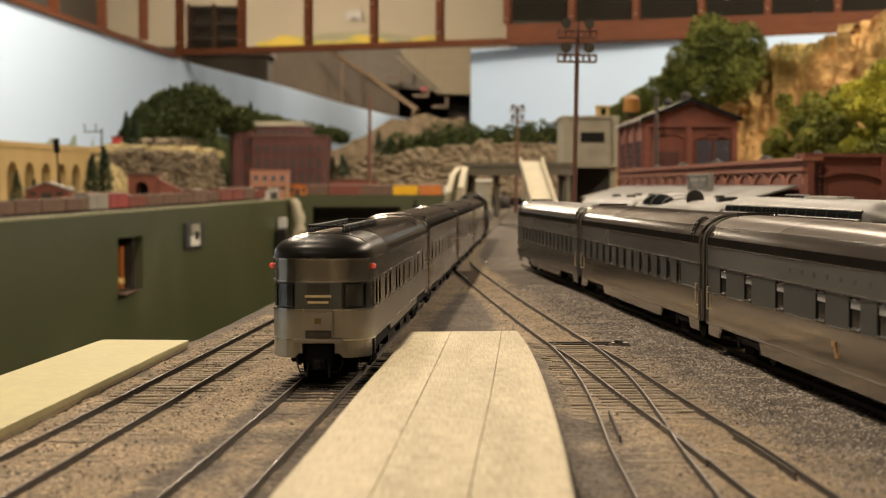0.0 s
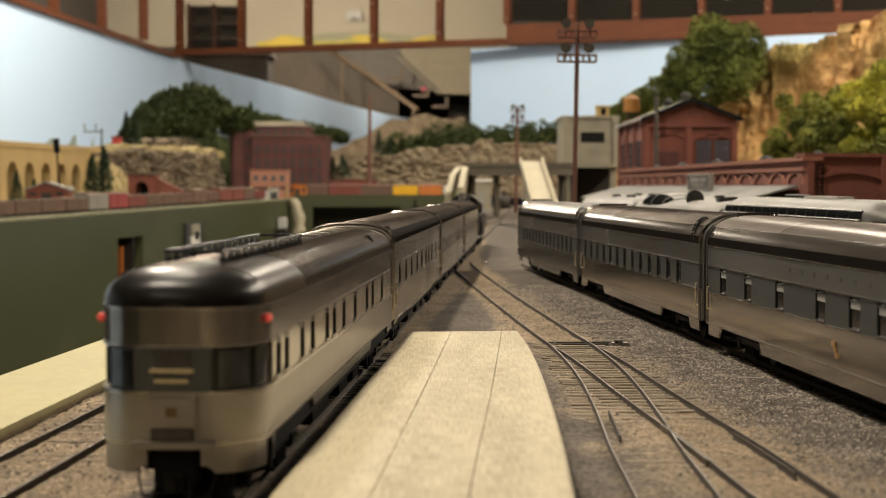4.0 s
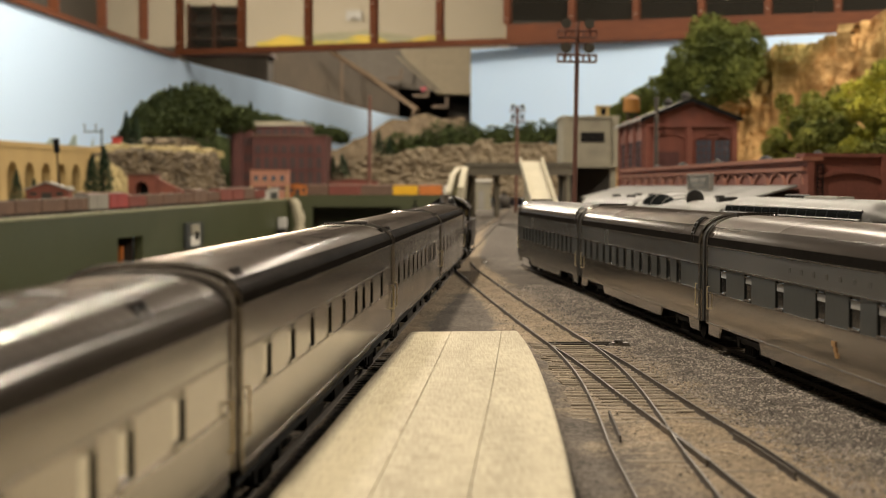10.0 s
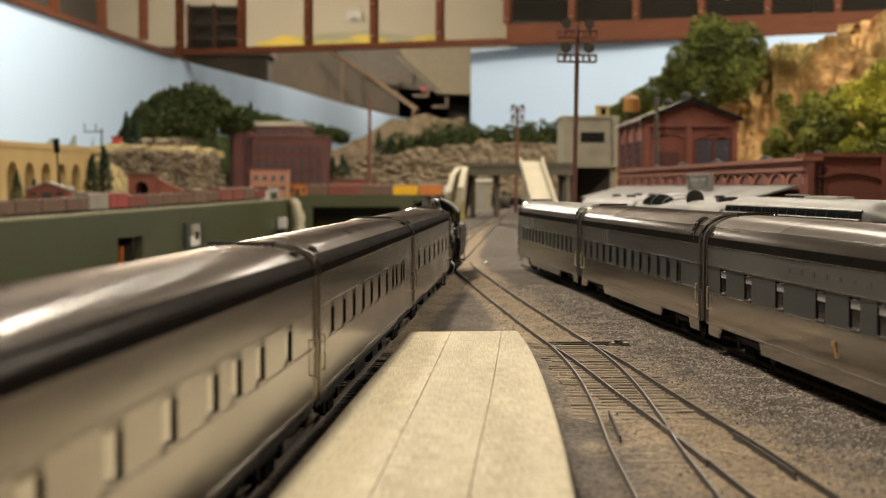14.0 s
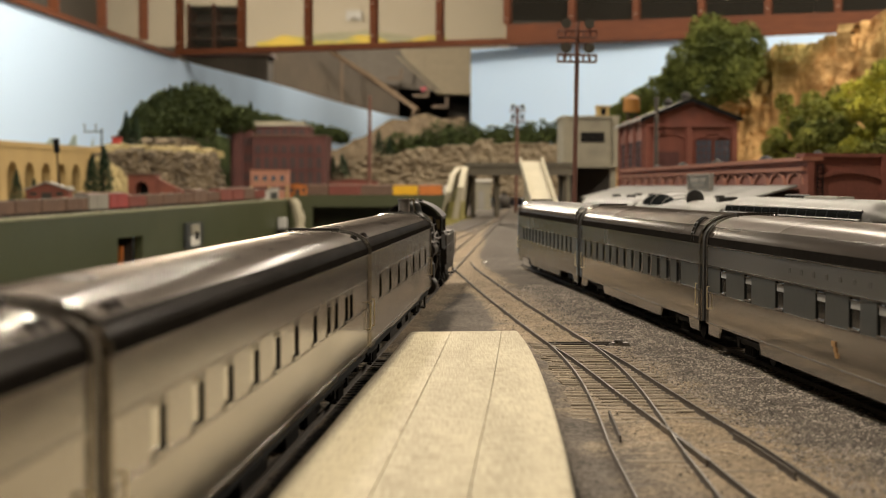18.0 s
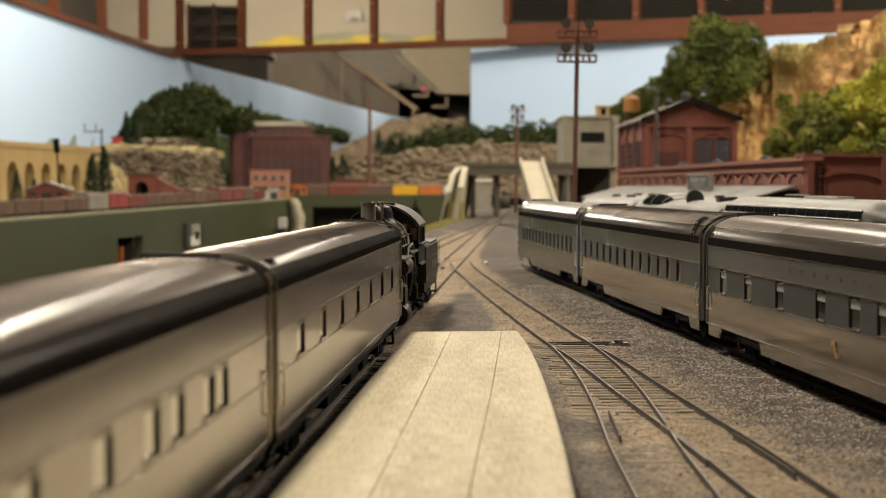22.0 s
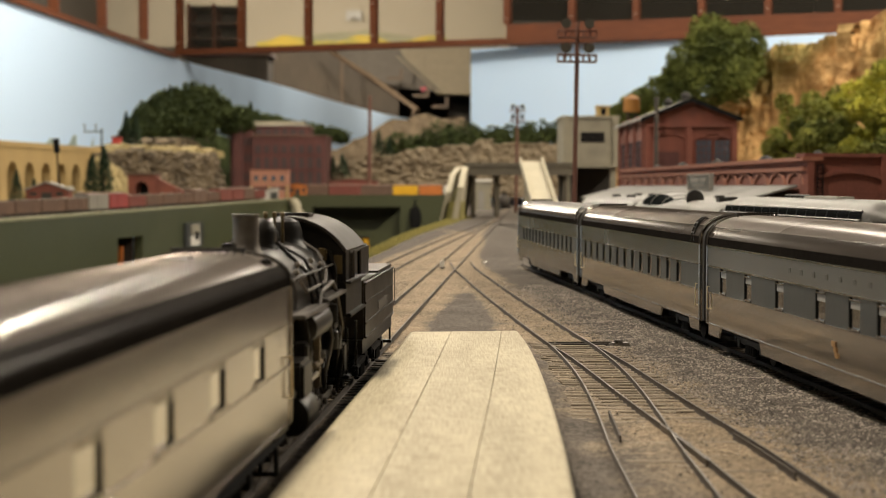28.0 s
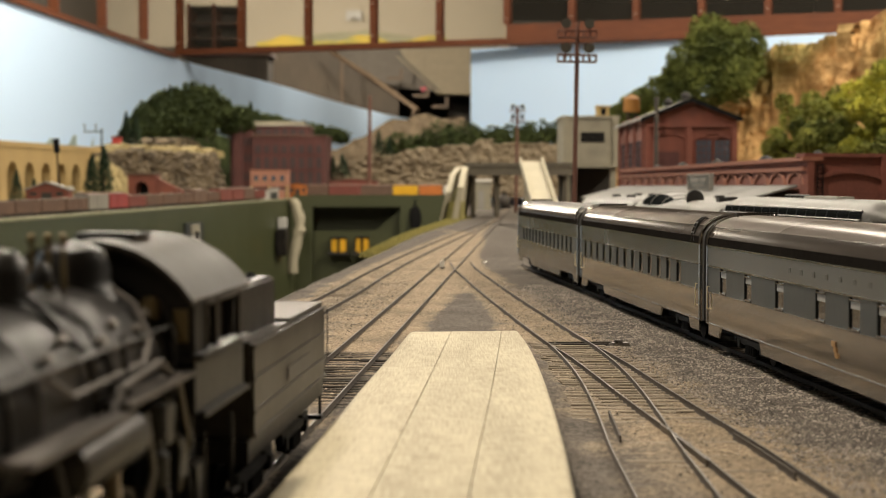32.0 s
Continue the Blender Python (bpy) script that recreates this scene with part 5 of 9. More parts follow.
def make_dome_car(label, m, dome="", L=0.290, group="standing dome cars", extras=False):
    """dome: "full" for glass along the whole roof, "short" for a bubble in the middle."""
    car = thing("dome_car" if dome else "round_roof_coach", label, "train car", m, group)
    h = L / 2
    zg, zr = (0.0452, 0.0545) if dome == "full" else (0.0405, 0.0512)
    bm = bmesh.new()
    box(bm, -HW, HW, -h, h, 0.0080, zg)
    part("body", bm, PALE, car)
    bm = bmesh.new()
    ends = ((-h, 0.35), (-h + 0.006, 0.72), (-h + 0.014, 0.95), (-h + 0.020, 1.0), (h - 0.020, 1.0), (h - 0.014, 0.95), (h - 0.006, 0.72), (h, 0.35)) if dome == "full" else ((-h, 0.75), (-h + 0.004, 0.9), (-h + 0.012, 1.0), (h - 0.012, 1.0), (h - 0.004, 0.9), (h, 0.75))
    rings = []
    for y, k in ends:
        rings.append(roof_ring(y, HW * min(1, k + 0.25), zg, zg + (zr - zg) * k))
    loft(bm, rings, closed=False)
    part("roof", bm, PALE, car, smooth=True)
    if dome == "full":
        ring = roof_ring(0, HW + 0.0004, zg, zr)
        for s in (-1, 1):
            n = 15
            a0, a1 = -h + 0.016, h - 0.016
            for i in range(n):
                bm = bmesh.new()
                ya, yb = a0 + (a1 - a0) * i / n + 0.0004, a0 + (a1 - a0) * (i + 1) / n - 0.0004
                loft(bm, [[(s * (ring[j][0] + 0.0002), y, ring[j][2]) for j in (0, 1, 2)] for y in (ya, yb)], caps=False, closed=False)
                part("dome_window", bm, DOMEBLACK, car)
            for j in (0, 2):
                bm = bmesh.new()
                tube(bm, (s * (ring[j][0] + 0.0002), a0, ring[j][2]), (s * (ring[j][0] + 0.0002), a1, ring[j][2]), 0.0005, n=5)
                part("dome_rim", bm, PALE, car)
    if dome == "short":
        y0, y1 = 0.015, 0.140
        secs = []
        for i in range(13):
            u = i / 12
            k = max(0.05, 1 - abs(2 * u - 1) ** 3) ** 0.6
            secs.append(roof_ring(y0 + (y1 - y0) * u, (HW - 0.0015) * (0.75 + 0.25 * k), zr - 0.006, zr - 0.006 + 0.0105 * k, 12))
        bm = bmesh.new()
        loft(bm, secs, closed=False)
        part("dome_glass", bm, DOMEBLACK, car, "black bubble dome", True)
        for i in (2, 6, 10):
            bm = bmesh.new()
            wire(bm, [(x * 1.01, y, z + 0.0002) for x, y, z in secs[i]], 0.00055, 5)
            part("dome_rib", bm, PALE, car)
        bm = bmesh.new()
        loft(bm, [[(x, y, z + 0.0004) for x, y, z in r[4:9]] for r in secs[1:-1]], closed=False, caps=False)
        part("dome_top", bm, PALE, car, smooth=True)
        bm = bmesh.new()
        lathe(bm, ((0.0060, -0.001), (0.0066, 0.0), (0.0060, 0.001)), (-0.006, -0.037, zr + 0.001), 18, "Y")
        part("round_fan", bm, VENTDARK, car, smooth=True)
        for q in (-0.006, 0.0, 0.005):
            solid("roof_box", q - 0.0022, q + 0.0022, -0.115 + q, -0.105 + q, zr - 0.001, zr + 0.0026, VENTDARK, parent=car, bev=0.0005)
    for i in range(12):
        for s in (-1, 1):
            bm = bmesh.new()
            y = -h + 0.028 + i * (L - 0.056) / 11
            box(bm, s * (HW + 0.0001) - 0.0002, s * (HW + 0.0001) + 0.0002, y - 0.005, y + 0.005, 0.0225, 0.0310)
            part("window_pane", bm, PANE, car)
    if extras:
        for k in range(4):
            bm = bmesh.new()
            y = 0.020 + 0.011 * k
            lathe(bm, ((0.0028, zr - 0.001), (0.0030, zr + 0.0012), (0.0012, zr + 0.0020)), (0.001, y, 0), 12)
            part("roof_fan", bm, VENTDARK, car, smooth=True)
        solid("roof_hatch", -0.0045, 0.0045, -0.055, 0.005, zr - 0.001, zr + 0.0012, WHITEROOF, "pale roof hatch", parent=car, bev=0.0004)
    elif not dome:
        for y in (-0.05, 0.03):
            solid("roof_vent", -0.0035, 0.0035, y - 0.005, y + 0.005, zr - 0.001, zr + 0.0022, VENTDARK, parent=car, bev=0.0006)
    bm = bmesh.new()
    box(bm, -HW + 0.002, HW - 0.002, -h + 0.004, h - 0.004, 0.0050, 0.0082)
    part("underframe", bm, BLACKDULL, car)
    for s in (-1, 1):
        truck(car, s * (h - 0.045))
    return car


VENTDARK = mat("dark_roof_casting", (0.045, 0.042, 0.038), (0.025, 0.023, 0.021), 0.6, 0.1, scale=500, big=60, spec=0.3)
WHITEROOF = mat("cream_roof_hatch", (0.42, 0.40, 0.34), (0.34, 0.32, 0.275), 0.6, scale=500, big=60)


def on5(y):
    return pose(t5(y), y, 0, 0, 0, HEAD5)


make_dome_car("pale silver full-length dome car with a long dark window slot", on5(0.862), "full", 0.296, extras=True)
make_dome_car("pale silver dome car with a black bubble dome", on5(1.170), "short", 0.300)
make_dome_car("pale silver round-roofed car standing in the far row", on5(1.475))
make_dome_car("pale silver coach at the near end of the far row", on5(0.556))
for i in range(4):
    y = 0.80 + 0.300 * i
    make_dome_car("pale grey round-roofed coach beside the freight house", pose(t6(y), y, 0, 0, 0, HEAD5), group="coaches beside the freight house")


# ---- materials of the room and the scenery ----
GREEN = mat("green_fascia_paint", (0.062, 0.070, 0.030), (0.052, 0.058, 0.025), 0.42, scale=90, big=5, bump=0.04, dirt=(0.09, 0.095, 0.05), dirt_at=0.7)
BRICK = mat("dark_red_brick", (0.26, 0.085, 0.055), (0.15, 0.05, 0.035), 0.8, scale=420, big=30, bump=0.25, mix2=0.4, dirt=(0.12, 0.05, 0.04), dirt_at=0.66)
BRICKL = mat("lighter_brick_trim", (0.33, 0.13, 0.078), (0.23, 0.085, 0.053), 0.8, scale=420, big=40, bump=0.2)
MAROON = mat("maroon_brick", (0.125, 0.046, 0.039), (0.068, 0.027, 0.024), 0.85, scale=300, big=20, bump=0.2)
PINKB = mat("faded_pink_brick", (0.45, 0.22, 0.15), (0.36, 0.17, 0.115), 0.85, scale=300, big=25, bump=0.15)
TANST = mat("tan_stucco", (0.45, 0.32, 0.13), (0.34, 0.235, 0.095), 0.85, scale=200, big=15, bump=0.15)
CONC = mat("grey_concrete", (0.34, 0.31, 0.23), (0.24, 0.22, 0.165), 0.85, scale=260, big=22, bump=0.2, dirt=(0.16, 0.145, 0.115), dirt_at=0.6)
CREAM = mat("cream_plaster", (0.46, 0.415, 0.30), (0.37, 0.33, 0.235), 0.75, scale=160, big=25, bump=0.15)
SLATE = mat("grey_roofing", (0.33, 0.31, 0.275), (0.23, 0.215, 0.19), 0.7, scale=300, big=25, bump=0.15, dirt=(0.17, 0.155, 0.135), dirt_at=0.6)
WINBLUE = mat("blue_grey_glass", (0.10, 0.115, 0.15), (0.06, 0.07, 0.09), 0.25, scale=300, big=40)
SKY = mat("painted_sky", (0.57, 0.745, 0.97), (0.53, 0.715, 0.95), 0.85, scale=1.2, big=0.5, mix2=0.6)
SKYFAR = mat("painted_hazy_hills", (0.30, 0.38, 0.36), (0.25, 0.32, 0.30), 0.9, scale=30, big=8)
ROCK = mat("layered_grey_rock", (0.25, 0.195, 0.125), (0.07, 0.056, 0.04), 0.95, scale=70, big=14, bump=1.0, bumpscale=110, stretch=(1, 1, 2.2), mix2=0.3, contrast=1.2)
CLIFFM = mat("ochre_cliff_rock", (0.72, 0.45, 0.185), (0.43, 0.245, 0.095), 0.95, scale=60, big=10, bump=0.8, bumpscale=90, mix2=0.5, stretch=(1, 1, 0.4), dirt=(0.30, 0.25, 0.085), dirt_at=0.55)
ROCKT = mat("tan_layered_rock", (0.215, 0.17, 0.11), (0.145, 0.115, 0.076), 0.95, scale=70, big=14, bump=0.9, bumpscale=110, stretch=(1, 1, 2.2), mix2=0.35)
STRAW = mat("straw_coloured_earth", (0.36, 0.285, 0.13), (0.20, 0.16, 0.075), 0.95, scale=160, big=12, bump=0.9, mix2=0.5)
TANHILL = mat("dry_tan_hillside", (0.20, 0.15, 0.095), (0.115, 0.086, 0.055), 0.95, scale=90, big=14, bump=0.9, bumpscale=140)
GRASSY = mat("olive_scatter", (0.34, 0.29, 0.09), (0.17, 0.16, 0.055), 0.95, scale=160, big=12, bump=0.9, mix2=0.5)
TABLE = mat("earth_scatter", (0.24, 0.18, 0.11), (0.13, 0.10, 0.065), 0.95, scale=160, big=10, bump=0.6)
LEAFD = mat("dark_green_foliage", (0.066, 0.083, 0.025), (0.017, 0.027, 0.010), 0.9, scale=45, big=11, mix2=0.5, spec=0.2)
LEAFM = mat("mid_green_foliage", (0.20, 0.225, 0.052), (0.050, 0.066, 0.020), 0.9, scale=50, big=12, mix2=0.5, spec=0.2)
LEAFO = mat("olive_green_foliage", (0.33, 0.33, 0.068), (0.09, 0.108, 0.028), 0.9, scale=50, big=12, mix2=0.5, spec=0.2)
LEAFY = mat("yellow_green_foliage", (0.64, 0.60, 0.085), (0.15, 0.170, 0.034), 0.9, scale=55, big=12, mix2=0.5, spec=0.2)
PINE = mat("conifer_needles", (0.03, 0.05, 0.022), (0.012, 0.02, 0.01), 0.9, scale=60, big=14, spec=0.2)
BARK = mat("grey_brown_bark", (0.14, 0.10, 0.07), (0.07, 0.05, 0.035), 0.9, scale=200, big=30, bump=0.5)
WOODRED = mat("stained_red_wood", (0.150, 0.048, 0.019), (0.092, 0.029, 0.012), 0.55, spec=0.2, scale=40, big=6, bump=0.08, stretch=(0.3, 3, 3))
POLEM = mat("rust_brown_pole", (0.17, 0.075, 0.05), (0.10, 0.045, 0.032), 0.6, 0.2, scale=500, big=40, bump=0.2)
WALLTAN = mat("tan_plaster_wall", (0.43, 0.38, 0.29), (0.37, 0.325, 0.245), 0.85, scale=20, big=2)
BOARDS = mat("brown_board_wall", (0.024, 0.017, 0.0115), (0.012, 0.009, 0.0065), 0.7, scale=14, big=2, stretch=(6, 1, 0.4))
HALLB = mat("hall_boards_brown", (0.10, 0.077, 0.053), (0.05, 0.039, 0.028), 0.7, scale=14, big=2, stretch=(6, 1, 0.4))
SOFFIT = mat("beige_soffit_paint", (0.26, 0.225, 0.16), (0.21, 0.18, 0.13), 0.9, scale=20, big=2)
DARKW = mat("dark_brown_wall", (0.045, 0.038, 0.03), (0.032, 0.027, 0.022), 0.7, scale=20, big=2)
CEILM = mat("beige_ceiling_tile", (0.50, 0.44, 0.34), (0.44, 0.385, 0.30), 0.9, scale=40, big=2)
FLOORM = mat("brown_carpet", (0.10, 0.07, 0.05), (0.06, 0.045, 0.035), 0.95, scale=200, big=4)
GALGLASS = glass_mat("gallery_glass", (0.12, 0.11, 0.09), 0.03, 0.08)
YELLOWP = mat("yellow_paint", (0.75, 0.42, 0.015), (0.66, 0.36, 0.01), 0.5, scale=100, big=20)
ORANGEP = mat("orange_paint", (0.55, 0.17, 0.03), (0.46, 0.14, 0.025), 0.6, scale=100, big=20)
BOXRED = mat("boxcar_red", (0.21, 0.06, 0.045), (0.14, 0.04, 0.03), 0.75, scale=200, big=25)
BOXBROWN = mat("boxcar_brown", (0.16, 0.095, 0.065), (0.10, 0.06, 0.042), 0.75, scale=200, big=25)
PLASTICW = mat("off_white_plastic", (0.45, 0.44, 0.41), (0.40, 0.39, 0.36), 0.6, scale=200, big=25)
WHITEP = mat("off_white_paint", (0.70, 0.67, 0.60), (0.62, 0.59, 0.53), 0.6, scale=200, big=25)
BRIGHTRED = mat("bright_red_paint", (0.50, 0.05, 0.04), (0.4, 0.04, 0.03), 0.5, scale=200, big=25)


def wall_along(bm, pts, thick, z0, z1):
    """An upright wall along a plan polyline; z1 a number or one for each point."""
    tops = z1 if isinstance(z1, (list, tuple)) else [z1] * len(pts)
    bots = z0 if isinstance(z0, (list, tuple)) else [z0] * len(pts)
    secs = []
    for i, (x, y) in enumerate(pts):
        a, b = Vector(pts[max(i - 1, 0)]), Vector(pts[min(i + 1, len(pts) - 1)])
        d = (b - a).normalized()
        n = Vector((-d.y, d.x)) * thick
        secs.append([(x, y, bots[i]), (x + n.x, y + n.y, bots[i]), (x + n.x, y + n.y, tops[i]), (x, y, tops[i])])
    loft(bm, secs)


# ---- the room ----
FLOOR = -1.10
solid("floor", -3.2, 4.2, -3.0, 18.0, FLOOR - 0.05, FLOOR, FLOORM, "dark brown carpet floor of the museum room", "floor", "structure")
solid("ceiling", -3.2, 4.2, -3.0, 7.4, CEIL, CEIL + 0.05, DARKW, "dark painted ceiling above the layout", "ceiling", "structure")
solid("hall_ceiling", -3.2, 4.2, 7.4, 18.0, HALLTOP, HALLTOP + 0.05, CEILM, "beige tiled ceiling of the visitors' hall", "ceiling", "structure")
solid("wall_west", -3.25, -3.2, -3.0, 18.0, FLOOR, HALLTOP, BOARDS, "brown boarded side wall of the room", "wall", "structure")
solid("wall_east", 4.2, 4.25, -3.0, 18.0, FLOOR, HALLTOP, DARKW, "dark brown side wall behind the scenery", "wall", "structure")
solid("wall_south", -3.2, 4.2, -3.05, -3.0, FLOOR, CEIL, SOFFIT, "brown plaster wall behind the viewer", "wall", "structure")
solid("wall_north", -3.2, 4.2, 18.0, 18.05, FLOOR, HALLTOP, DARKW, "dark wall at the far end of the hall", "wall", "structure")


solid("hall_lintel", -3.2, 4.2, 7.36, 7.4, CEIL + 0.052, HALLTOP, SOFFIT, "beige wall strip over the gallery opening", "wall", "structure")


def tube_fixture(x, y, sx, sy):
    top = HALLTOP if y > 7.4 else CEIL
    fx = thing("ceiling_light", "long fluorescent ceiling fixture with white housing", "ceiling light", group="fluorescent ceiling fixtures")
    solid("housing", x - sx / 2 - 0.03, x + sx / 2 + 0.03, y - sy / 2 - 0.03, y + sy / 2 + 0.03, top - 0.045, top - 0.001, WHITEP, parent=fx, bev=0.008)


for row in LAMPS:
    tube_fixture(*row[:4])

# painted sky behind the left scenery, with its curving top edge
BACK0 = [(-2.30, -0.2), (-1.98, 2.0), (-1.75, 3.5), (-1.49, 5.3), (-1.21, 7.3), (-0.95, 9.3), (-0.72, 11.4), (-0.44, 13.3), (-0.18, 14.6)]
SKYTOP = ((-0.2, 0.70), (4.5, 0.70), (5.3, 0.688), (6.3, 0.662), (7.3, 0.642), (9.3, 0.652), (14.6, 0.66))
BACK = [(curve([(b, a) for a, b in BACK0], -0.2 + 14.8 * i / 48), -0.2 + 14.8 * i / 48) for i in range(49)]
bm = bmesh.new()
wall_along(bm, BACK, 0.02, FLOOR, [curve(SKYTOP, y) for x, y in BACK])
tagged(part("backdrop_west", bm, SKY, smooth=True), "curved sky-blue painted backdrop board behind the scenery", "backdrop", kind="structure")
bm = bmesh.new()
wall_along(bm, [(x + 0.006, y) for x, y in BACK[:25]], -0.012, [curve(SKYTOP, y) for x, y in BACK[:25]], [curve(SKYTOP, y) + 0.022 for x, y in BACK[:25]])
tagged(part("trim_west", bm, WOODRED), "stained wooden sill along the backdrop's top", "trim", kind="structure")
# flat sky board to the right
SKYR = [(0.121, 6.94), (1.74, 6.13), (3.6, 5.18)]
bm = bmesh.new()
wall_along(bm, SKYR, 0.02, FLOOR, 0.66)
tagged(part("backdrop_north", bm, SKY), "flat sky-blue painted backdrop board under the gallery", "backdrop", kind="structure")
# faint painted hills low on the curved backdrop
for k, (x, y, w, h) in enumerate(((-1.44, 5.75, 0.14, 0.235), (-1.41, 6.0, 0.16, 0.255), (-1.38, 6.25, 0.16, 0.275))):
    bm = bmesh.new()
    n = 18
    top = [(i / n, 0.12 + (h - 0.12) * math.sin(math.pi * i / n) ** 0.8 + 0.012 * nz(i * 0.7, k)) for i in range(n + 1)]
    lo = [bm.verts.new((x + 0.02 + w * 0.13 * (u - 0.5) * 1.0, y - w + 2 * w * u, 0.0)) for u, z in top]
    hi = [bm.verts.new((x + 0.02 + w * 0.13 * (u - 0.5) * 1.0, y - w + 2 * w * u, z)) for u, z in top]
    for i in range(n):
        bm.faces.new((lo[i], lo[i + 1], hi[i + 1], hi[i]))
    tagged(part("painted_hill", bm, SKYFAR), "hazy green hill painted on the backdrop", "painted hill", kind="structure")


# ---- glazed visitors' gallery above the backdrop ----
def make_gallery():
    ga = thing("gallery_window_wall", "long gallery window wall with stained wooden mullions and glass panes", "window wall", kind="structure")
    A, B = Vector((-1.21, 7.3)), Vector((1.74, 6.2))
    d = (B - A).normalized()
    ang = math.degrees(math.atan2(d.y, d.x))

    def seg(name, s0, s1, z0, z1, material, depth=0.045, off=0.0):
        bm = bmesh.new()
        bevbox(bm, s0, s1, off - depth / 2, off + depth / 2, z0, z1, min(0.004, depth * 0.2))
        ob = part(name, bm, material, ga)
        ob.matrix_basis = pose(A.x, A.y, 0, 0, 0, ang)
        return ob

    # mullions met by the sight lines of the panes
    S = []
    for px in (-0.1655, -0.1265, -0.0846, -0.0433, -0.0018, 0.0407, 0.0814, 0.1218, 0.1629, 0.2046, 0.2486, 0.2950):
        k = (px * A.y - A.x) / (d.x - px * d.y)
        S.append(k)
    end = S[-1] + 0.5
    seg("sill", -0.02, S[5], 0.660, 0.688, WOODRED)
    seg("sill", S[5], end, 0.660, 0.745, WOODRED)
    for i, s in enumerate(S):
        seg("mullion", s - 0.015, s + 0.015, 0.688 if i < 5 else 0.745, 1.40, WOODRED, 0.04)
        for z in (0.72, 0.86):
            bm = bmesh.new()
            lathe(bm, ((0.004, -0.003), (0.004, 0.0), (0.002, 0.002)), (0, 0, 0), 8, "Y")
            o = part("screw", bm, STEEL, ga)
            p = A + d * s
            o.matrix_basis = Matrix.Translation((p.x, p.y, z + (0.05 if i >= 5 else 0))) @ pose(0, 0, 0, 0, 0, ang) @ pose(0, -0.021, 0, 0, 0, 180)
    for a, b in zip(S, S[1:]):
        z0 = 0.688 if b <= S[5] + 1e-6 else 0.745
        ob = seg("pane", a + 0.015, b - 0.015, z0, 1.40, GALGLASS, 0.006)
        ob.visible_shadow = False
    seg("header", -0.02, end, 1.40, CEIL, BOARDS, 0.05)
    # return along the top of the curved backdrop
    bm = bmesh.new()
    for (xa, ya), (xb, yb) in zip(BACK0[1:4], BACK0[2:5]):
        for k in range(4):
            u = k / 4
            x, y = xa + (xb - xa) * u, ya + (yb - ya) * u
            if y < 4.6:
                continue
            b2 = bmesh.new()
            bevbox(b2, x - 0.02, x + 0.02, y - 0.014, y + 0.014, 0.685, 1.40, 0.004)
            part("mullion", b2, WOODRED, ga)
    bm.free()
    bm = bmesh.new()
    wall_along(bm, [(x - 0.008, y) for x, y in BACK0[2:5]], -0.006, 0.685, 1.40)
    ob = part("pane", bm, GALGLASS, ga)
    ob.visible_shadow = False


make_gallery()

# hall behind the glass: boarded wall, cream upper wall with a painted valley, dark end with door and exit sign
solid("hall_boards", -3.2, -0.42, 15.0, 15.08, FLOOR, 1.37, HALLB, "brown boarded wall of the visitors' hall", "wall", "structure")
solid("hall_upper_wall", -3.2, 0.62, 14.95, 14.995, 1.372, HALLTOP, WALLTAN, "cream plastered upper wall of the visitors' hall", "wall", "structure")
bm = bmesh.new()
n = 40
lo = [bm.verts.new((-1.75 + 1.78 * i / n, 14.935, 1.375)) for i in range(n + 1)]
hi = [bm.verts.new((-1.75 + 1.78 * i / n, 14.935, 1.42 + 0.06 * math.sin(i * 0.21) ** 2 + 0.03 * nz(i * 0.3, 2))) for i in range(n + 1)]
for i in range(n):
    bm.faces.new((lo[i], lo[i + 1], hi[i + 1], hi[i]))
tagged(part("painted_valley", bm, mat("painted_yellow_field", (0.62, 0.45, 0.07), (0.30, 0.30, 0.09), 0.8, scale=5, big=2.5, mix2=0.5, contrast=1.5)), "yellow autumn valley painted along the hall wall", "mural", kind="structure")
bm = bmesh.new()
lo = [bm.verts.new((-1.45 + 1.3 * i / n, 14.94, 1.375)) for i in range(n + 1)]
hi = [bm.verts.new((-1.45 + 1.3 * i / n, 14.94, 1.43 + 0.09 * math.sin(math.pi * i / n) + 0.02 * nz(i * 0.25, 9))) for i in range(n + 1)]
for i in range(n):
    bm.faces.new((lo[i], lo[i + 1], hi[i + 1], hi[i]))
tagged(part("painted_ridge", bm, mat("painted_olive_ridge", (0.34, 0.33, 0.22), (0.26, 0.25, 0.17), 0.85, scale=6, big=2)), "grey-green ridge painted above the valley", "mural", kind="structure")
solid("hall_dark_wall", 0.42, 4.2, 15.0, 15.08, FLOOR, CEIL, DARKW, "dark brown wall of the visitors' hall", "wall", "structure")
# sloping soffit over the dark end of the hall
bm = bmesh.new()
loft(bm, [[(x0, 14.9, z), (x0, 15.3, z), (x0, 15.3, z + 0.02), (x0, 14.9, z + 0.02)] for x0, z in ((-0.43, 1.27), (-0.05, 0.93), (0.42, 0.92))])
tagged(part("hall_soffit", bm, SOFFIT), "beige sloping soffit over the hall's end", "soffit", kind="structure")
bm = bmesh.new()
v = [bm.verts.new(p) for p in ((-0.42, 14.9, 1.37), (-0.36, 14.9, 1.26), (-0.02, 14.9, 0.95), (0.42, 14.9, 0.94), (0.42, 14.9, 1.37))]
f = bm.faces.new(v)
r = bmesh.ops.extrude_face_region(bm, geom=[f])
bmesh.ops.translate(bm, vec=(0, 0.04, 0), verts=[e for e in r["geom"] if isinstance(e, bmesh.types.BMVert)])
tagged(part("hall_gable", bm, SOFFIT), "beige plaster panel over the hall's dark end", "wall", kind="structure")
dr = thing("hall_door", "dark panelled door at the end of the hall", "door")
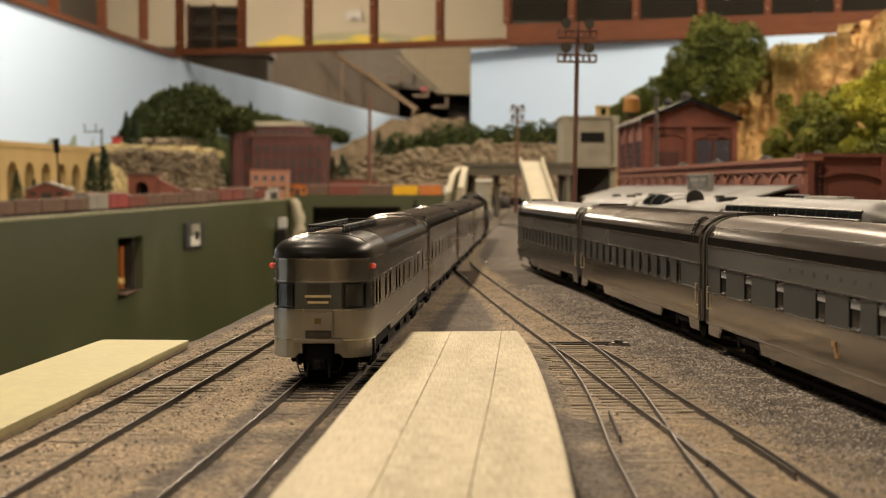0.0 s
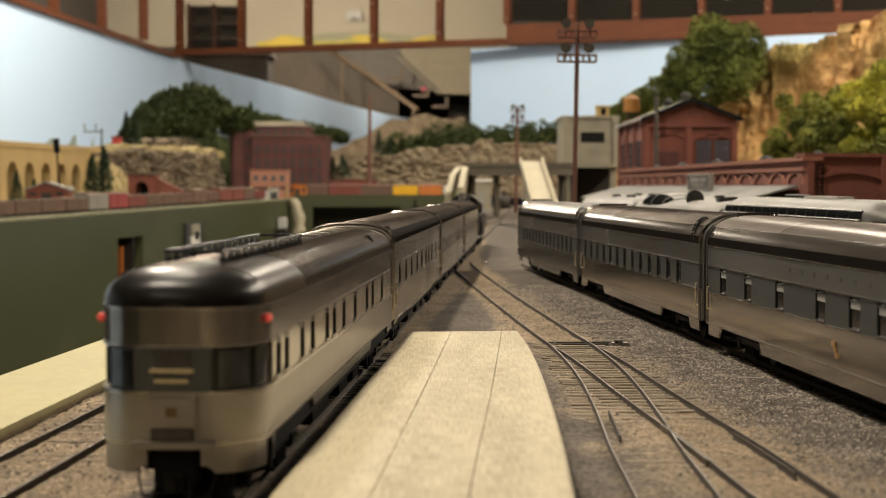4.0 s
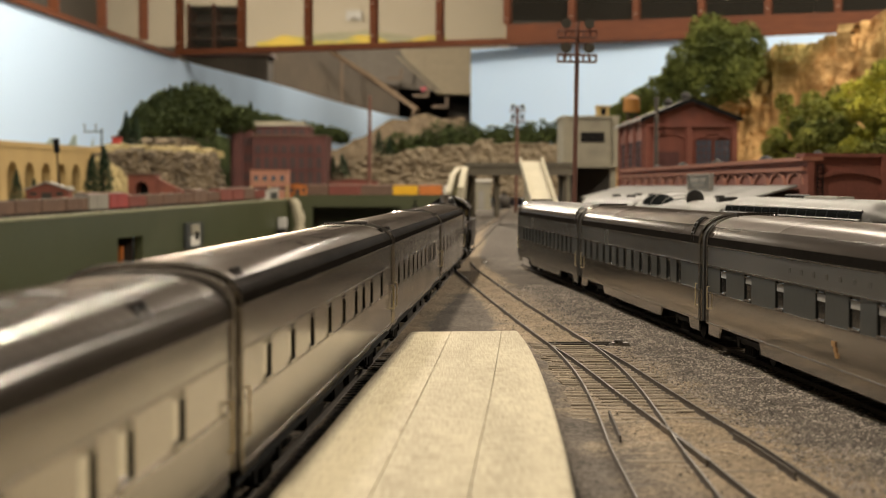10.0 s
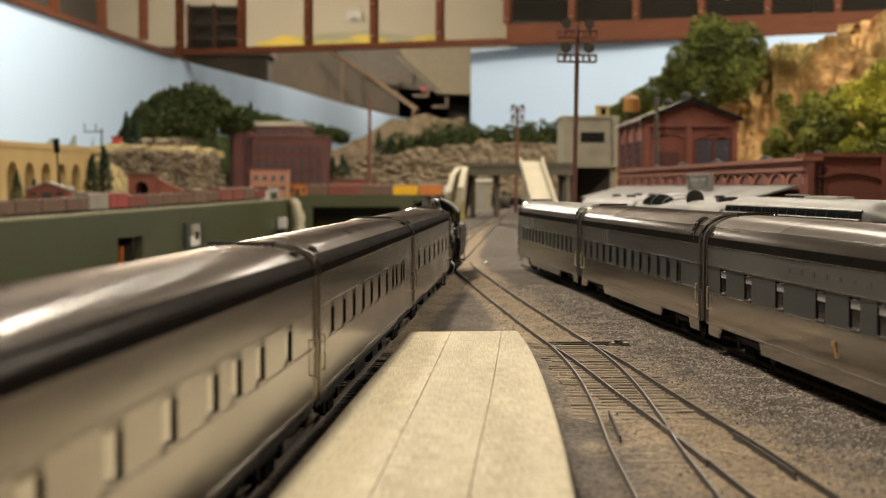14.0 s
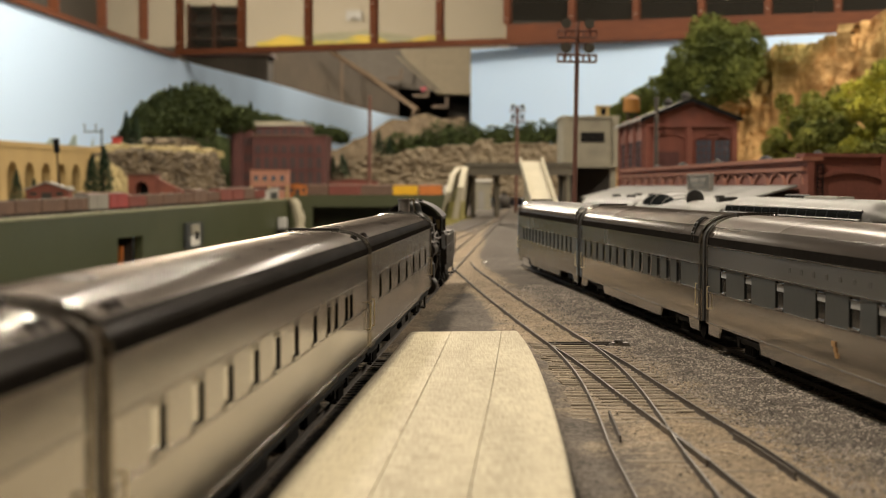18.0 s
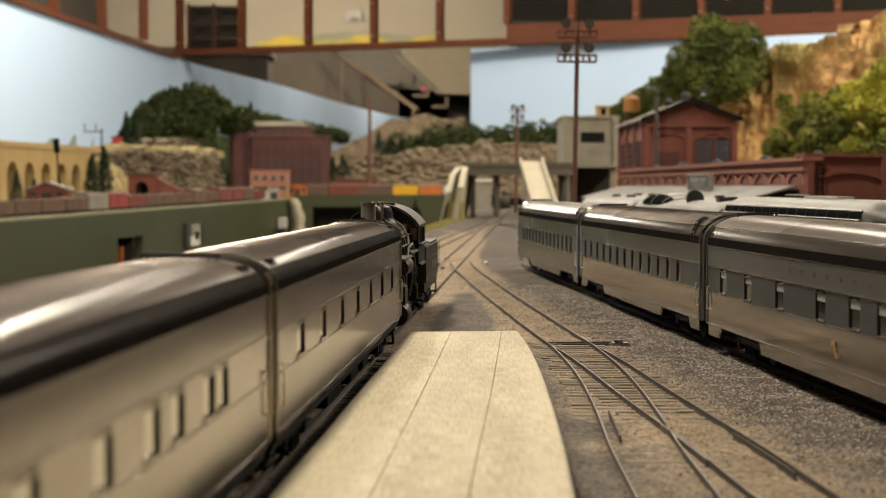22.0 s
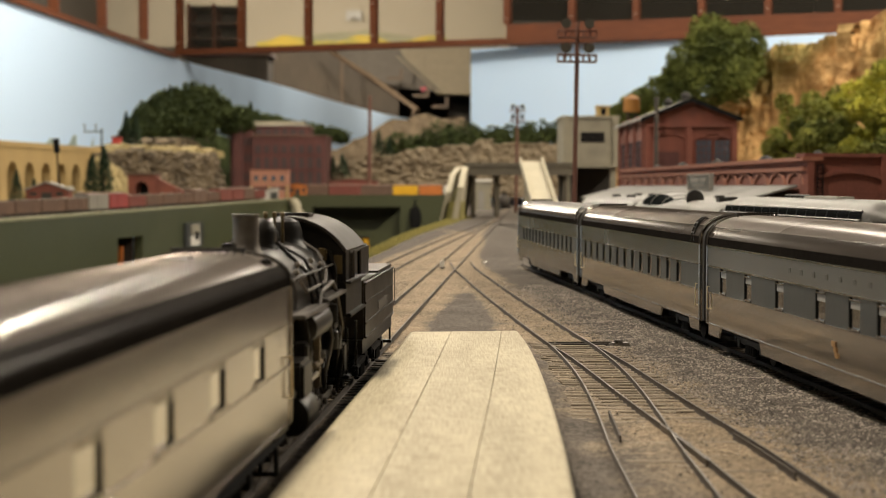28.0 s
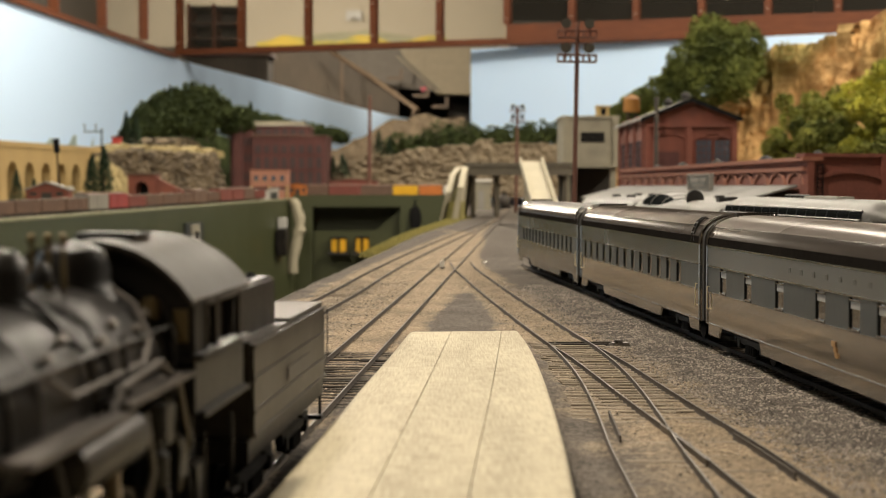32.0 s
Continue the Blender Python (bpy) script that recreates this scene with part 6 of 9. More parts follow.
solid("door_leaf", 0.10, 0.30, 15.6, 15.64, FLOOR, 0.86, DARKW, parent=dr, bev=0.004)
solid("door_frame", 0.06, 0.10, 15.58, 15.66, FLOOR, 0.90, BOARDS, parent=dr)
solid("door_frame", 0.30, 0.34, 15.58, 15.66, FLOOR, 0.90, BOARDS, parent=dr)
solid("exit_sign", -0.205, -0.16, 14.86, 14.89, 0.955, 0.99, glow_mat("red_sign_glow", (0.32, 0.03, 0.05), 0.10), "small red lit exit sign", "exit sign")
bm = bmesh.new()
v = [bm.verts.new(p) for p in ((-1.05, 14.92, 1.37), (-0.62, 14.92, 1.02), (-0.34, 14.92, 0.98), (-0.02, 14.92, 0.95), (-0.36, 14.92, 1.26), (-0.42, 14.92, 1.37))]
r = bmesh.ops.extrude_face_region(bm, geom=[bm.faces.new(v)])
bmesh.ops.translate(bm, vec=(0, 0.04, 0), verts=[e for e in r["geom"] if isinstance(e, bmesh.types.BMVert)])
tagged(part("hall_stair_wall", bm, mat("grey_brown_plaster", (0.13, 0.115, 0.098), (0.10, 0.088, 0.075), 0.85, scale=20, big=2)), "grey-brown plaster wall beside the hall stair", "wall", kind="structure")
RAILWOOD = mat("worn_tan_rail_wood", (0.12, 0.082, 0.05), (0.08, 0.053, 0.034), 0.6, scale=30, big=5)
rl = thing("handrail", "wooden handrail on posts running down the hall", "handrail")
bm = bmesh.new()
wire(bm, ((-1.02, 14.6, 1.29), (-0.62, 14.2, 1.02), (-0.22, 13.8, 0.72)), 0.022, 8)
part("rail", bm, RAILWOOD, rl)
for u in (0.12, 0.95):
    bm = bmesh.new()
    p = Vector((-1.02, 14.6, 1.29)).lerp(Vector((-0.22, 13.8, 0.72)), u)
    tube(bm, p, (p.x, p.y, FLOOR), 0.012, n=8)
    part("post", bm, RAILWOOD, rl)
for k, (x, z) in enumerate(((-0.42, 1.06), (-0.18, 0.90), (0.0, 0.80))):
    br = rl
    solid("bracket_arm", x - 0.10, x + 0.05, 14.70, 14.73, z - 0.015, z + 0.015, RAILWOOD, parent=br, bev=0.004)
    solid("bracket_upright", x + 0.02, x + 0.05, 14.70, 14.73, z + 0.015, z + 0.09, RAILWOOD, parent=br, bev=0.004)
# dark display cabinet and counter behind the corner panes
dc = thing("display_cabinet", "dark wooden display cabinet with a pale shelf inside the hall", "cabinet")
solid("back_panel", -1.46, -1.16, 9.30, 9.32, 0.84, 1.10, HALLB, parent=dc)
for x in (-1.46, -1.315, -1.17):
    solid("upright", x, x + 0.02, 9.05, 9.30, 0.84, 1.10, WOODRED, parent=dc, bev=0.003)
for z in (0.90, 0.985, 1.08):
    solid("shelf", -1.46, -1.15, 9.06, 9.30, z, z + 0.01, BOXBROWN if z < 1 else SOFFIT, parent=dc)
solid("counter", -1.50, -0.98, 9.02, 9.36, 0.80, 0.84, BOXBROWN, parent=dc, bev=0.004)
solid("base", -1.48, -1.00, 9.06, 9.34, FLOOR, 0.80, HALLB, parent=dc)
lp = thing("wall_lamp", "white two-headed emergency lamp on the hall wall", "wall lamp")
solid("case", -0.91, -0.76, 14.88, 14.935, 1.64, 1.705, PLASTICW, parent=lp, bev=0.008)
for x in (-0.885, -0.785):
    bm = bmesh.new()
    lathe(bm, ((0.012, 0.02), (0.022, 0.0), (0.022, -0.02)), (x, 14.87, 1.625), 14, "Y")
    part("lamp_head", bm, PLASTICW, lp)

# ---- green fascia of the layout across the aisle ----
FA, FB = Vector((-0.912, 1.5)), Vector((-0.47, 4.9))


def fas(y):
    return -0.756 + 0.13 * (y - 2.7)


def ftop(y):
    return 0.003 + 0.0089 * (y - 2.7)


def make_fascia():
    t = 0.02
    hole = (3.298, 3.462, -0.162, -0.0475)

    def panel(name, ya, yb, za0, za1, zb0, zb1):
        bm = bmesh.new()
        loft(bm, [[(fas(y), y, z0), (fas(y) - t, y, z0), (fas(y) - t, y, z1), (fas(y), y, z1)] for y, z0, z1 in ((ya, za0, za1), (yb, zb0, zb1))])
        return part(name, bm, GREEN)

    fs = thing("fascia_west", "dark green painted fascia board with a cut-out pocket", "fascia", kind="structure")
    y0, y1, z0, z1 = hole
    for args in ((1.4, y0, FLOOR, ftop(1.4), FLOOR, ftop(y0)), (y1, 4.9, FLOOR, ftop(y1), FLOOR, ftop(4.9)), (y0, y1, FLOOR, z0, FLOOR, z0), (y0, y1, z1, ftop(y0), z1, ftop(y1))):
        ob = panel("panel", *args)
        ob.parent = fs
    bm = bmesh.new()
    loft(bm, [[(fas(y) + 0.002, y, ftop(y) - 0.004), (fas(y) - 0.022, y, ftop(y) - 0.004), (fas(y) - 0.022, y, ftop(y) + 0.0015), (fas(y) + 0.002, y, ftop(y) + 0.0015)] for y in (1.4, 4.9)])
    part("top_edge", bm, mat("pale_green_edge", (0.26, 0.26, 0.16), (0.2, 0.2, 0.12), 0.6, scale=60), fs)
    pk = thing("throttle_pocket", "dark recessed fascia pocket holding cables and a controller", "pocket")
    bm = bmesh.new()
    xm = fas(3.38)
    for a, b, c, d2 in ((y0, y1, z0 - 0.004, z0), (y0, y1, z1, z1 + 0.004), (y0 - 0.004, y0, z0, z1), (y1, y1 + 0.004, z0, z1)):
        box(bm, xm - 0.13, xm - 0.012, a, b, c, d2)
    box(bm, xm - 0.134, xm - 0.13, y0, y1, z0, z1)
    part("box_liner", bm, DARKW, pk)
    solid("ledge", xm - 0.01, xm + 0.008, y0 - 0.004, y1 + 0.004, z0 - 0.004, z0, BOXBROWN, parent=pk, bev=0.001)
    solid("wood_block", xm - 0.12, xm - 0.03, y1 - 0.03, y1 - 0.008, z0, z1 - 0.02, ORANGEP, parent=pk)
    rnd = random.Random(3)
    for k in range(7):
        bm = bmesh.new()
        ya, yb = rnd.uniform(y0 + 0.01, y1 - 0.03), rnd.uniform(y0 + 0.01, y1 - 0.03)
        pts = [(xm - 0.06 + rnd.uniform(-0.03, 0.03), ya + (yb - ya) * i / 4 + rnd.uniform(-0.01, 0.01), z0 + 0.01 + (z1 - z0 - 0.015) * i / 4) for i in range(5)]
        wire(bm, pts, 0.003, 6)
        part("cable", bm, (BLACK, GREYMETAL, BLACK, BRIGHTRED, BLACK, WHITEP, BLACK)[k], pk)
    for k in range(4):
        solid("knob", xm - 0.035, xm - 0.02, y0 + 0.03 + k * 0.025, y0 + 0.042 + k * 0.025, z0 + 0.012, z0 + 0.026, (BRIGHTRED, YELLOWP, WHITEP, YELLOWP)[k], parent=pk, bev=0.002)
    # switch box further along
    sw = thing("switch_box", "grey wall switch box with pale plate on the green fascia", "switch box")
    y = 3.836
    m = pose(fas(y), y, -0.058, 0, 0, -math.degrees(math.atan(0.13)))
    for nm, a, b, c, d2, e, f2, mt in (("box_body", 0.0, 0.008, -0.075, 0.075, -0.030, 0.032, BANDM), ("plate", 0.008, 0.010, -0.040, 0.034, -0.025, -0.001, WHITEP), ("plate", 0.008, 0.010, -0.040, 0.034, 0.003, 0.027, CONC), ("toggle", 0.010, 0.016, -0.006, 0.006, -0.010, 0.010, BLACK)):
        ob = solid(nm, a, b, c, d2, e, f2, mt, parent=sw, bev=0.002)
        ob.matrix_basis = m
    # handset in a holder near the corner
    hs = thing("handset", "black handset with white top hanging on the fascia", "handset")
    y = 4.72
    x = fas(y)
    solid("holder", x, x + 0.03, y - 0.05, y + 0.05, -0.145, -0.066, BLACK, parent=hs, bev=0.004)
    solid("white_top", x + 0.002, x + 0.028, y - 0.02, y + 0.02, -0.065, -0.032, PLASTICW, parent=hs, bev=0.002)
    # far fascia with a dark bay
    f2 = thing("fascia_north", "dark green painted fascia board with an open dark bay", "fascia", kind="structure")
    Y = 5.0
    for x0, x1, z0, z1 in ((-0.475, -0.412, FLOOR, 0.034), (-0.412, -0.135, -0.004, 0.034), (-0.412, -0.135, FLOOR, -0.36), (-0.135, 0.06, FLOOR, 0.034)):
        solid("panel", x0, x1, Y, Y + 0.02, z0, z1, GREEN, parent=f2)
    bm = bmesh.new()
    v = [bm.verts.new(p) for p in ((-0.411, Y + 0.03, -0.080), (-0.215, Y + 0.03, -0.080), (-0.136, Y + 0.03, -0.013), (-0.136, Y + 0.03, -0.36), (-0.411, Y + 0.03, -0.36))]
    f = bm.faces.new(v)
    r = bmesh.ops.extrude_face_region(bm, geom=[f])
    bmesh.ops.translate(bm, vec=(0, 0.015, 0), verts=[q for q in r["geom"] if isinstance(q, bmesh.types.BMVert)])
    part("bay_back", bm, GREEN, f2)
    solid("bay_soffit", -0.412, -0.135, Y + 0.0202, Y + 0.15, -0.012, -0.004, GREEN, parent=f2)
    solid("bay_inner", -0.47, -0.10, Y + 0.13, Y + 0.15, FLOOR, -0.013, GREEN, parent=f2)
    solid("fascia_return", -0.478, -0.47, 4.89, 5.01, FLOOR, 0.026, GREEN, "green corner return of the fascia", "fascia", "structure")
    for k, (x0, x1, z0, z1) in enumerate(((-0.352, -0.307, -0.118, -0.104), (-0.275, -0.236, -0.118, -0.102))):
        tb = thing("storage_bin", "yellow plastic bin with a black strap on a fascia shelf", "bin", group="yellow bins")
        solid("bin_body", x0, x1, Y - 0.02, Y + 0.026, z0 - 0.03, z1, YELLOWP, parent=tb, bev=0.004)
        solid("bin_rim", x0 - 0.002, x1 + 0.002, Y - 0.022, Y + 0.028, z1, z1 + 0.004, BLACK, parent=tb, bev=0.001)
        solid("strap", (x0 + x1) / 2 - 0.004, (x0 + x1) / 2 + 0.004, Y - 0.0215, Y - 0.0198, z0 - 0.03, z1, BLACK, parent=tb)
        solid("shelf", x0 - 0.01, x1 + 0.01, Y - 0.03, Y + 0.0298, z0 - 0.036, z0 - 0.03, DARKW, parent=tb)
    bg = thing("hanging_bag", "black cloth bag hanging on the green fascia", "bag")
    bm = bmesh.new()
    prof = [(0.006, 0.0), (0.016, -0.012), (0.020, -0.035), (0.018, -0.06), (0.010, -0.074)]
    loft(bm, [[(-0.0875 + w * math.cos(a) + 0.003 * nz(i, j, 1, 0.9), Y - 0.012 + 0.010 * math.sin(a), -0.001 + z) for j, a in enumerate([2 * math.pi * q / 10 for q in range(10)])] for i, (w, z) in enumerate(prof)])
    part("pouch", bm, BLACKDULL, bg, smooth=True)
    solid("strap", -0.0895, -0.0855, Y - 0.006, Y - 0.001, -0.004, 0.02, BLACKDULL, parent=bg)
    # lumpy cream plaster edge at the corner
    bm = bmesh.new()
    secs = []
    for i in range(15):
        u = i / 14
        z = 0.024 - 0.23 * u
        cx = -0.452 + 0.012 * math.sin(u * 5) + 0.004 * nz(i * 0.6, 0)
        if i < 3:
            cx -= 0.012 * (3 - i) / 3
        w = 0.017 + 0.007 * nz(i * 0.9, 4)
        secs.append([(cx + w * math.cos(a), 4.86 + w * math.sin(a), z) for a in [2 * math.pi * q / 8 for q in range(8)]])
    loft(bm, secs)
    tagged(part("plaster_edge", bm, CREAM, smooth=True), "lumpy cream plaster edge hanging at the fascia corner", "plaster edge")


make_fascia()


def make_table(name, label, ys, x0f, x1f, zf, material, nx=40):
    verts, faces = [], []
    for y in ys:
        for i in range(nx + 1):
            x = x0f(y) + (x1f(y) - x0f(y)) * i / nx
            verts.append((x, y, zf(y) + 0.004 * nz(x, y, 0, 9)))
    w = nx + 1
    for j in range(len(ys) - 1):
        for i in range(nx):
            a = j * w + i
            faces.append((a, a + 1, a + w + 1, a + w))
    me = bpy.data.meshes.new(name)
    me.from_pydata(verts, [], faces)
    me.materials.append(material)
    tagged(new(name, me), label, "ground", kind="structure")


make_table("ground_west", "earth-covered layout surface behind the green fascia", [1.4 + 0.1 * i for i in range(36)], lambda y: curve([(b, a) for a, b in BACK], y) + 0.03, lambda y: fas(y) - 0.003, lambda y: ftop(y) - 0.004, TABLE)
make_table("ground_north", "earth-covered layout surface below the far hills", [5.0 + 0.1 * i for i in range(21)], lambda y: -1.45 + 0.13 * (y - 5), lambda y: 2.6, lambda y: 0.026, TABLE, 60)


# ---- rocks, hills ----
def ridge(name, label, path, tops, depth, material, nu=90, nv=26, rough=0.02, z0=0.0, strata=0.0, scale=14.0, lean=0.15, cat="rock", gully=0.0):
    """A weathered rock or hill: path in plan, top heights along it, falling back behind."""
    verts, faces = [], []
    L = len(path) - 1
    for i in range(nu + 1):
        u = i / nu * L
        k = min(int(u), L - 1)
        s = u - k
        s2 = s * s * (3 - 2 * s)
        x = path[k][0] + (path[k + 1][0] - path[k][0]) * s
        y = path[k][1] + (path[k + 1][1] - path[k][1]) * s
        h = tops[k] + (tops[k + 1] - tops[k]) * s2
        dx, dy = path[k + 1][0] - path[k][0], path[k + 1][1] - path[k][1]
        n = Vector((-dy, dx)).normalized()
        h *= 1 + (0.04 if cat == "hill" else 0.10) * nz(x, y, 4, scale * 0.8)
        for j in range(nv + 1):
            v = j / nv
            if v < 0.72:
                w = v / 0.72
                z = z0 + (h - z0) * w
                off = lean * (h - z0) * w
                if strata:
                    off += strata * (math.floor(w * 6 + 0.8 * nz(x, y, 0, scale * 0.5)) / 6 - w) * 0.6
            else:
                w = (v - 0.72) / 0.28
                z = h - (h - z0) * 0.35 * w * w
                off = lean * (h - z0) + depth * w
            q = Vector((x * scale, y * scale, z * scale))
            d = rough * (0.75 * noise.fractal(q * 1.2, 0.7, 2.0, 5) + (0.8 * noise.cell(Vector((x * scale * 1.6, y * scale * 1.6, z * scale * 3.2 + 0.8 * nz(x, y, 0, scale)))) + 0.4 * noise.cell(q * 4.1) - 0.3 if strata else 0.0))
            if gully:
                d += gully * (noise.fractal(Vector((x * 42, y * 42, z * 15)), 0.8, 2.1, 6) + 0.6 * noise.fractal(Vector((x * 16, y * 16, z * 30)), 0.8, 2.1, 4))
            off -= d
            px_, py_ = x + n.x * off, y + n.y * off
            verts.append((px_, py_, z + 0.3 * d * (v > 0.5)))
    w = nv + 1
    for i in range(nu):
        for j in range(nv):
            a = i * w + j
            faces.append((a, a + w, a + w + 1, a + 1))
    me = bpy.data.meshes.new(name)
    me.from_pydata(verts, [], faces)
    me.materials.append(material)
    return tagged(new(name, me), label, cat)


ridge("rock_wall", "layered grey and tan rock wall above the tunnel", [(-0.90, 4.05), (-0.80, 4.25), (-0.72, 4.5), (-0.655, 4.80)], [0.150, 0.158, 0.160, 0.16], 0.25, ROCK, 190, 60, 0.010, 0.0, 0.025, 38.0)
ridge("rocky_rise", "tan rocky rise below the wooded hill", [(-0.96, 4.75), (-0.86, 4.85), (-0.79, 4.95), (-0.715, 5.05)], [0.16, 0.222, 0.215, 0.17], 0.4, ROCK, 110, 40, 0.014, 0.0, 0.03, 22.0)
ridge("wooded_hill", "dark earth hill carrying the dense wood", [(-1.02, 5.02), (-0.97, 5.04), (-0.92, 5.06), (-0.83, 5.1), (-0.70, 5.3), (-0.66, 5.6), (-0.58, 6.1), (-0.48, 6.8)], [0.15, 0.22, 0.27, 0.30, 0.255, 0.235, 0.225, 0.21], 0.12, LEAFD, 80, 20, 0.02, 0.0, 0.0, 9.0, 0.35, "hill")
ridge("far_cliff", "tan layered cliff behind the far freight cars", [(-0.47, 5.55), (-0.25, 5.45), (-0.05, 5.35), (0.16, 5.30), (0.42, 5.35)], [0.135, 0.165, 0.195, 0.215, 0.205], 0.5, ROCKT, 200, 48, 0.0075, 0.02, 0.02, 30.0)
ridge("grassy_ledge", "straw-yellow grassy ledge along the rock wall's top", [(-0.905, 4.16), (-0.815, 4.36), (-0.735, 4.60), (-0.675, 4.90)], [0.164, 0.172, 0.174, 0.170], 0.12, STRAW, 80, 16, 0.006, 0.148, 0.0, 30.0, 0.1, "grass ledge")
ridge("ochre_bank", "ochre earth bank beside the tunnel portal", [(-0.90, 4.02), (-0.865, 4.03), (-0.838, 4.07), (-0.81, 4.2)], [0.07, 0.135, 0.145, 0.10], 0.1, STRAW, 50, 24, 0.012, 0.0, 0.0, 24.0, 0.3, "bank")
ridge("tan_hill", "dry tan hill with a bald rounded crest", [(-0.44, 5.95), (-0.32, 5.9), (-0.19, 5.88), (-0.085, 5.85), (0.0, 5.85), (0.05, 5.84), (0.10, 5.85), (0.18, 5.9)], [0.20, 0.255, 0.315, 0.333, 0.322, 0.308, 0.318, 0.22], 0.5, TANHILL, 120, 24, 0.012, 0.02, 0.0, 20.0, 0.3, "hill")
ridge("cliff_east", "tall ochre rock cliff with grassy brow above the freight house", [(0.36, 3.75), (0.46, 3.45), (0.575, 3.30), (0.66, 3.25), (0.74, 3.12), (0.84, 3.05), (0.93, 2.95), (1.25, 2.8), (1.8, 2.6)],
      [0.20, 0.235, 0.295, 0.345, 0.380, 0.425, 0.465, 0.50, 0.51], 0.5, CLIFFM, 330, 96, 0.024, -0.01, 0.0, 7.0, 0.26, "cliff", 0.011)


# ---- plants ----
def crown_mesh(seed, lobes, count, size, name="crown"):
    """Leaf clumps as small tilted leaves spread through several lobes; lobes: x, y, z, radius."""
    rnd = random.Random(seed)
    verts, faces = [], []
    tot = sum(l[3] ** 2 for l in lobes)
    for lx, ly, lz, lr in lobes:
        for _ in range(int(count * lr * lr / tot)):
            d = Vector((rnd.gauss(0, 1), rnd.gauss(0, 1), rnd.gauss(0, 1))).normalized()
            r = lr * (0.55 + 0.5 * rnd.random() ** 0.5)
            r *= 1 + 0.28 * nz(d.x * 2.2 + lx * 40, d.y * 2.2 + ly * 40, d.z * 2.2 + seed)
            p = Vector((lx, ly, lz)) + d * r
            s = size * rnd.uniform(0.6, 1.4)
            q = Euler((rnd.uniform(-1.0, 1.0), rnd.uniform(-1.0, 1.0), rnd.uniform(0, 6.28))).to_quaternion()
            if rnd.random() < 0.5:
                q = d.to_track_quat("Z", "Y") @ q
            k = len(verts)
            for a, b, c in ((-1, -0.5, 0), (0.1, -0.9, 0.25), (1, 0.1, -0.1), (0.2, 0.8, 0.3), (-0.6, 0.6, -0.1)):
                verts.append(tuple(p + q @ Vector((a * s, b * s, c * s))))
            faces += [(k, k + 1, k + 2), (k, k + 2, k + 3), (k, k + 3, k + 4)]
    me = bpy.data.meshes.new(name)
    me.from_pydata(verts, [], faces)
    return me


def tree(label, x, y, z, height, lobes, count, size, leaf, seed, name="tree", cat="tree", group=""):
    """Tapered trunk, forking limbs and a crown of many small leaves. lobes are relative to the foot, in metres."""
    tr = thing(name, label, cat, pose(x, y, z), group)
    rnd = random.Random(seed)
    bm = bmesh.new()
    cz = sum(l[2] for l in lobes) / len(lobes)
    tr_r = height * 0.028
    pts = [Vector((0, 0, -0.004)), Vector((rnd.uniform(-1, 1) * height * 0.03, 0, cz * 0.5)), Vector((rnd.uniform(-1, 1) * height * 0.04, 0, cz))]
    tube(bm, pts[0], pts[1], tr_r, tr_r * 0.75, 8)
    tube(bm, pts[1], pts[2], tr_r * 0.75, tr_r * 0.4, 8)
    part("trunk", bm, BARK, tr)
    for l in lobes[:6]:
        bm = bmesh.new()
        a = pts[1].lerp(pts[2], rnd.uniform(0.0, 0.6))
        tube(bm, a, Vector(l[:3]), tr_r * 0.45, tr_r * 0.15, 6)
        part("limb", bm, BARK, tr)
    me = crown_mesh(seed, lobes, count, size)
    me.materials.append(leaf)
    o = new("crown", me)
    o.parent = tr
    tagged(o, kind="stuff")
    return tr


def bushy(h, r, seed, n=6, flat=0.8):
    """Lobes for a round-headed tree of height h and spread r."""
    rnd = random.Random(seed)
    out = [(0, 0, h - r * 0.75, r * 0.72)]
    for i in range(n):
        a = 2 * math.pi * i / n + rnd.uniform(-0.4, 0.4)
        out.append((math.cos(a) * r * 0.62, math.sin(a) * r * 0.62 * flat, h - r * rnd.uniform(0.7, 1.35), r * rnd.uniform(0.38, 0.55)))
    return out


def clumpy(h, r, seed, n=13):
    """Many small separate clumps round a leaning head, with gaps between them."""
    rnd = random.Random(seed)
    out = []
    for i in range(n):
        a, v = rnd.uniform(0, 6.28), i / (n - 1)
        w = r * (0.35 + 0.75 * math.sin(math.pi * (0.15 + 0.75 * v)))
        out.append((math.cos(a) * w * 0.85, math.sin(a) * w * 0.7, h * (0.30 + 0.58 * v), r * rnd.uniform(0.26, 0.40)))
    return out


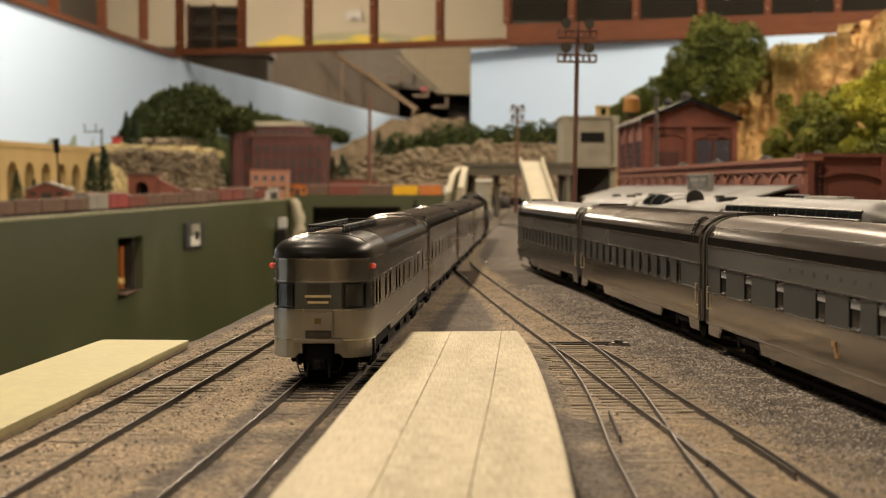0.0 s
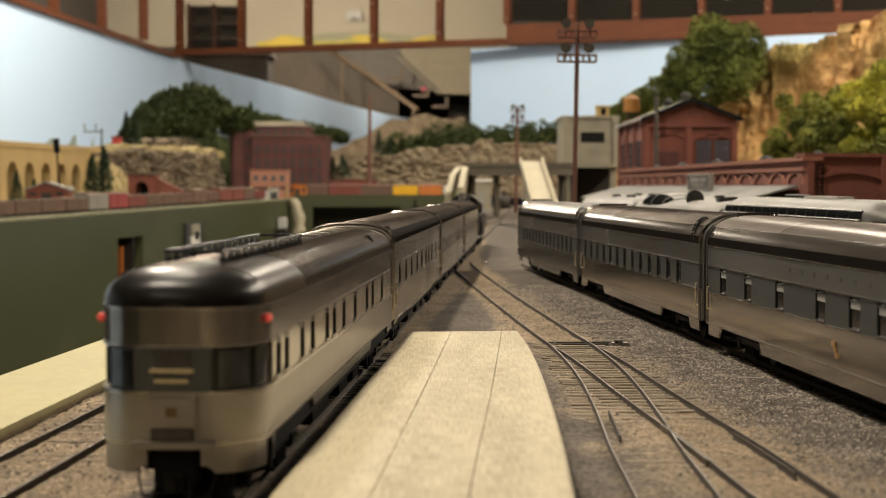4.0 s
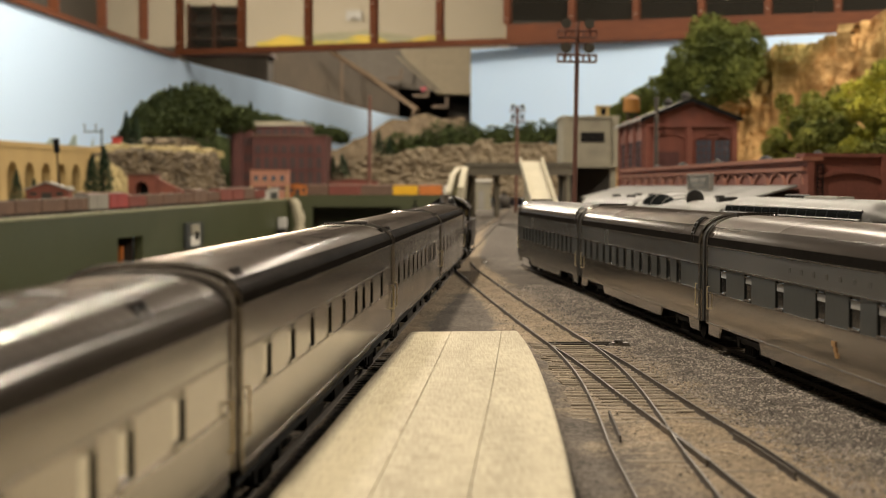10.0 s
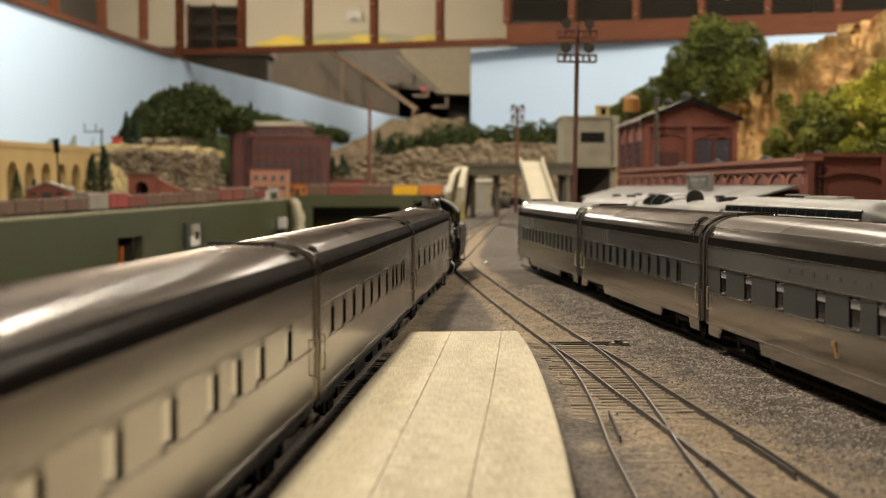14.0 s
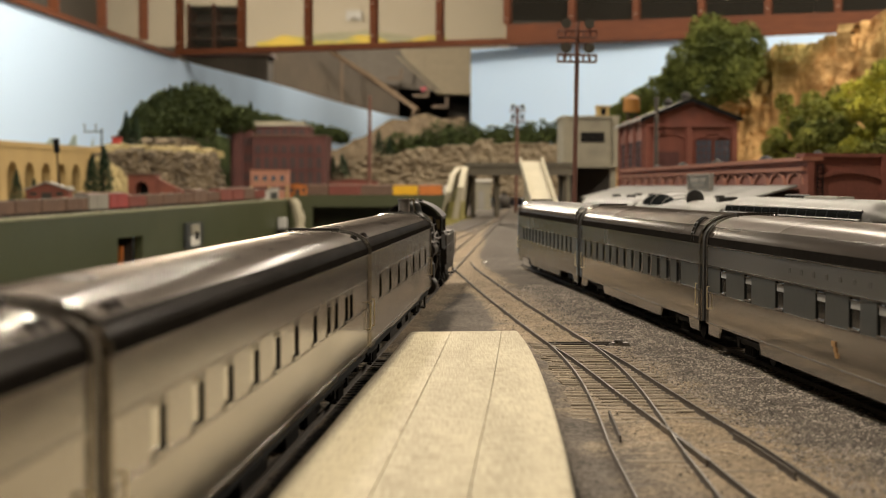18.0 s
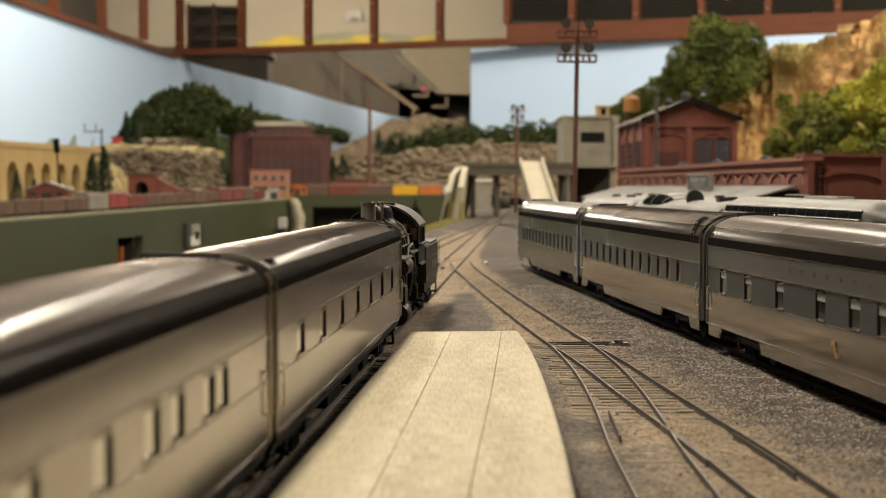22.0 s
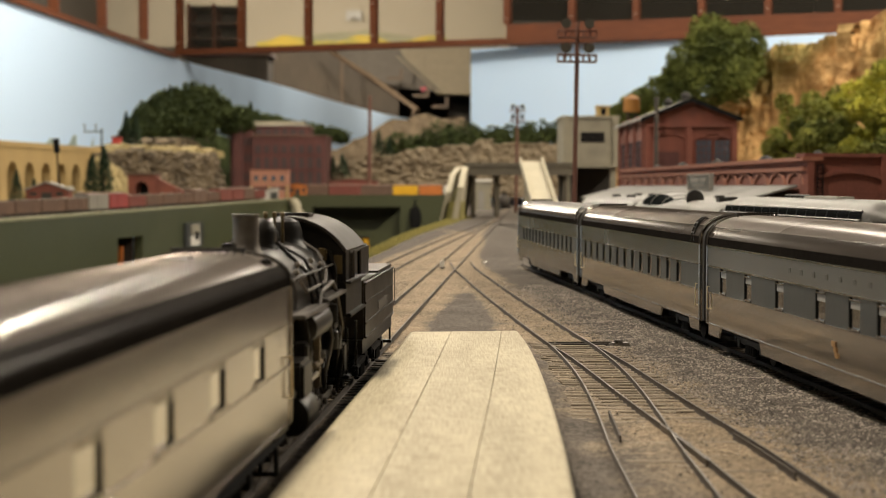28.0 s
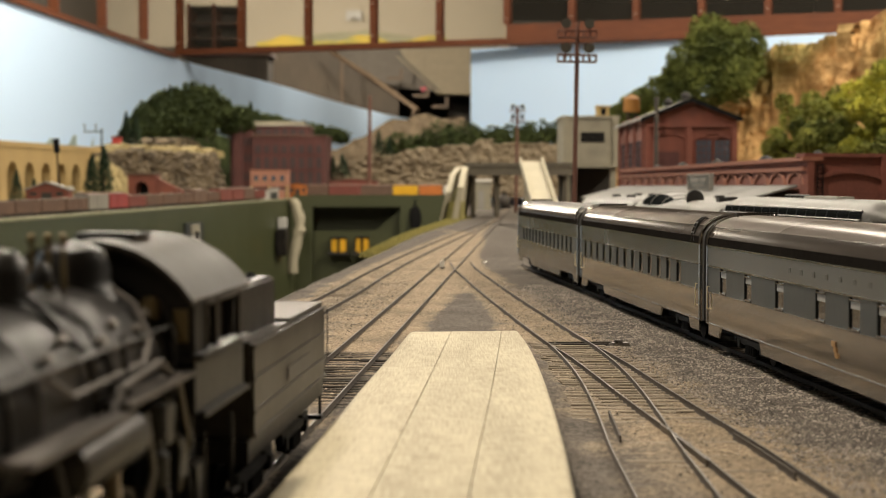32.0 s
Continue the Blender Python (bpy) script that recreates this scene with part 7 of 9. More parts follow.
def conifer(label, x, y, z, h, seed, group="conifers"):
    tr = thing("conifer", label, "tree", pose(x, y, z), group)
    bm = bmesh.new()
    tube(bm, (0, 0, -0.004), (0, 0, h * 0.97), h * 0.02, h * 0.004, 6)
    part("trunk", bm, BARK, tr)
    rnd = random.Random(seed)
    verts, faces = [], []
    for i in range(700):
        u = rnd.random() ** 0.8
        zz = h * (0.1 + 0.9 * u)
        r = h * 0.30 * (1 - u) ** 0.85 * rnd.uniform(0.35, 1.05) + h * 0.006
        a = rnd.uniform(0, 6.28)
        p = Vector((r * math.cos(a), r * math.sin(a), zz - r * 0.35))
        s = h * 0.035 * rnd.uniform(0.7, 1.4)
        k = len(verts)
        t = Vector((-math.sin(a), math.cos(a), 0))
        o = Vector((math.cos(a), math.sin(a), -0.5))
        verts += [tuple(p - t * s * 0.6), tuple(p + o * s), tuple(p + t * s * 0.6), tuple(p - o * s * 0.7 + Vector((0, 0, s * 0.5)))]
        faces += [(k, k + 1, k + 2), (k, k + 2, k + 3)]
    me = bpy.data.meshes.new("crown")
    me.from_pydata(verts, [], faces)
    me.materials.append(PINE)
    o = new("crown", me)
    o.parent = tr
    tagged(o, kind="stuff")
    return tr


# right-hand cliff: the big tree on the brow, lower bushes, and trees before the cliff
tree("large leafy green tree on the brow of the cliff", 0.570, 3.28, 0.235, 0.19, [(0.0, 0, 0.100, 0.066), (-0.055, 0, 0.075, 0.052), (0.046, 0, 0.112, 0.052), (-0.02, 0, 0.132, 0.048), (-0.085, 0, 0.030, 0.044), (-0.075, 0.02, 0.062, 0.034), (0.054, 0, 0.072, 0.042), (-0.03, -0.03, 0.035, 0.052), (0.02, -0.03, 0.05, 0.05)], 21000, 0.0030, LEAFM, 11)
tree("leafy green tree on the slope behind the brick building", 0.480, 3.50, 0.195, 0.13, [(0.0, 0, 0.070, 0.040), (-0.045, 0, 0.045, 0.035), (0.03, 0, 0.09, 0.036), (-0.07, 0, 0.02, 0.028)], 6000, 0.0027, LEAFM, 12)
tree("leafy green tree low on the slope behind the brick building", 0.418, 3.52, 0.172, 0.11, [(0.0, 0, 0.055, 0.036), (-0.035, 0, 0.040, 0.028), (0.03, 0, 0.075, 0.032)], 3600, 0.0027, LEAFM, 14)
tree("leafy olive tree below the cliff's edge", 0.455, 3.30, 0.14, 0.10, bushy(0.09, 0.045, 5), 3500, 0.0027, LEAFO, 13)
RT = ((0.545, 2.42, 0.030, 0.180, 0.050, LEAFO, 21), (0.540, 2.48, 0.030, 0.140, 0.036, LEAFY, 22), (0.598, 2.52, 0.035, 0.190, 0.052, LEAFO, 23), (0.575, 2.34, 0.030, 0.145, 0.044, LEAFO, 24),
      (0.632, 2.42, 0.030, 0.200, 0.050, LEAFY, 25), (0.610, 2.28, 0.025, 0.165, 0.044, LEAFY, 26), (0.645, 2.30, 0.030, 0.225, 0.055, LEAFY, 27), (0.605, 2.16, 0.020, 0.110, 0.040, LEAFO, 28), (0.69, 2.45, 0.03, 0.23, 0.055, LEAFY, 29))
for x, y, z, h, r, leaf, seed in RT:
    tree("bushy yellow-green tree below the ochre cliff" if leaf is LEAFY else "bushy olive-green tree below the ochre cliff", x, y, z, h, clumpy(h, r, seed), 5200, 0.0024, leaf, seed, group="trees below the cliff")
bm_me = crown_mesh(77, [(0.655, 3.32, 0.328, 0.022), (0.70, 3.26, 0.335, 0.022), (0.62, 3.33, 0.300, 0.025), (0.585, 3.30, 0.255, 0.03), (0.53, 3.35, 0.225, 0.03), (0.50, 3.4, 0.21, 0.028)], 3000, 0.0022, "brow_scrub")
bm_me.materials.append(GRASSY)
tagged(new("brow_scrub", bm_me), "olive and straw scrub along the cliff's brow", "scrub", kind="stuff")

# dense wood on the left hill
rnd = random.Random(40)
for i in range(72):
    u = (i % 24 + rnd.random()) / 24
    pts = [(-0.972, 4.98, 0.235), (-0.905, 5.0, 0.300), (-0.825, 5.05, 0.345), (-0.735, 5.1, 0.318), (-0.655, 5.3, 0.258)]
    k = min(int(u * 4), 3)
    s = u * 4 - k
    a, b = pts[k], pts[k + 1]
    x, y, zt = a[0] + (b[0] - a[0]) * s, a[1] + (b[1] - a[1]) * s, a[2] + (b[2] - a[2]) * s
    v = (1.0, 0.75, 0.45)[i // 24] + rnd.uniform(-0.08, 0.03)
    z = 0.18 + (zt - 0.18) * v
    if i >= 48 and u > 0.72:
        continue
    h = rnd.uniform(0.062, 0.10)
    tree("dense dark green broadleaf tree on the wooded hill", x + rnd.uniform(-0.02, 0.02), y - 0.10 * (1 - v), z - 0.035, h, bushy(h, h * 0.48, i, 5), 800, 0.0046, LEAFD, 100 + i, group="trees on the wooded hill")
for i in range(38):
    u = i / 37
    x, y, z = -0.66 + 0.22 * u, 5.45 + 1.45 * u, 0.252 - 0.012 * u
    h = rnd.uniform(0.05, 0.075)
    tree("dark green broadleaf tree on the far ridge", x, y, z, h, bushy(h, h * 0.5, i, 4), 200, 0.0075, LEAFD, 200 + i, group="trees on the far ridge")
for k, (x, y, z, h) in enumerate(((-0.922, 4.62, 0.165, 0.112), (-0.890, 4.60, 0.165, 0.100), (-0.86, 5.0, 0.31, 0.070), (-0.805, 5.1, 0.325, 0.070), (-0.70, 5.2, 0.28, 0.07), (-0.655, 5.4, 0.265, 0.085), (-0.60, 5.7, 0.25, 0.07), (-0.56, 6.0, 0.245, 0.07),
                                  (-0.905, 3.36, 0.005, 0.09), (-0.868, 3.92, 0.025, 0.115), (-0.842, 3.94, 0.025, 0.135), (-0.935, 3.62, 0.01, 0.07), (-0.40, 5.42, 0.09, 0.085), (-0.375, 5.40, 0.09, 0.075), (-0.345, 5.42, 0.10, 0.075),
                                  (-0.22, 5.45, 0.16, 0.095), (-0.185, 5.5, 0.16, 0.075), (-0.335, 5.45, 0.09, 0.065))):
    conifer("dark green model fir tree on the scenery", x, y, z, h, 300 + k)
# bushes on the far hills
for k, (x, y, z, h, r) in enumerate(((-0.155, 5.60, 0.165, 0.09, 0.05), (-0.06, 5.62, 0.18, 0.085, 0.055), (-0.02, 5.6, 0.19, 0.10, 0.055), (0.035, 5.58, 0.185, 0.10, 0.055), (0.085, 5.55, 0.19, 0.10, 0.055), (0.13, 5.55, 0.19, 0.075, 0.045),
                                     (0.185, 5.5, 0.20, 0.075, 0.045), (0.235, 5.5, 0.20, 0.08, 0.045), (0.29, 5.5, 0.205, 0.08, 0.045), (0.34, 5.5, 0.205, 0.085, 0.05), (0.39, 5.5, 0.205, 0.08, 0.045), (0.44, 5.5, 0.20, 0.08, 0.05), (0.165, 5.42, 0.19, 0.04, 0.03), (-0.10, 5.60, 0.18, 0.06, 0.04))):
    tree("dense dark green bush on the far cliff's top", x, y, z, h, bushy(h, r * 1.2, 60 + k, 6), 800, 0.0052, LEAFD, 400 + k, name="bush", cat="bush", group="bushes on the far cliff")

# grass strip along the yard's open edge
rnd = random.Random(9)
verts, faces = [], []
for _ in range(9000):
    y = rnd.uniform(1.45, 3.3)
    x = yard_edge(y) + rnd.uniform(-0.004, 0.012 + 0.02 * max(0, (y - 1.6)) * rnd.random())
    if abs(x - t0(y)) < 0.016:
        continue
    s = rnd.uniform(0.0012, 0.003)
    k = len(verts)
    a = rnd.uniform(0, 6.28)
    verts += [(x + s * math.cos(a), y + s * math.sin(a), -0.0045), (x - s * math.cos(a), y - s * math.sin(a), -0.0045), (x + rnd.uniform(-1, 1) * s, y, -0.002 + s * 0.9)]
    faces.append((k, k + 1, k + 2))
me = bpy.data.meshes.new("grass_edge")
me.from_pydata(verts, [], faces)
me.materials.append(mat("straw_green_turf", (0.42, 0.36, 0.11), (0.24, 0.22, 0.07), 0.95, scale=200, big=20))
tagged(new("grass_edge", me), "straw-green turf along the yard's open edge", "grass", kind="stuff")


# ---- buildings beside the yard ----
VENTM = mat("sooty_ventilator", (0.05, 0.047, 0.043), (0.03, 0.028, 0.026), 0.7, 0.0, spec=0.2, scale=300, big=60)
MILLWIN = mat("dim_mill_window", (0.05, 0.030, 0.030), (0.03, 0.019, 0.02), 0.6, scale=300, big=30)
GREYBOX = mat("dusty_grey_paint", (0.26, 0.24, 0.20), (0.18, 0.165, 0.14), 0.8, scale=200, big=25)
DULLRED = mat("faded_red_paint", (0.30, 0.045, 0.04), (0.2, 0.035, 0.03), 0.7, scale=200, big=25)
CANOPY = mat("dark_grey_tin", (0.17, 0.16, 0.145), (0.115, 0.108, 0.098), 0.6, scale=300, big=30, bump=0.1, dirt=(0.09, 0.085, 0.078), dirt_at=0.62)
def arch_trim(bm, cx, cz, r, w, y0, y1, n=10, a0=0.0, a1=math.pi):
    """A half-round band standing proud of a wall that faces -y."""
    secs = []
    for i in range(n + 1):
        a = a0 + (a1 - a0) * i / n
        c, s = math.cos(a), math.sin(a)
        secs.append([(cx + (r - w) * c, y0, cz + (r - w) * s), (cx + r * c, y0, cz + r * s), (cx + r * c, y1, cz + r * s), (cx + (r - w) * c, y1, cz + (r - w) * s)])
    loft(bm, secs)


def sash(parent, x0, x1, z0, z1, y, nx=2, nzz=4, m=None, glass=None, frame_m=None):
    """A window with pane and glazing bars on a wall that faces -y."""
    bm = bmesh.new()
    box(bm, x0, x1, y - 0.0006, y + 0.0002, z0, z1)
    pane = part("window", bm, glass or WINBLUE, parent)
    t = 0.0011
    for i in range(nx + 1):
        x = x0 + (x1 - x0) * i / nx
        solid("glazing_bar", x - t / 2, x + t / 2, y - 0.0018, y - 0.0005, z0, z1, frame_m or MAROON, parent=pane)
    for i in range(nzz + 1):
        z = z0 + (z1 - z0) * i / nzz
        solid("glazing_bar", x0, x1, y - 0.0016, y - 0.0007, z - t / 2, z + t / 2, frame_m or MAROON, parent=pane)
    bm = bmesh.new()
    box(bm, x0 - 0.002, x1 + 0.002, y - 0.003, y, z0 - 0.0025, z0 - 0.0002)
    part("window_sill", bm, BRICKL, pane)
    if m is not None:
        pane.matrix_basis = m
    return pane


def make_gable_building():
    b = thing("brick_powerhouse", "dark red brick building with gabled grey roof and arched panels", "building", pose(0.331, 2.60, 0))
    W, D, E, A = 0.151, 0.40, 0.172, 0.200
    bm = bmesh.new()
    v = [(0, 0), (W, 0), (W, E), (W / 2, A), (0, E)]
    loft(bm, [[(x, y, z) for x, z in v] for y in (0, D)])
    part("wall", bm, BRICK, b)
    for s in (0, 1):
        bm = bmesh.new()
        xe, xm = (-0.008, W / 2) if s == 0 else (W + 0.008, W / 2)
        ze = E - 0.003
        loft(bm, [[(xe, y, ze), (xm, y, A + 0.0015), (xm, y, A + 0.0055), (xe, y, ze + 0.004)] for y in (-0.010, D + 0.01)])
        part("roof_slope", bm, SLATE, b)
        bm = bmesh.new()
        loft(bm, [[(xe, y, ze - 0.003), (xm, y, A - 0.0015), (xm, y, A + 0.0055), (xe, y, ze + 0.004)] for y in (-0.0125, -0.0102)])
        part("barge_board", bm, BLACKDULL, b)
    for x0, x1 in ((0.0, 0.008), (0.068, 0.078), (W - 0.008, W)):
        solid("pilaster", x0, x1, -0.0045, -0.0002, 0.0, 0.158, BRICK, parent=b)
    solid("cornice", 0.0, W, -0.0055, -0.0002, 0.158, 0.163, BRICK, parent=b)
    for cx, r in ((0.038, 0.030), (0.1105, 0.0325)):
        bm = bmesh.new()
        secs = []
        for k in range(13):
            u = k / 6 - 1
            x, z = cx + u * r, 0.151 - 0.011 * u * u
            secs.append([(x, -0.0032, z - 0.0035), (x, -0.0032, z), (x, -0.0002, z), (x, -0.0002, z - 0.0035)])
        loft(bm, secs)
        part("arch", bm, BRICK, b)
    for x in (0.084, 0.114):
        sash(b, x, x + 0.025, 0.0935, 0.137, -0.0006, 3, 4)
        bm = bmesh.new()
        arch_trim(bm, x + 0.0125, 0.128, 0.0175, 0.003, -0.004, -0.0003, 8, math.radians(40), math.radians(140))
        part("lintel", bm, BRICK, b)
    solid("door", 0.020, 0.056, -0.0012, -0.0002, 0.0, 0.118, MAROON, parent=b)
    side = Matrix.Rotation(math.radians(-90), 4, "Z")
    for k in range(3):
        y = 0.08 + 0.105 * k
        sash(b, -0.034, 0.034, 0.093, 0.137, 0, 3, 4, Matrix.Translation((-0.0006, y, 0)) @ side)
        bm = bmesh.new()
        arch_trim(bm, 0, 0.138, 0.040, 0.004, -0.003, -0.0002, 10, math.radians(25), math.radians(155))
        o = part("arch", bm, BRICK, b)
        o.matrix_basis = Matrix.Translation((0, y, 0)) @ side
    for k in range(4):
        o = solid("side_pilaster", -0.004, 0.004, -0.004, -0.0002, 0, 0.165, BRICK, parent=b)
        o.matrix_basis = Matrix.Translation((0, 0.012 + 0.115 * k, 0)) @ side
    for y in (0.06, 0.26):
        bm = bmesh.new()
        lathe(bm, ((0.006, A - 0.002), (0.006, A + 0.010), (0.009, A + 0.011), (0.007, A + 0.016), (0.001, A + 0.020)), (W / 2, y, 0), 14)
        part("roof_ventilator", bm, VENTM, b)
    return b


make_gable_building()
st = thing("iron_smokestack", "thin dark iron smokestack in front of the brick building", "smokestack")
bm = bmesh.new()
lathe(bm, ((0.0038, 0.0), (0.0034, 0.10), (0.0030, 0.200), (0.0044, 0.2005), (0.0044, 0.2035), (0.004, 0.204)), (0.3435, 2.555, 0), 14)
part("shaft", bm, GREYMETAL, st, smooth=True)
for z in (0.07, 0.14):
    bm = bmesh.new()
    lathe(bm, ((0.0037, z), (0.0044, z + 0.001), (0.0044, z + 0.003), (0.0037, z + 0.004)), (0.3435, 2.555, 0), 14)
    part("hoop", bm, GREYMETAL, st)
wt = thing("water_tank", "small orange water tank on a timber stand", "water tank", pose(0.400, 3.36, 0.0))
bm = bmesh.new()
lathe(bm, ((0.017, 0.218), (0.018, 0.2185), (0.0175, 0.245), (0.019, 0.2455), (0.002, 0.256)), (0, 0, 0), 18)
part("tank", bm, mat("orange_wood_stave", (0.48, 0.23, 0.05), (0.34, 0.15, 0.035), 0.7, scale=200, big=30, stretch=(4, 4, 0.4)), wt)
for k in range(4):
    bm = bmesh.new()
    a = math.pi / 4 + k * math.pi / 2
    tube(bm, (0.016 * math.cos(a), 0.016 * math.sin(a), 0.0), (0.012 * math.cos(a), 0.012 * math.sin(a), 0.218), 0.002, n=6)
    part("leg", bm, BARK, wt)


def make_freight_house():
    b = thing("brick_freight_house", "long dark red brick freight house with arcaded cornice", "building")
    P0, P1 = Vector((0.314, 1.37)), Vector((0.281, 2.49))
    d = (P1 - P0).normalized()
    Lw = (P1 - P0).length
    top = 0.083
    # local frame: x along the wall away from the viewer, -y outwards
    ang = math.degrees(math.atan2(d.y, d.x))
    M = pose(P0.x, P0.y, 0, 0, 0, ang)
    # outwards is +y in this frame (towards smaller x)
    solid("long_wall", 0, Lw, -0.012, 0.0, 0, top, BRICK, parent=b).matrix_basis = M
    solid("coping", -0.004, Lw + 0.002, -0.014, 0.004, top, top + 0.0035, BRICKL, "lighter red coping", parent=b).matrix_basis = M
    solid("string_course", 0, Lw, 0.0002, 0.003, top - 0.0085, top - 0.0055, BRICKL, parent=b).matrix_basis = M
    n = 17
    for i in range(n):
        x = 0.034 + (Lw - 0.06) * i / (n - 1)
        bm = bmesh.new()
        secs = []
        for k in range(9):
            a = math.pi * k / 8
            c, s = math.cos(a), math.sin(a)
            secs.append([(x + 0.0235 * c, 0.0002, 0.0625 + 0.0098 * s), (x + 0.031 * c, 0.0002, 0.0625 + 0.0122 * s), (x + 0.031 * c, 0.0016, 0.0625 + 0.0122 * s), (x + 0.0235 * c, 0.0016, 0.0625 + 0.0098 * s)])
        loft(bm, secs)
        part("arch", bm, BRICKL, b).matrix_basis = M
    # end block with blind arch
    Q1 = Vector((0.388, 1.385))
    e = (Q1 - P0).normalized()
    Le = (Q1 - P0).length
    ME = pose(P0.x, P0.y, 0, 0, 0, math.degrees(math.atan2(e.y, e.x)))
    solid("end_wall", 0, Le, 0.0, 0.012, 0, 0.0865, BRICK, parent=b).matrix_basis = ME
    solid("end_coping", -0.003, Le + 0.003, -0.004, 0.016, 0.0865, 0.0895, BRICK, parent=b).matrix_basis = ME
    bm = bmesh.new()
    secs = []
    for k in range(13):
        u = k / 12 * 2 - 1
        x, z = Le * 0.52 + u * Le * 0.40, 0.0745 - 0.006 * u * u
        secs.append([(x, -0.003, z - 0.0022), (x, -0.003, z + 0.0008), (x, 0.0005, z + 0.0008), (x, 0.0005, z - 0.0022)])
    loft(bm, secs)
    part("end_arch", bm, BRICK, b).matrix_basis = ME
    for x in (0.0, Le - 0.006):
        solid("corner_pier", x, x + 0.006, -0.004, 0.0, 0, 0.0865, BRICK, parent=b).matrix_basis = ME
    bm = bmesh.new()
    for q in (0.0085, 0.0135):
        tube(bm, (q, -0.0045, 0.02), (q, -0.0045, 0.080), 0.0006, n=5)
    for k in range(16):
        tube(bm, (0.0085, -0.0045, 0.022 + k * 0.0038), (0.0135, -0.0045, 0.022 + k * 0.0038), 0.0004, n=4)
    part("wall_ladder", bm, BLACKDULL, b).matrix_basis = ME
    # flat roof
    bm = bmesh.new()
    extrude_poly(bm, [(P0.x + 0.006, P0.y + 0.006), (Q1.x, Q1.y + 0.008), (0.43, 2.49), (P1.x + 0.006, P1.y)], 0.074, 0.078)
    part("roof", bm, SLATE, b)
    bm = bmesh.new()
    wall_along(bm, [(Q1.x, Q1.y), (0.43, 2.49)], -0.012, 0.0, 0.083)
    part("rear_wall", bm, BRICK, b)
    bm = bmesh.new()
    wall_along(bm, [(P1.x, P1.y), (0.43, 2.49)], -0.012, 0.0, 0.083)
    part("far_wall", bm, BRICK, b)
    for x, y, z in ((0.336, 1.42, 0.078), (0.330, 1.62, 0.078), (0.322, 1.86, 0.078), (0.318, 2.10, 0.078), (0.315, 2.33, 0.078)):
        bm = bmesh.new()
        lathe(bm, ((0.0058, z - 0.003), (0.0058, z + 0.008), (0.0078, z + 0.0085), (0.0078, z + 0.0100), (0.0045, z + 0.0130), (0.001, z + 0.0148)), (x, y, 0), 14)
        part("roof_ventilator", bm, VENTM, b, smooth=True)
    # platform canopy along the wall, in seamed panels
    k = 8
    for i in range(k):
        a, c = 0.02 + (Lw - 0.04) * i / k, 0.02 + (Lw - 0.04) * (i + 1) / k - 0.0012
        bm = bmesh.new()
        loft(bm, [[(x, 0.002, 0.0605), (x, 0.066, 0.0430), (x, 0.066, 0.0445), (x, 0.002, 0.0622)] for x in (a, c)])
        part("canopy_panel", bm, CANOPY, b).matrix_basis = M
    bm = bmesh.new()
    loft(bm, [[(x, 0.0645, 0.0395), (x, 0.0665, 0.0395), (x, 0.0665, 0.0430), (x, 0.0645, 0.0430)] for x in (0.02, Lw - 0.02)])
    part("canopy_fascia", bm, BLACKDULL, b).matrix_basis = M
    for i in range(9):
        x = 0.03 + (Lw - 0.06) * i / 8
        bm = bmesh.new()
        tube(bm, (x, 0.058, 0), (x, 0.058, 0.0445), 0.0013, n=6)
        part("canopy_post", bm, BLACKDULL, b).matrix_basis = M
    # sign board on the canopy: unreadable words as bars
    sg = thing("station_sign", "grey framed sign board with pale unreadable lettering", "sign", M @ pose(0.365, 0.022, 0.0575))
    solid("board", -0.062, 0.062, -0.0015, 0.0015, 0, 0.0160, BANDM, parent=sg)
    for a, c, z0, z1 in ((-0.064, 0.064, 0.0155, 0.0172), (-0.064, 0.064, -0.001, 0.0006), (-0.0645, -0.0615, 0, 0.0160), (0.0615, 0.0645, 0, 0.0160)):
        solid("sign_frame", a, c, -0.0022, 0.0024, z0, z1, SLATE, parent=sg)
    for a, c, z0, z1 in ((-0.045, -0.010, 0.0085, 0.0125), (0.0, 0.045, 0.0085, 0.0125), (-0.03, 0.03, 0.0035, 0.0055)):
        solid("lettering_bar", a, c, 0.0016, 0.0022, z0, z1, SLATE, parent=sg)


make_freight_house()


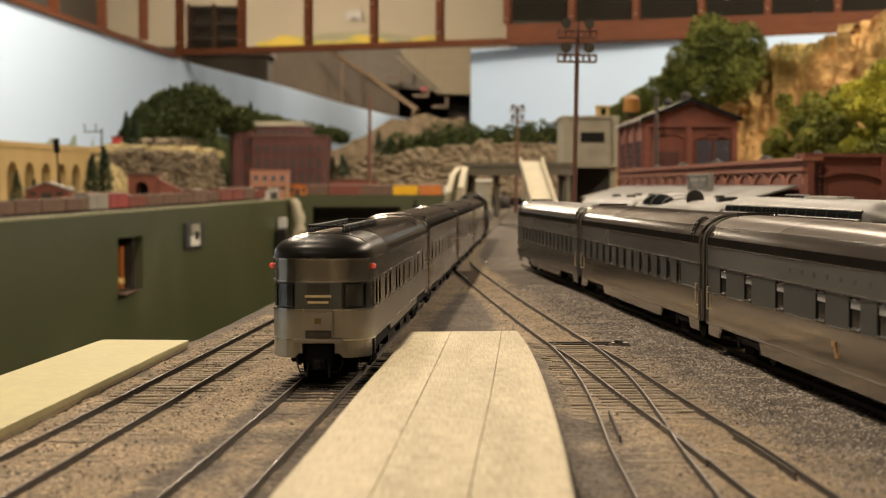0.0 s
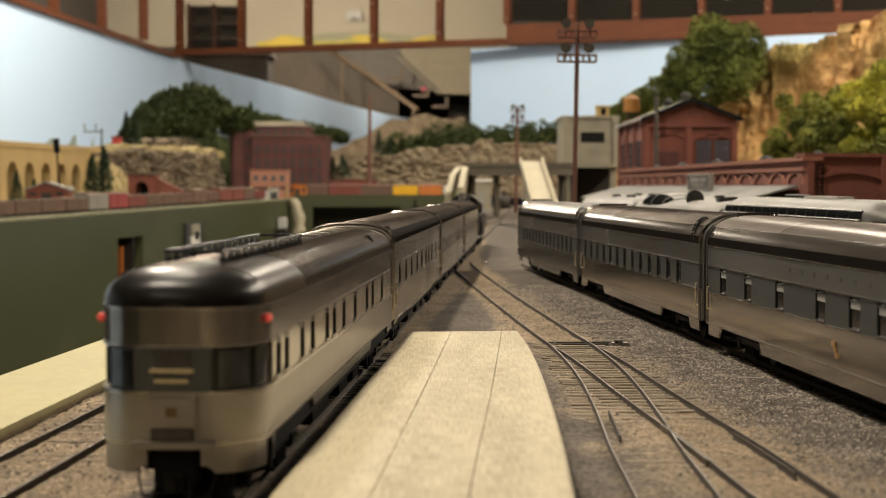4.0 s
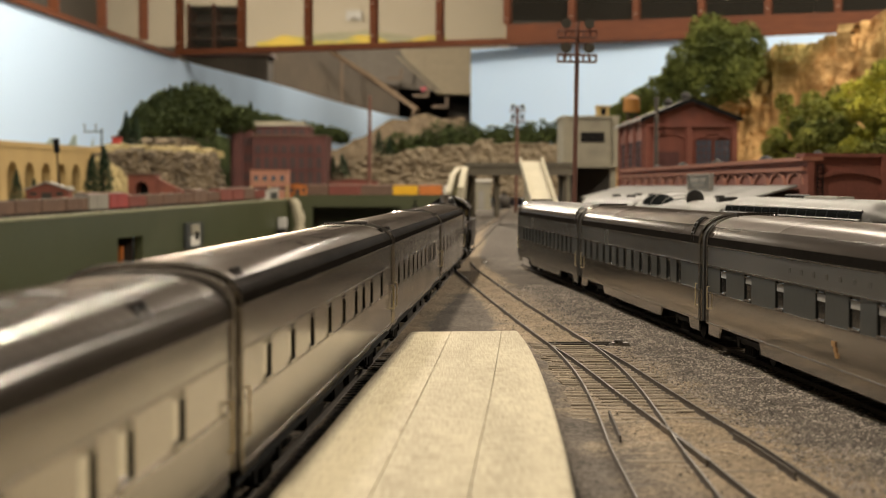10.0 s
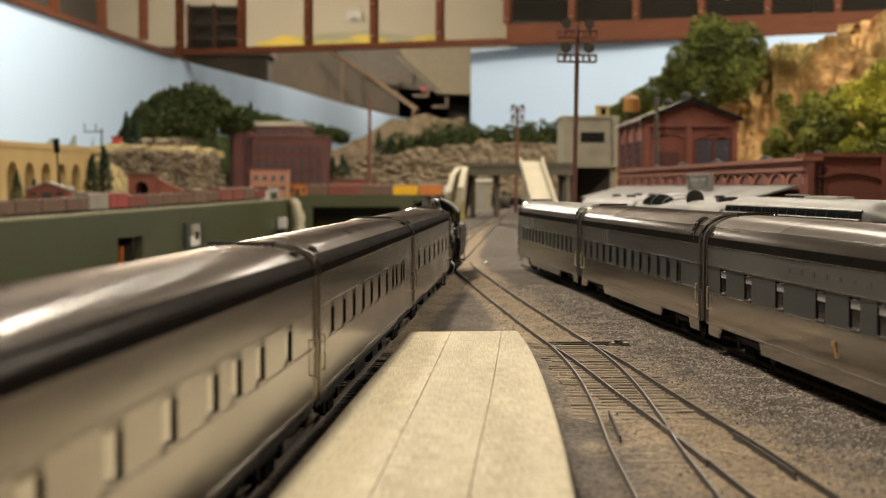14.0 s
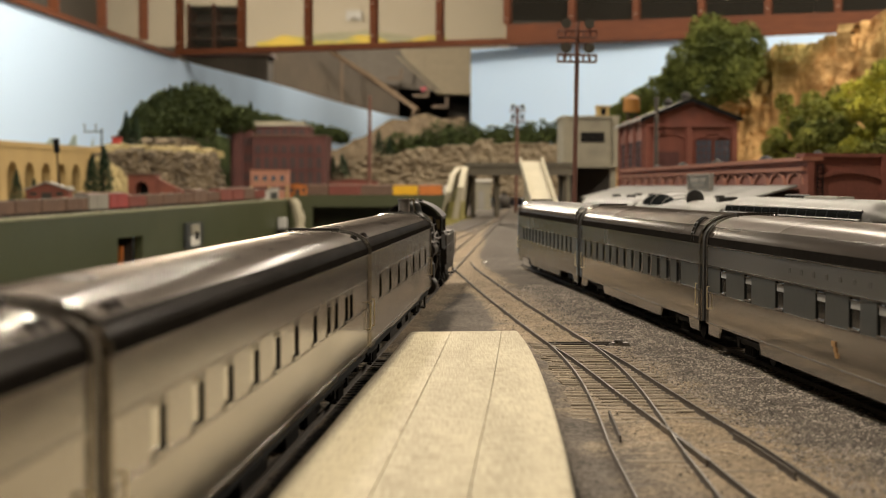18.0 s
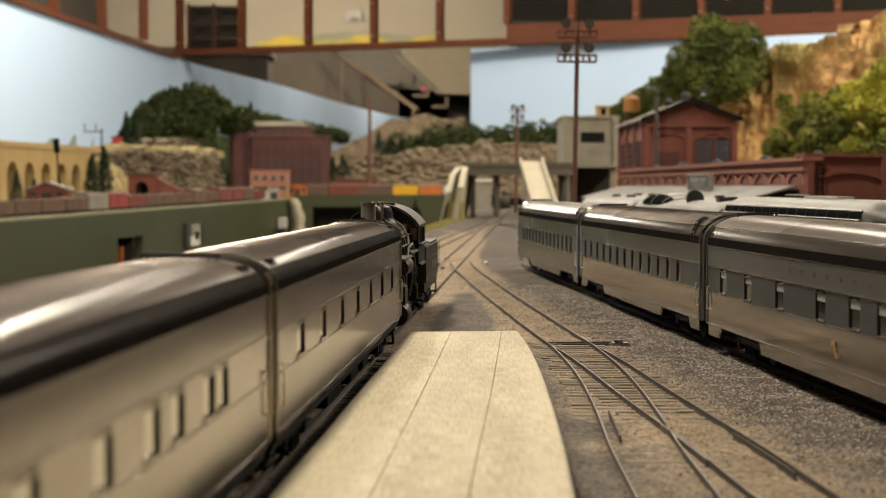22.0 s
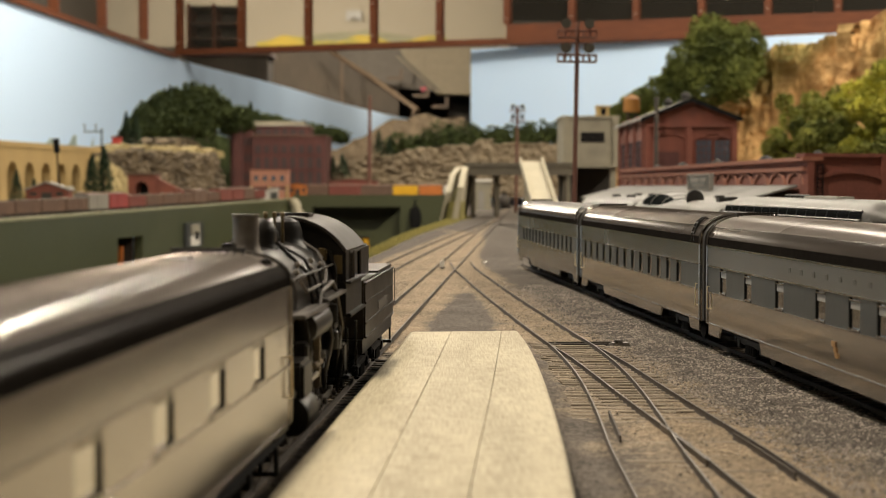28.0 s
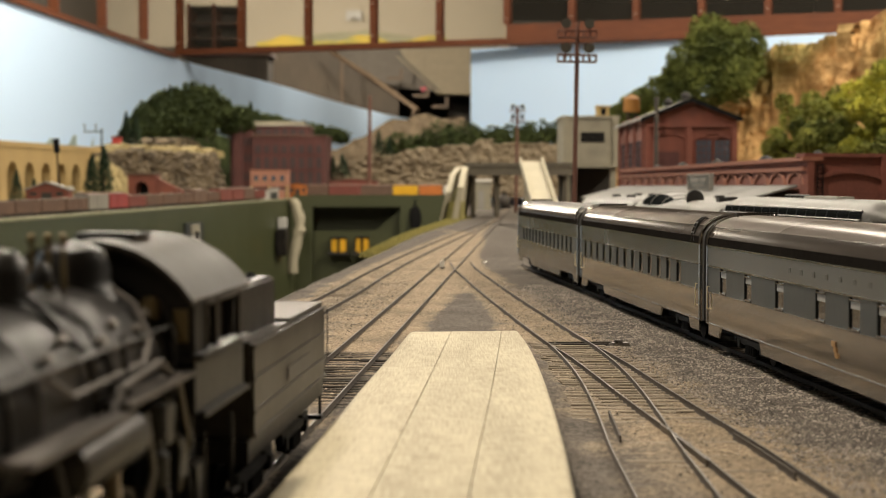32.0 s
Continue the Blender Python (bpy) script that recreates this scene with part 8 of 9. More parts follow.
def make_coal_tower():
    b = thing("concrete_coal_tower", "weathered grey concrete coaling tower on legs over the track", "coal tower", pose(0.242, 3.20, 0))
    W, D = 0.112, 0.16
    solid("bunker", 0, W, 0, D, 0.105, 0.198, CONC, parent=b, bev=0.001)
    solid("parapet", -0.003, W + 0.003, -0.003, D + 0.003, 0.198, 0.203, CONC, parent=b)
    solid("ledge", -0.005, W + 0.005, -0.006, D, 0.099, 0.105, CONC, parent=b)
    for x in (0.004, W - 0.016):
        for y in (0.002, D - 0.014):
            solid("leg", x, x + 0.012, y, y + 0.012, 0, 0.099, CONC, parent=b, bev=0.0008)
    for x0, x1 in ((0.0, 0.010), (W - 0.010, W)):
        solid("rib", x0, x1, -0.004, 0.0, 0.105, 0.198, CONC, parent=b)
    solid("window", 0.036, 0.084, -0.0010, 0.0008, 0.150, 0.170, BLACKDULL, parent=b)
    for k in range(1, 6):
        solid("window_bar", 0.036 + k * 0.008 - 0.0003, 0.036 + k * 0.008 + 0.0003, -0.0016, -0.0008, 0.150, 0.170, GREYMETAL, parent=b)
    # added dark panel in place of the shaded void between the legs
    solid("inner_wall", 0.012, W - 0.002, 0.10, 0.105, 0, 0.099, DARKW, parent=b)
    solid("cupola", 0.072, 0.098, 0.04, 0.07, 0.203, 0.2235, TANST, parent=b)
    solid("cupola_roof", 0.070, 0.100, 0.037, 0.073, 0.2235, 0.2255, TANST, parent=b)
    solid("cupola_window", 0.081, 0.090, 0.039, 0.0401, 0.207, 0.2195, BLACKDULL, parent=b)


make_coal_tower()


BRIDGEM = mat("sooty_bridge_concrete", (0.155, 0.135, 0.10), (0.085, 0.074, 0.056), 0.9, scale=260, big=22, bump=0.2)


def make_bridge():
    b = thing("road_bridge", "grey concrete road bridge over the yard throat", "bridge")
    Y = 3.15
    solid("deck", 0.045, 0.26, Y, Y + 0.14, 0.086, 0.100, BRIDGEM, parent=b, bev=0.001)
    solid("girder", 0.045, 0.26, Y - 0.004, Y, 0.083, 0.0935, BRIDGEM, parent=b)
    solid("railing_wall", 0.045, 0.26, Y - 0.002, Y + 0.004, 0.100, 0.108, BRIDGEM, parent=b)
    solid("railing_wall", 0.045, 0.26, Y + 0.136, Y + 0.142, 0.100, 0.108, BRIDGEM, parent=b)
    for x in (0.056, 0.104, 0.206, 0.238):
        solid("pier", x, x + 0.009, Y + 0.02, Y + 0.12, 0, 0.086, BRIDGEM, parent=b, bev=0.001)
        solid("pier_cap", x - 0.003, x + 0.012, Y + 0.015, Y + 0.125, 0.080, 0.086, BRIDGEM, parent=b)
    # cream approach walls at the yard edge
    a = thing("cream_abutment", "cream plaster approach wall curving down beside the yard", "abutment")
    for pts, tops in ((((0.005, 3.02), (0.014, 3.12), (0.026, 3.22), (0.05, 3.34)), (0.050, 0.086, 0.100, 0.104)), (((0.028, 3.00), (0.034, 3.08), (0.040, 3.16), (0.05, 3.24)), (0.060, 0.088, 0.101, 0.104))):
        bm = bmesh.new()
        secs = []
        for (x, y), t in zip(pts, tops):
            w = 0.0055
            secs.append([(x - w - 0.006, y, -0.004), (x + w - 0.006, y, -0.004), (x + w + 0.006, y, t), (x - w + 0.006, y, t)])
        loft(bm, secs)
        part("wall", bm, CREAM, a)
    bm = bmesh.new()
    loft(bm, [[(-0.002 + k * 0.004, 3.02 + 0.06 * k, -0.004), (0.034 + k * 0.004, 3.02 + 0.06 * k, -0.004), (0.034 + k * 0.004, 3.02 + 0.06 * k, 0.03 + 0.012 * k), (0.008 + k * 0.004, 3.02 + 0.06 * k, 0.03 + 0.012 * k)] for k in range(5)])
    part("fill", bm, GRASSY, a)
    # cream ramp on the other side
    r = thing("cream_ramp", "cream painted sloping ramp with raised side walls", "ramp")
    A0, A1 = Vector((0.138, 2.78, 0.105)), Vector((0.146, 2.45, 0.015))
    for off, w, h in ((0.0, 0.034, 0.0),):
        bm = bmesh.new()
        loft(bm, [[(p.x, p.y, p.z - 0.004), (p.x + 0.034, p.y, p.z - 0.004), (p.x + 0.034, p.y, p.z), (p.x, p.y, p.z)] for p in (A0, A1)])
        part("deck", bm, CREAM, r)
    for off in (-0.0035, 0.034):
        bm = bmesh.new()
        loft(bm, [[(p.x + off, p.y, p.z - 0.006), (p.x + off + 0.0035, p.y, p.z - 0.006), (p.x + off + 0.0035, p.y, p.z + 0.006), (p.x + off, p.y, p.z + 0.006)] for p in (A0, A1)])
        part("side_wall", bm, CREAM, r)
    for u in (0.05, 0.5):
        p = A0.lerp(A1, u)
        solid("ramp_pier", p.x + 0.004, p.x + 0.030, p.y - 0.005, p.y + 0.005, -0.004, p.z - 0.004, CONC, parent=r)
    # pale shed under the bridge
    s = thing("yard_shed", "pale grey shed standing beyond the bridge", "shed", pose(0.083, 4.2, 0))
    solid("wall", 0, 0.045, 0, 0.05, -0.004, 0.072, CONC, parent=s)
    solid("roof", -0.003, 0.048, -0.004, 0.054, 0.072, 0.080, WHITEP, parent=s, bev=0.001)
    solid("door", 0.010, 0.026, -0.001, 0.0005, -0.004, 0.05, SLATE, parent=s)
    # dark railcars and posts below the deck
    for k, (x, y) in enumerate(((0.150, 3.9), (0.205, 3.75), (0.255, 3.7))):
        c = thing("tank_car", "dark weathered tank car beyond the bridge", "tank car", pose(x, y, 0), "tank cars beyond the bridge")
        bm = bmesh.new()
        lathe(bm, ((0.008, -0.055), (0.0145, -0.050), (0.0145, 0.050), (0.008, 0.055)), (0, 0, 0.026), 18, "Y")
        part("tank", bm, BLACK if k else GREYMETAL, c, smooth=True)
        solid("tank_dome", -0.006, 0.006, -0.006, 0.006, 0.038, 0.047, BLACK, parent=c, bev=0.002)
        solid("tank_frame", -0.013, 0.013, -0.058, 0.058, 0.006, 0.012, BLACK, parent=c)


make_bridge()


LENSM = mat("silvered_lamp_lens", (0.24, 0.23, 0.20), (0.12, 0.115, 0.10), 0.15, 0.7, scale=800, big=90)


def light_tower(x, y, top, label, lean=0.0, r=0.0024, lens_m=None):
    t = thing("light_tower", label, "light tower", pose(x, y, 0, 0, lean, 0), "yard light towers")
    bm = bmesh.new()
    tube(bm, (0, 0, -0.004), (0, 0, top), r, r * 0.75, 10)
    part("pole", bm, POLEM, t)
    solid("base", -0.005, 0.005, -0.005, 0.005, -0.004, 0.002, CONC, parent=t, bev=0.0006)
    for z in (top - 0.036, top - 0.014):
        bm = bmesh.new()
        w = 0.0175
        for zz in (0.0, 0.0062):
            for q in (-0.005, 0.005):
                tube(bm, (-w, q, z + zz), (w, q, z + zz), 0.0006, n=5)
        for k in range(7):
            xx = -w + 2 * w * k / 6
            for q in (-0.005, 0.005):
                tube(bm, (xx, q, z), (xx, q, z + 0.0062), 0.0005, n=5)
        box(bm, -w, w, -0.005, 0.005, z - 0.0004, z + 0.0003)
        part("platform", bm, POLEM, t)
        for q in (-0.0105, 0.0105):
            bm = bmesh.new()
            zz = z + 0.0125
            lathe(bm, ((0.002, 0.004), (0.0044, 0.001), (0.0048, -0.003), (0.0044, -0.003), (0.0038, -0.0022)), (q, -0.002, zz), 16, "Y")
            lam = part("flood_lamp", bm, GREYMETAL, t, smooth=True)
            bm = bmesh.new()
            lathe(bm, ((0.0040, -0.0050), (0.0038, -0.0044)), (q, -0.0005, zz), 14, "Y")
            part("lens", bm, lens_m or LENSM, lam)
            bm = bmesh.new()
            tube(bm, (q, -0.002, z + 0.002), (q, -0.002, zz - 0.003), 0.0007, n=5)
            part("lamp_bracket", bm, POLEM, t)
    return t


light_tower(0.1195, 1.45, 0.2105, "tall rust-brown floodlight tower with four lamps between the trains", lean=0.9)
light_tower(0.1655, 3.60, 0.243, "tall rust-brown floodlight tower beside the far tracks", lean=0.9, r=0.0042, lens_m=BANDM)
cp = thing("steel_mast", "plain rust-brown steel mast on the far layout", "mast")
bm = bmesh.new()
tube(bm, (-0.236, 5.06, 0.02), (-0.233, 5.06, 0.345), 0.0072, 0.005, 10)
part("shaft", bm, POLEM, cp)
solid("cap", -0.238, -0.228, 5.055, 5.065, 0.345, 0.349, POLEM, parent=cp)
solid("base", -0.246, -0.226, 5.05, 5.07, 0.018, 0.034, CONC, parent=cp)


# ---- left scenery ----
def gondola(label, x, y, z, head, body_m, kind="hopper", L=0.114):
    c = thing("freight_car", label, "freight car", pose(x, y, z, 0, 0, head), "freight cars along the fascia")
    h, w = L / 2, 0.0165
    if kind == "box":
        solid("box_body", -w, w, -h, h, 0.010, 0.040, body_m, parent=c, bev=0.0006)
        bm = bmesh.new()
        loft(bm, [[(-w - 0.0006, y0, 0.0402), (w + 0.0006, y0, 0.0402), (0, y0, 0.0435)] for y0 in (-h, h)])
        part("roof", bm, BOXBROWN, c)
        for s in (-1, 1):
            solid("sliding_door", s * (w + 0.0003) - 0.0003, s * (w + 0.0003) + 0.0003, -0.011, 0.011, 0.012, 0.038, body_m, parent=c)
    else:
        bm = bmesh.new()
        t = 0.0012
        for s in (-1, 1):
            box(bm, min(s * w, s * (w - t)), max(s * w, s * (w - t)), -h, h, 0.011, 0.034)
            box(bm, -w + t, w - t, min(s * h, s * (h - t)), max(s * h, s * (h - t)), 0.011, 0.034)
        box(bm, -w + t, w - t, -h + t, h - t, 0.011, 0.013)
        part("hopper_body", bm, body_m, c)
        for k in range(8):
            for s in (-1, 1):
                y0 = -h + 0.008 + k * (L - 0.016) / 7
                solid("rib", s * (w + 0.0006) - 0.0006, s * (w + 0.0006) + 0.0006, y0 - 0.0008, y0 + 0.0008, 0.011, 0.034, body_m, parent=c)
        bm = bmesh.new()
        n = 10
        vs = [[bm.verts.new((-w + t + (2 * w - 2 * t) * i / 6, -h + t + (L - 2 * t) * j / n, 0.030 + 0.005 * math.sin(math.pi * i / 6) * (1 + 0.5 * nz(i + x * 99, j + y * 99, 0, 0.8)))) for j in range(n + 1)] for i in range(7)]
        for i in range(6):
            for j in range(n):
                bm.faces.new((vs[i][j], vs[i + 1][j], vs[i + 1][j + 1], vs[i][j + 1]))
        part("load", bm, STONE if kind == "stone" else CINDER, c)
    solid("frame", -0.012, 0.012, -h - 0.003, h + 0.003, 0.0075, 0.0105, BLACK, parent=c)
    for s in (-1, 1):
        bm = bmesh.new()
        for q in (-0.009, 0.009):
            for xx in (-0.0085, 0.0085):
                lathe(bm, ((0.0045, xx - 0.001), (0.0045, xx + 0.001)), (0, s * (h - 0.018) + q, 0.0045), 12, "X")
        part("truck", bm, BLACK, c)
    return c


rnd = random.Random(17)
HEADF = -math.degrees(math.atan(0.13))
y = 2.62
i = 0
while y < 4.62:
    if i < 5:
        mt, kd, lb = BOXBROWN, "stone", "brown hopper car with a pale stone load"
    elif i in (5, 6):
        mt, kd, lb = GREYBOX if i == 5 else DULLRED, "box", "dusty grey boxcar in the freight train" if i == 5 else "faded red boxcar in the freight train"
    else:
        mt, kd, lb = rnd.choice(((BOXRED, "box", "dark red boxcar in the freight train"), (BOXBROWN, "box", "brown boxcar in the freight train"), (BOXBROWN, "stone", "brown gondola with a stone load"), (BOXRED, "stone", "dark red gondola with a stone load")))
    gondola(lb, fas(y) - 0.030, y, ftop(y) - 0.003, HEADF, mt, kd)
    y += 0.122
    i += 1
# cars before the far cliff
for x, w, mt, lb in ((-0.405, 0.08, BOXBROWN, "brown boxcar before the far cliff"), (-0.315, 0.095, BOXRED, "dark red boxcar before the far cliff"), (-0.213, 0.098, BOXBROWN, "brown boxcar before the far cliff"), (-0.120, 0.078, YELLOWP, "bright yellow boxcar before the far cliff"), (-0.040, 0.072, ORANGEP, "orange boxcar before the far cliff"), (0.018, 0.03, WHITEP, "white boxcar before the far cliff")):
    gondola(lb, x, 5.055, 0.024, 90, mt, "box", w)


def make_viaduct():
    b = thing("stone_viaduct", "long tan stone viaduct with a row of arches", "viaduct")
    P0, P1 = Vector((-1.045, 3.30)), Vector((-0.905, 4.55))
    d = (P1 - P0).normalized()
    L = (P1 - P0).length
    M = pose(P0.x, P0.y, 0, 0, 0, math.degrees(math.atan2(d.y, d.x)))
    n = 12
    w = L / n
    top, t = 0.150, 0.05
    for i in range(n):
        x0 = i * w
        bm = bmesh.new()
        pier = w * 0.20
        outline = [(x0, 0.0), (x0 + pier, 0.0), (x0 + pier, 0.085)]
        r = (w - 2 * pier) / 2
        for k in range(1, 10):
            a = math.pi - math.pi * k / 10
            outline.append((x0 + w / 2 + r * math.cos(a), 0.085 + r * 1.0 * math.sin(a)))
        outline += [(x0 + w - pier, 0.085), (x0 + w - pier, 0.0), (x0 + w, 0.0), (x0 + w, top), (x0, top)]
        v0 = [bm.verts.new((x, -t, z)) for x, z in outline]
        v1 = [bm.verts.new((x, 0.0, z)) for x, z in outline]
        bm.faces.new(v0)
        bm.faces.new(v1[::-1])
        for k in range(len(outline)):
            q = (k + 1) % len(outline)
            bm.faces.new((v0[k], v0[q], v1[q], v1[k]))
        part("arch_bay", bm, TANST, b).matrix_basis = M
    solid("parapet", 0, L, -t - 0.002, 0.003, top, top + 0.012, TANST, parent=b).matrix_basis = M


make_viaduct()


def hut(name, label, cat, x, y, z, w, d, h, wall_m, roof_m, rise=0.012, group=""):
    b = thing(name, label, cat, pose(x, y, z), group)
    bm = bmesh.new()
    loft(bm, [[(-w / 2, y0, 0), (w / 2, y0, 0), (w / 2, y0, h), (0, y0, h + rise), (-w / 2, y0, h)] for y0 in (-d / 2, d / 2)])
    part("wall", bm, wall_m, b)
    for s in (-1, 1):
        bm = bmesh.new()
        loft(bm, [[(s * (w / 2 + 0.004), y0, h - 0.002), (0, y0, h + rise + 0.0005), (0, y0, h + rise + 0.003), (s * (w / 2 + 0.004), y0, h + 0.0015)] for y0 in (-d / 2 - 0.004, d / 2 + 0.004)])
        part("roof_slope", bm, roof_m, b)
    solid("door", -w * 0.12, w * 0.12, -d / 2 - 0.0008, -d / 2 + 0.0002, 0, h * 0.7, DARKW, parent=b)
    for s in (-1, 1):
        solid("window", s * w * 0.32 - w * 0.08, s * w * 0.32 + w * 0.08, -d / 2 - 0.0008, -d / 2 + 0.0002, h * 0.4, h * 0.75, DARKW, parent=b)
    return b


dp = hut("red_depot", "small red depot with a pale grey gabled roof", "depot", -0.815, 3.28, 0.034, 0.085, 0.05, 0.020, BRICK, SLATE, 0.014)
solid("depot_plinth", -0.05, 0.05, -0.03, 0.03, -0.04, -0.0002, ROCK, parent=dp)
hut("signal_cabin", "small cream and red signal cabin beside the tracks", "cabin", -0.640, 3.98, 0.010, 0.028, 0.028, 0.030, TANST, BRICK, 0.012)
hut("orange_shed", "orange-brown wooden shed beside the brick mill", "shed", -0.462, 5.06, 0.022, 0.058, 0.05, 0.045, ORANGEP, BOXBROWN, 0.004)
hut("low_warehouse", "low dark red warehouse behind the freight cars", "warehouse", -0.295, 5.25, 0.024, 0.16, 0.10, 0.055, BOXRED, BOXBROWN, 0.006)


def make_portal():
    b = thing("tunnel_portal", "red brick tunnel portal with a dark arched mouth", "tunnel portal", pose(-0.735, 3.86, 0.028, 0, 0, -15))
    w, h = 0.072, 0.060
    bm = bmesh.new()
    outline = [(-w / 2, 0), (-0.018, 0), (-0.018, 0.026)]
    for k in range(1, 10):
        a = math.pi - math.pi * k / 10
        outline.append((0.018 * math.cos(a), 0.026 + 0.018 * math.sin(a)))
    outline += [(0.018, 0.026), (0.018, 0), (w / 2, 0), (w / 2, h), (-w / 2, h)]
    v0 = [bm.verts.new((x, 0, z)) for x, z in outline]
    v1 = [bm.verts.new((x, 0.03, z)) for x, z in outline]
    bm.faces.new(v0)
    bm.faces.new(v1[::-1])
    for k in range(len(outline)):
        q = (k + 1) % len(outline)
        bm.faces.new((v0[k], v0[q], v1[q], v1[k]))
    part("face", bm, BRICK, b)
    solid("coping", -w / 2 - 0.003, w / 2 + 0.003, -0.003, 0.032, h, h + 0.005, BOXBROWN, parent=b)
    # black panel painted for the darkness inside the tunnel
    solid("dark_mouth", -0.017, 0.017, 0.028, 0.0295, 0, 0.043, BLACKDULL, parent=b)
    bm = bmesh.new()
    loft(bm, [[(x, 0.004, 0), (x, 0.014, 0), (x, 0.014, z), (x, 0.004, z)] for x, z in ((w / 2, h - 0.006), (w / 2 + 0.07, 0.022))])
    part("wing_wall", bm, BRICK, b)


make_portal()


def make_mill():
    b = thing("brick_mill", "large maroon brick mill with stepped roof and tall window bays", "building", pose(-0.700, 5.20, 0.02))
    H = 0.225
    solid("main_wall", 0.075, 0.315, 0.0, 0.28, 0, 0.205, MAROON, parent=b)
    solid("left_wing", 0.0, 0.075, 0.02, 0.30, 0, H, MAROON, parent=b)
    solid("corner_tower", 0.012, 0.040, -0.006, 0.030, 0, H + 0.015, MAROON, parent=b)
    solid("upper_storey", 0.045, 0.255, 0.05, 0.26, 0.205, 0.240, MAROON, parent=b)
    solid("monitor", 0.05, 0.235, 0.09, 0.20, 0.240, 0.258, CONC, parent=b)
    solid("roof_edge", 0.072, 0.318, -0.003, 0.283, 0.205, 0.209, BOXBROWN, parent=b)
    solid("upper_edge", 0.042, 0.258, 0.047, 0.263, 0.240, 0.243, SLATE, parent=b)
    for i in range(8):
        x = 0.086 + i * 0.0285
        solid("pilaster", x - 0.0085, x - 0.0035, -0.003, 0.0, 0, 0.2, MAROON, parent=b)
        for z0, z1 in ((0.045, 0.088), (0.10, 0.135), (0.150, 0.175)):
            w = solid("window", x, x + 0.014, -0.0012, 0.0003, z0, z1, MILLWIN, parent=b)
            solid("window_sill", x - 0.001, x + 0.015, -0.0025, 0.0, z0 - 0.002, z0, MAROON, parent=w)
    for i in range(7):
        x = 0.055 + i * 0.028
        solid("upper_window", x, x + 0.018, 0.0485, 0.0502, 0.212, 0.230, MILLWIN, parent=b)
    for i in range(2):
        for z in (0.06, 0.12, 0.175):
            solid("wing_window", 0.046 + i * 0.014, 0.054 + i * 0.014, 0.0185, 0.0203, z, z + 0.025, MILLWIN, parent=b)


make_mill()
pk = thing("pink_factory", "faded pink brick factory front with cream ground floor", "building", pose(-0.600, 4.93, 0.018))
solid("wall", 0, 0.118, 0, 0.06, 0.0, 0.090, PINKB, parent=pk)
solid("parapet", -0.002, 0.120, -0.002, 0.062, 0.090, 0.094, PINKB, parent=pk)
for i in range(4):
    w = solid("window", 0.012 + i * 0.027, 0.025 + i * 0.027, -0.001, 0.0002, 0.060, 0.076, WINBLUE, parent=pk)
    solid("window_sill", 0.011 + i * 0.027, 0.026 + i * 0.027, -0.0025, 0.0, 0.0585, 0.060, TANST, parent=w)
for x in (0.0, 0.056, 0.112):
    solid("cream_pier", x, x + 0.006, -0.002, 0.0, 0, 0.046, TANST, parent=pk)
for x in (0.008, 0.064):
    solid("loading_door", x, x + 0.046, -0.001, 0.0002, 0, 0.042, MAROON, parent=pk)
for k, (x, y, w, h, mt) in enumerate(((-0.535, 4.74, 0.013, 0.030, PLASTICW), (-0.508, 4.76, 0.010, 0.024, BANDM), (-0.515, 4.82, 0.014, 0.036, PLASTICW), (-0.497, 4.84, 0.012, 0.030, PINKB))):
    o = thing("crate", "small pale crate at the fascia's corner" if mt is PLASTICW else "small dull crate at the fascia's corner", "crate", pose(x, y, ftop(y) - 0.003), "crates at the fascia corner")
    solid("crate_body", -w, w, -0.012, 0.012, 0, h, mt, parent=o, bev=0.001)
    solid("crate_lid", -w - 0.001, w + 0.001, -0.013, 0.013, h, h + 0.002, SLATE, parent=o)
# low sheds and parked wagons between the freight train and the rock wall
for k, (x, y, w, h, mt, rm) in enumerate(((-0.600, 4.22, 0.040, 0.026, DULLRED, BOXBROWN), (-0.555, 4.45, 0.046, 0.030, BOXRED, SLATE), (-0.690, 3.72, 0.034, 0.026, DULLRED, BOXBROWN), (-0.770, 3.60, 0.030, 0.030, GREYBOX, SLATE), (-0.530, 4.62, 0.050, 0.028, MAROON, BOXBROWN))):
    hut("trackside_shed", "small weathered shed beside the freight train" if k % 2 else "small faded red shed beside the freight train", "shed", x - 0.055, y, ftop(y) - 0.004, w, 0.05, h, mt, rm, 0.008, "trackside sheds")
for k, (x, y, r) in enumerate(((-0.84, 3.55, 0.020), (-0.80, 3.72, 0.016), (-0.865, 3.45, 0.014), (-0.775, 3.80, 0.018), (-0.70, 4.10, 0.014), (-0.68, 4.3, 0.012))):
    tree("low yellow-green bush beside the freight train", x, y, ftop(y) - 0.004, r * 2, bushy(r * 2, r, 500 + k, 5), 260, 0.0030, LEAFY if k % 2 else GRASSY, 520 + k, name="bush", cat="bush", group="bushes beside the freight train")
# signal, poles and mast
sgm = thing("semaphore_signal", "black semaphore signal mast beside the viaduct", "signal", pose(-0.792, 3.28, 0.0, 0, -3, 0))
bm = bmesh.new()
tube(bm, (0, 0, 0), (0, 0, 0.155), 0.0022, 0.0016, 8)
part("mast", bm, BLACKDULL, sgm)
solid("signal_head", -0.006, 0.006, -0.003, 0.003, 0.130, 0.160, BLACKDULL, parent=sgm, bev=0.001)
solid("platform", -0.012, 0.030, -0.004, 0.004, 0.058, 0.061, CREAM, parent=sgm)
tp = thing("telegraph_pole", "black telegraph pole with a double crossarm", "telegraph pole", pose(-0.872, 4.05, 0.01))
bm = bmesh.new()
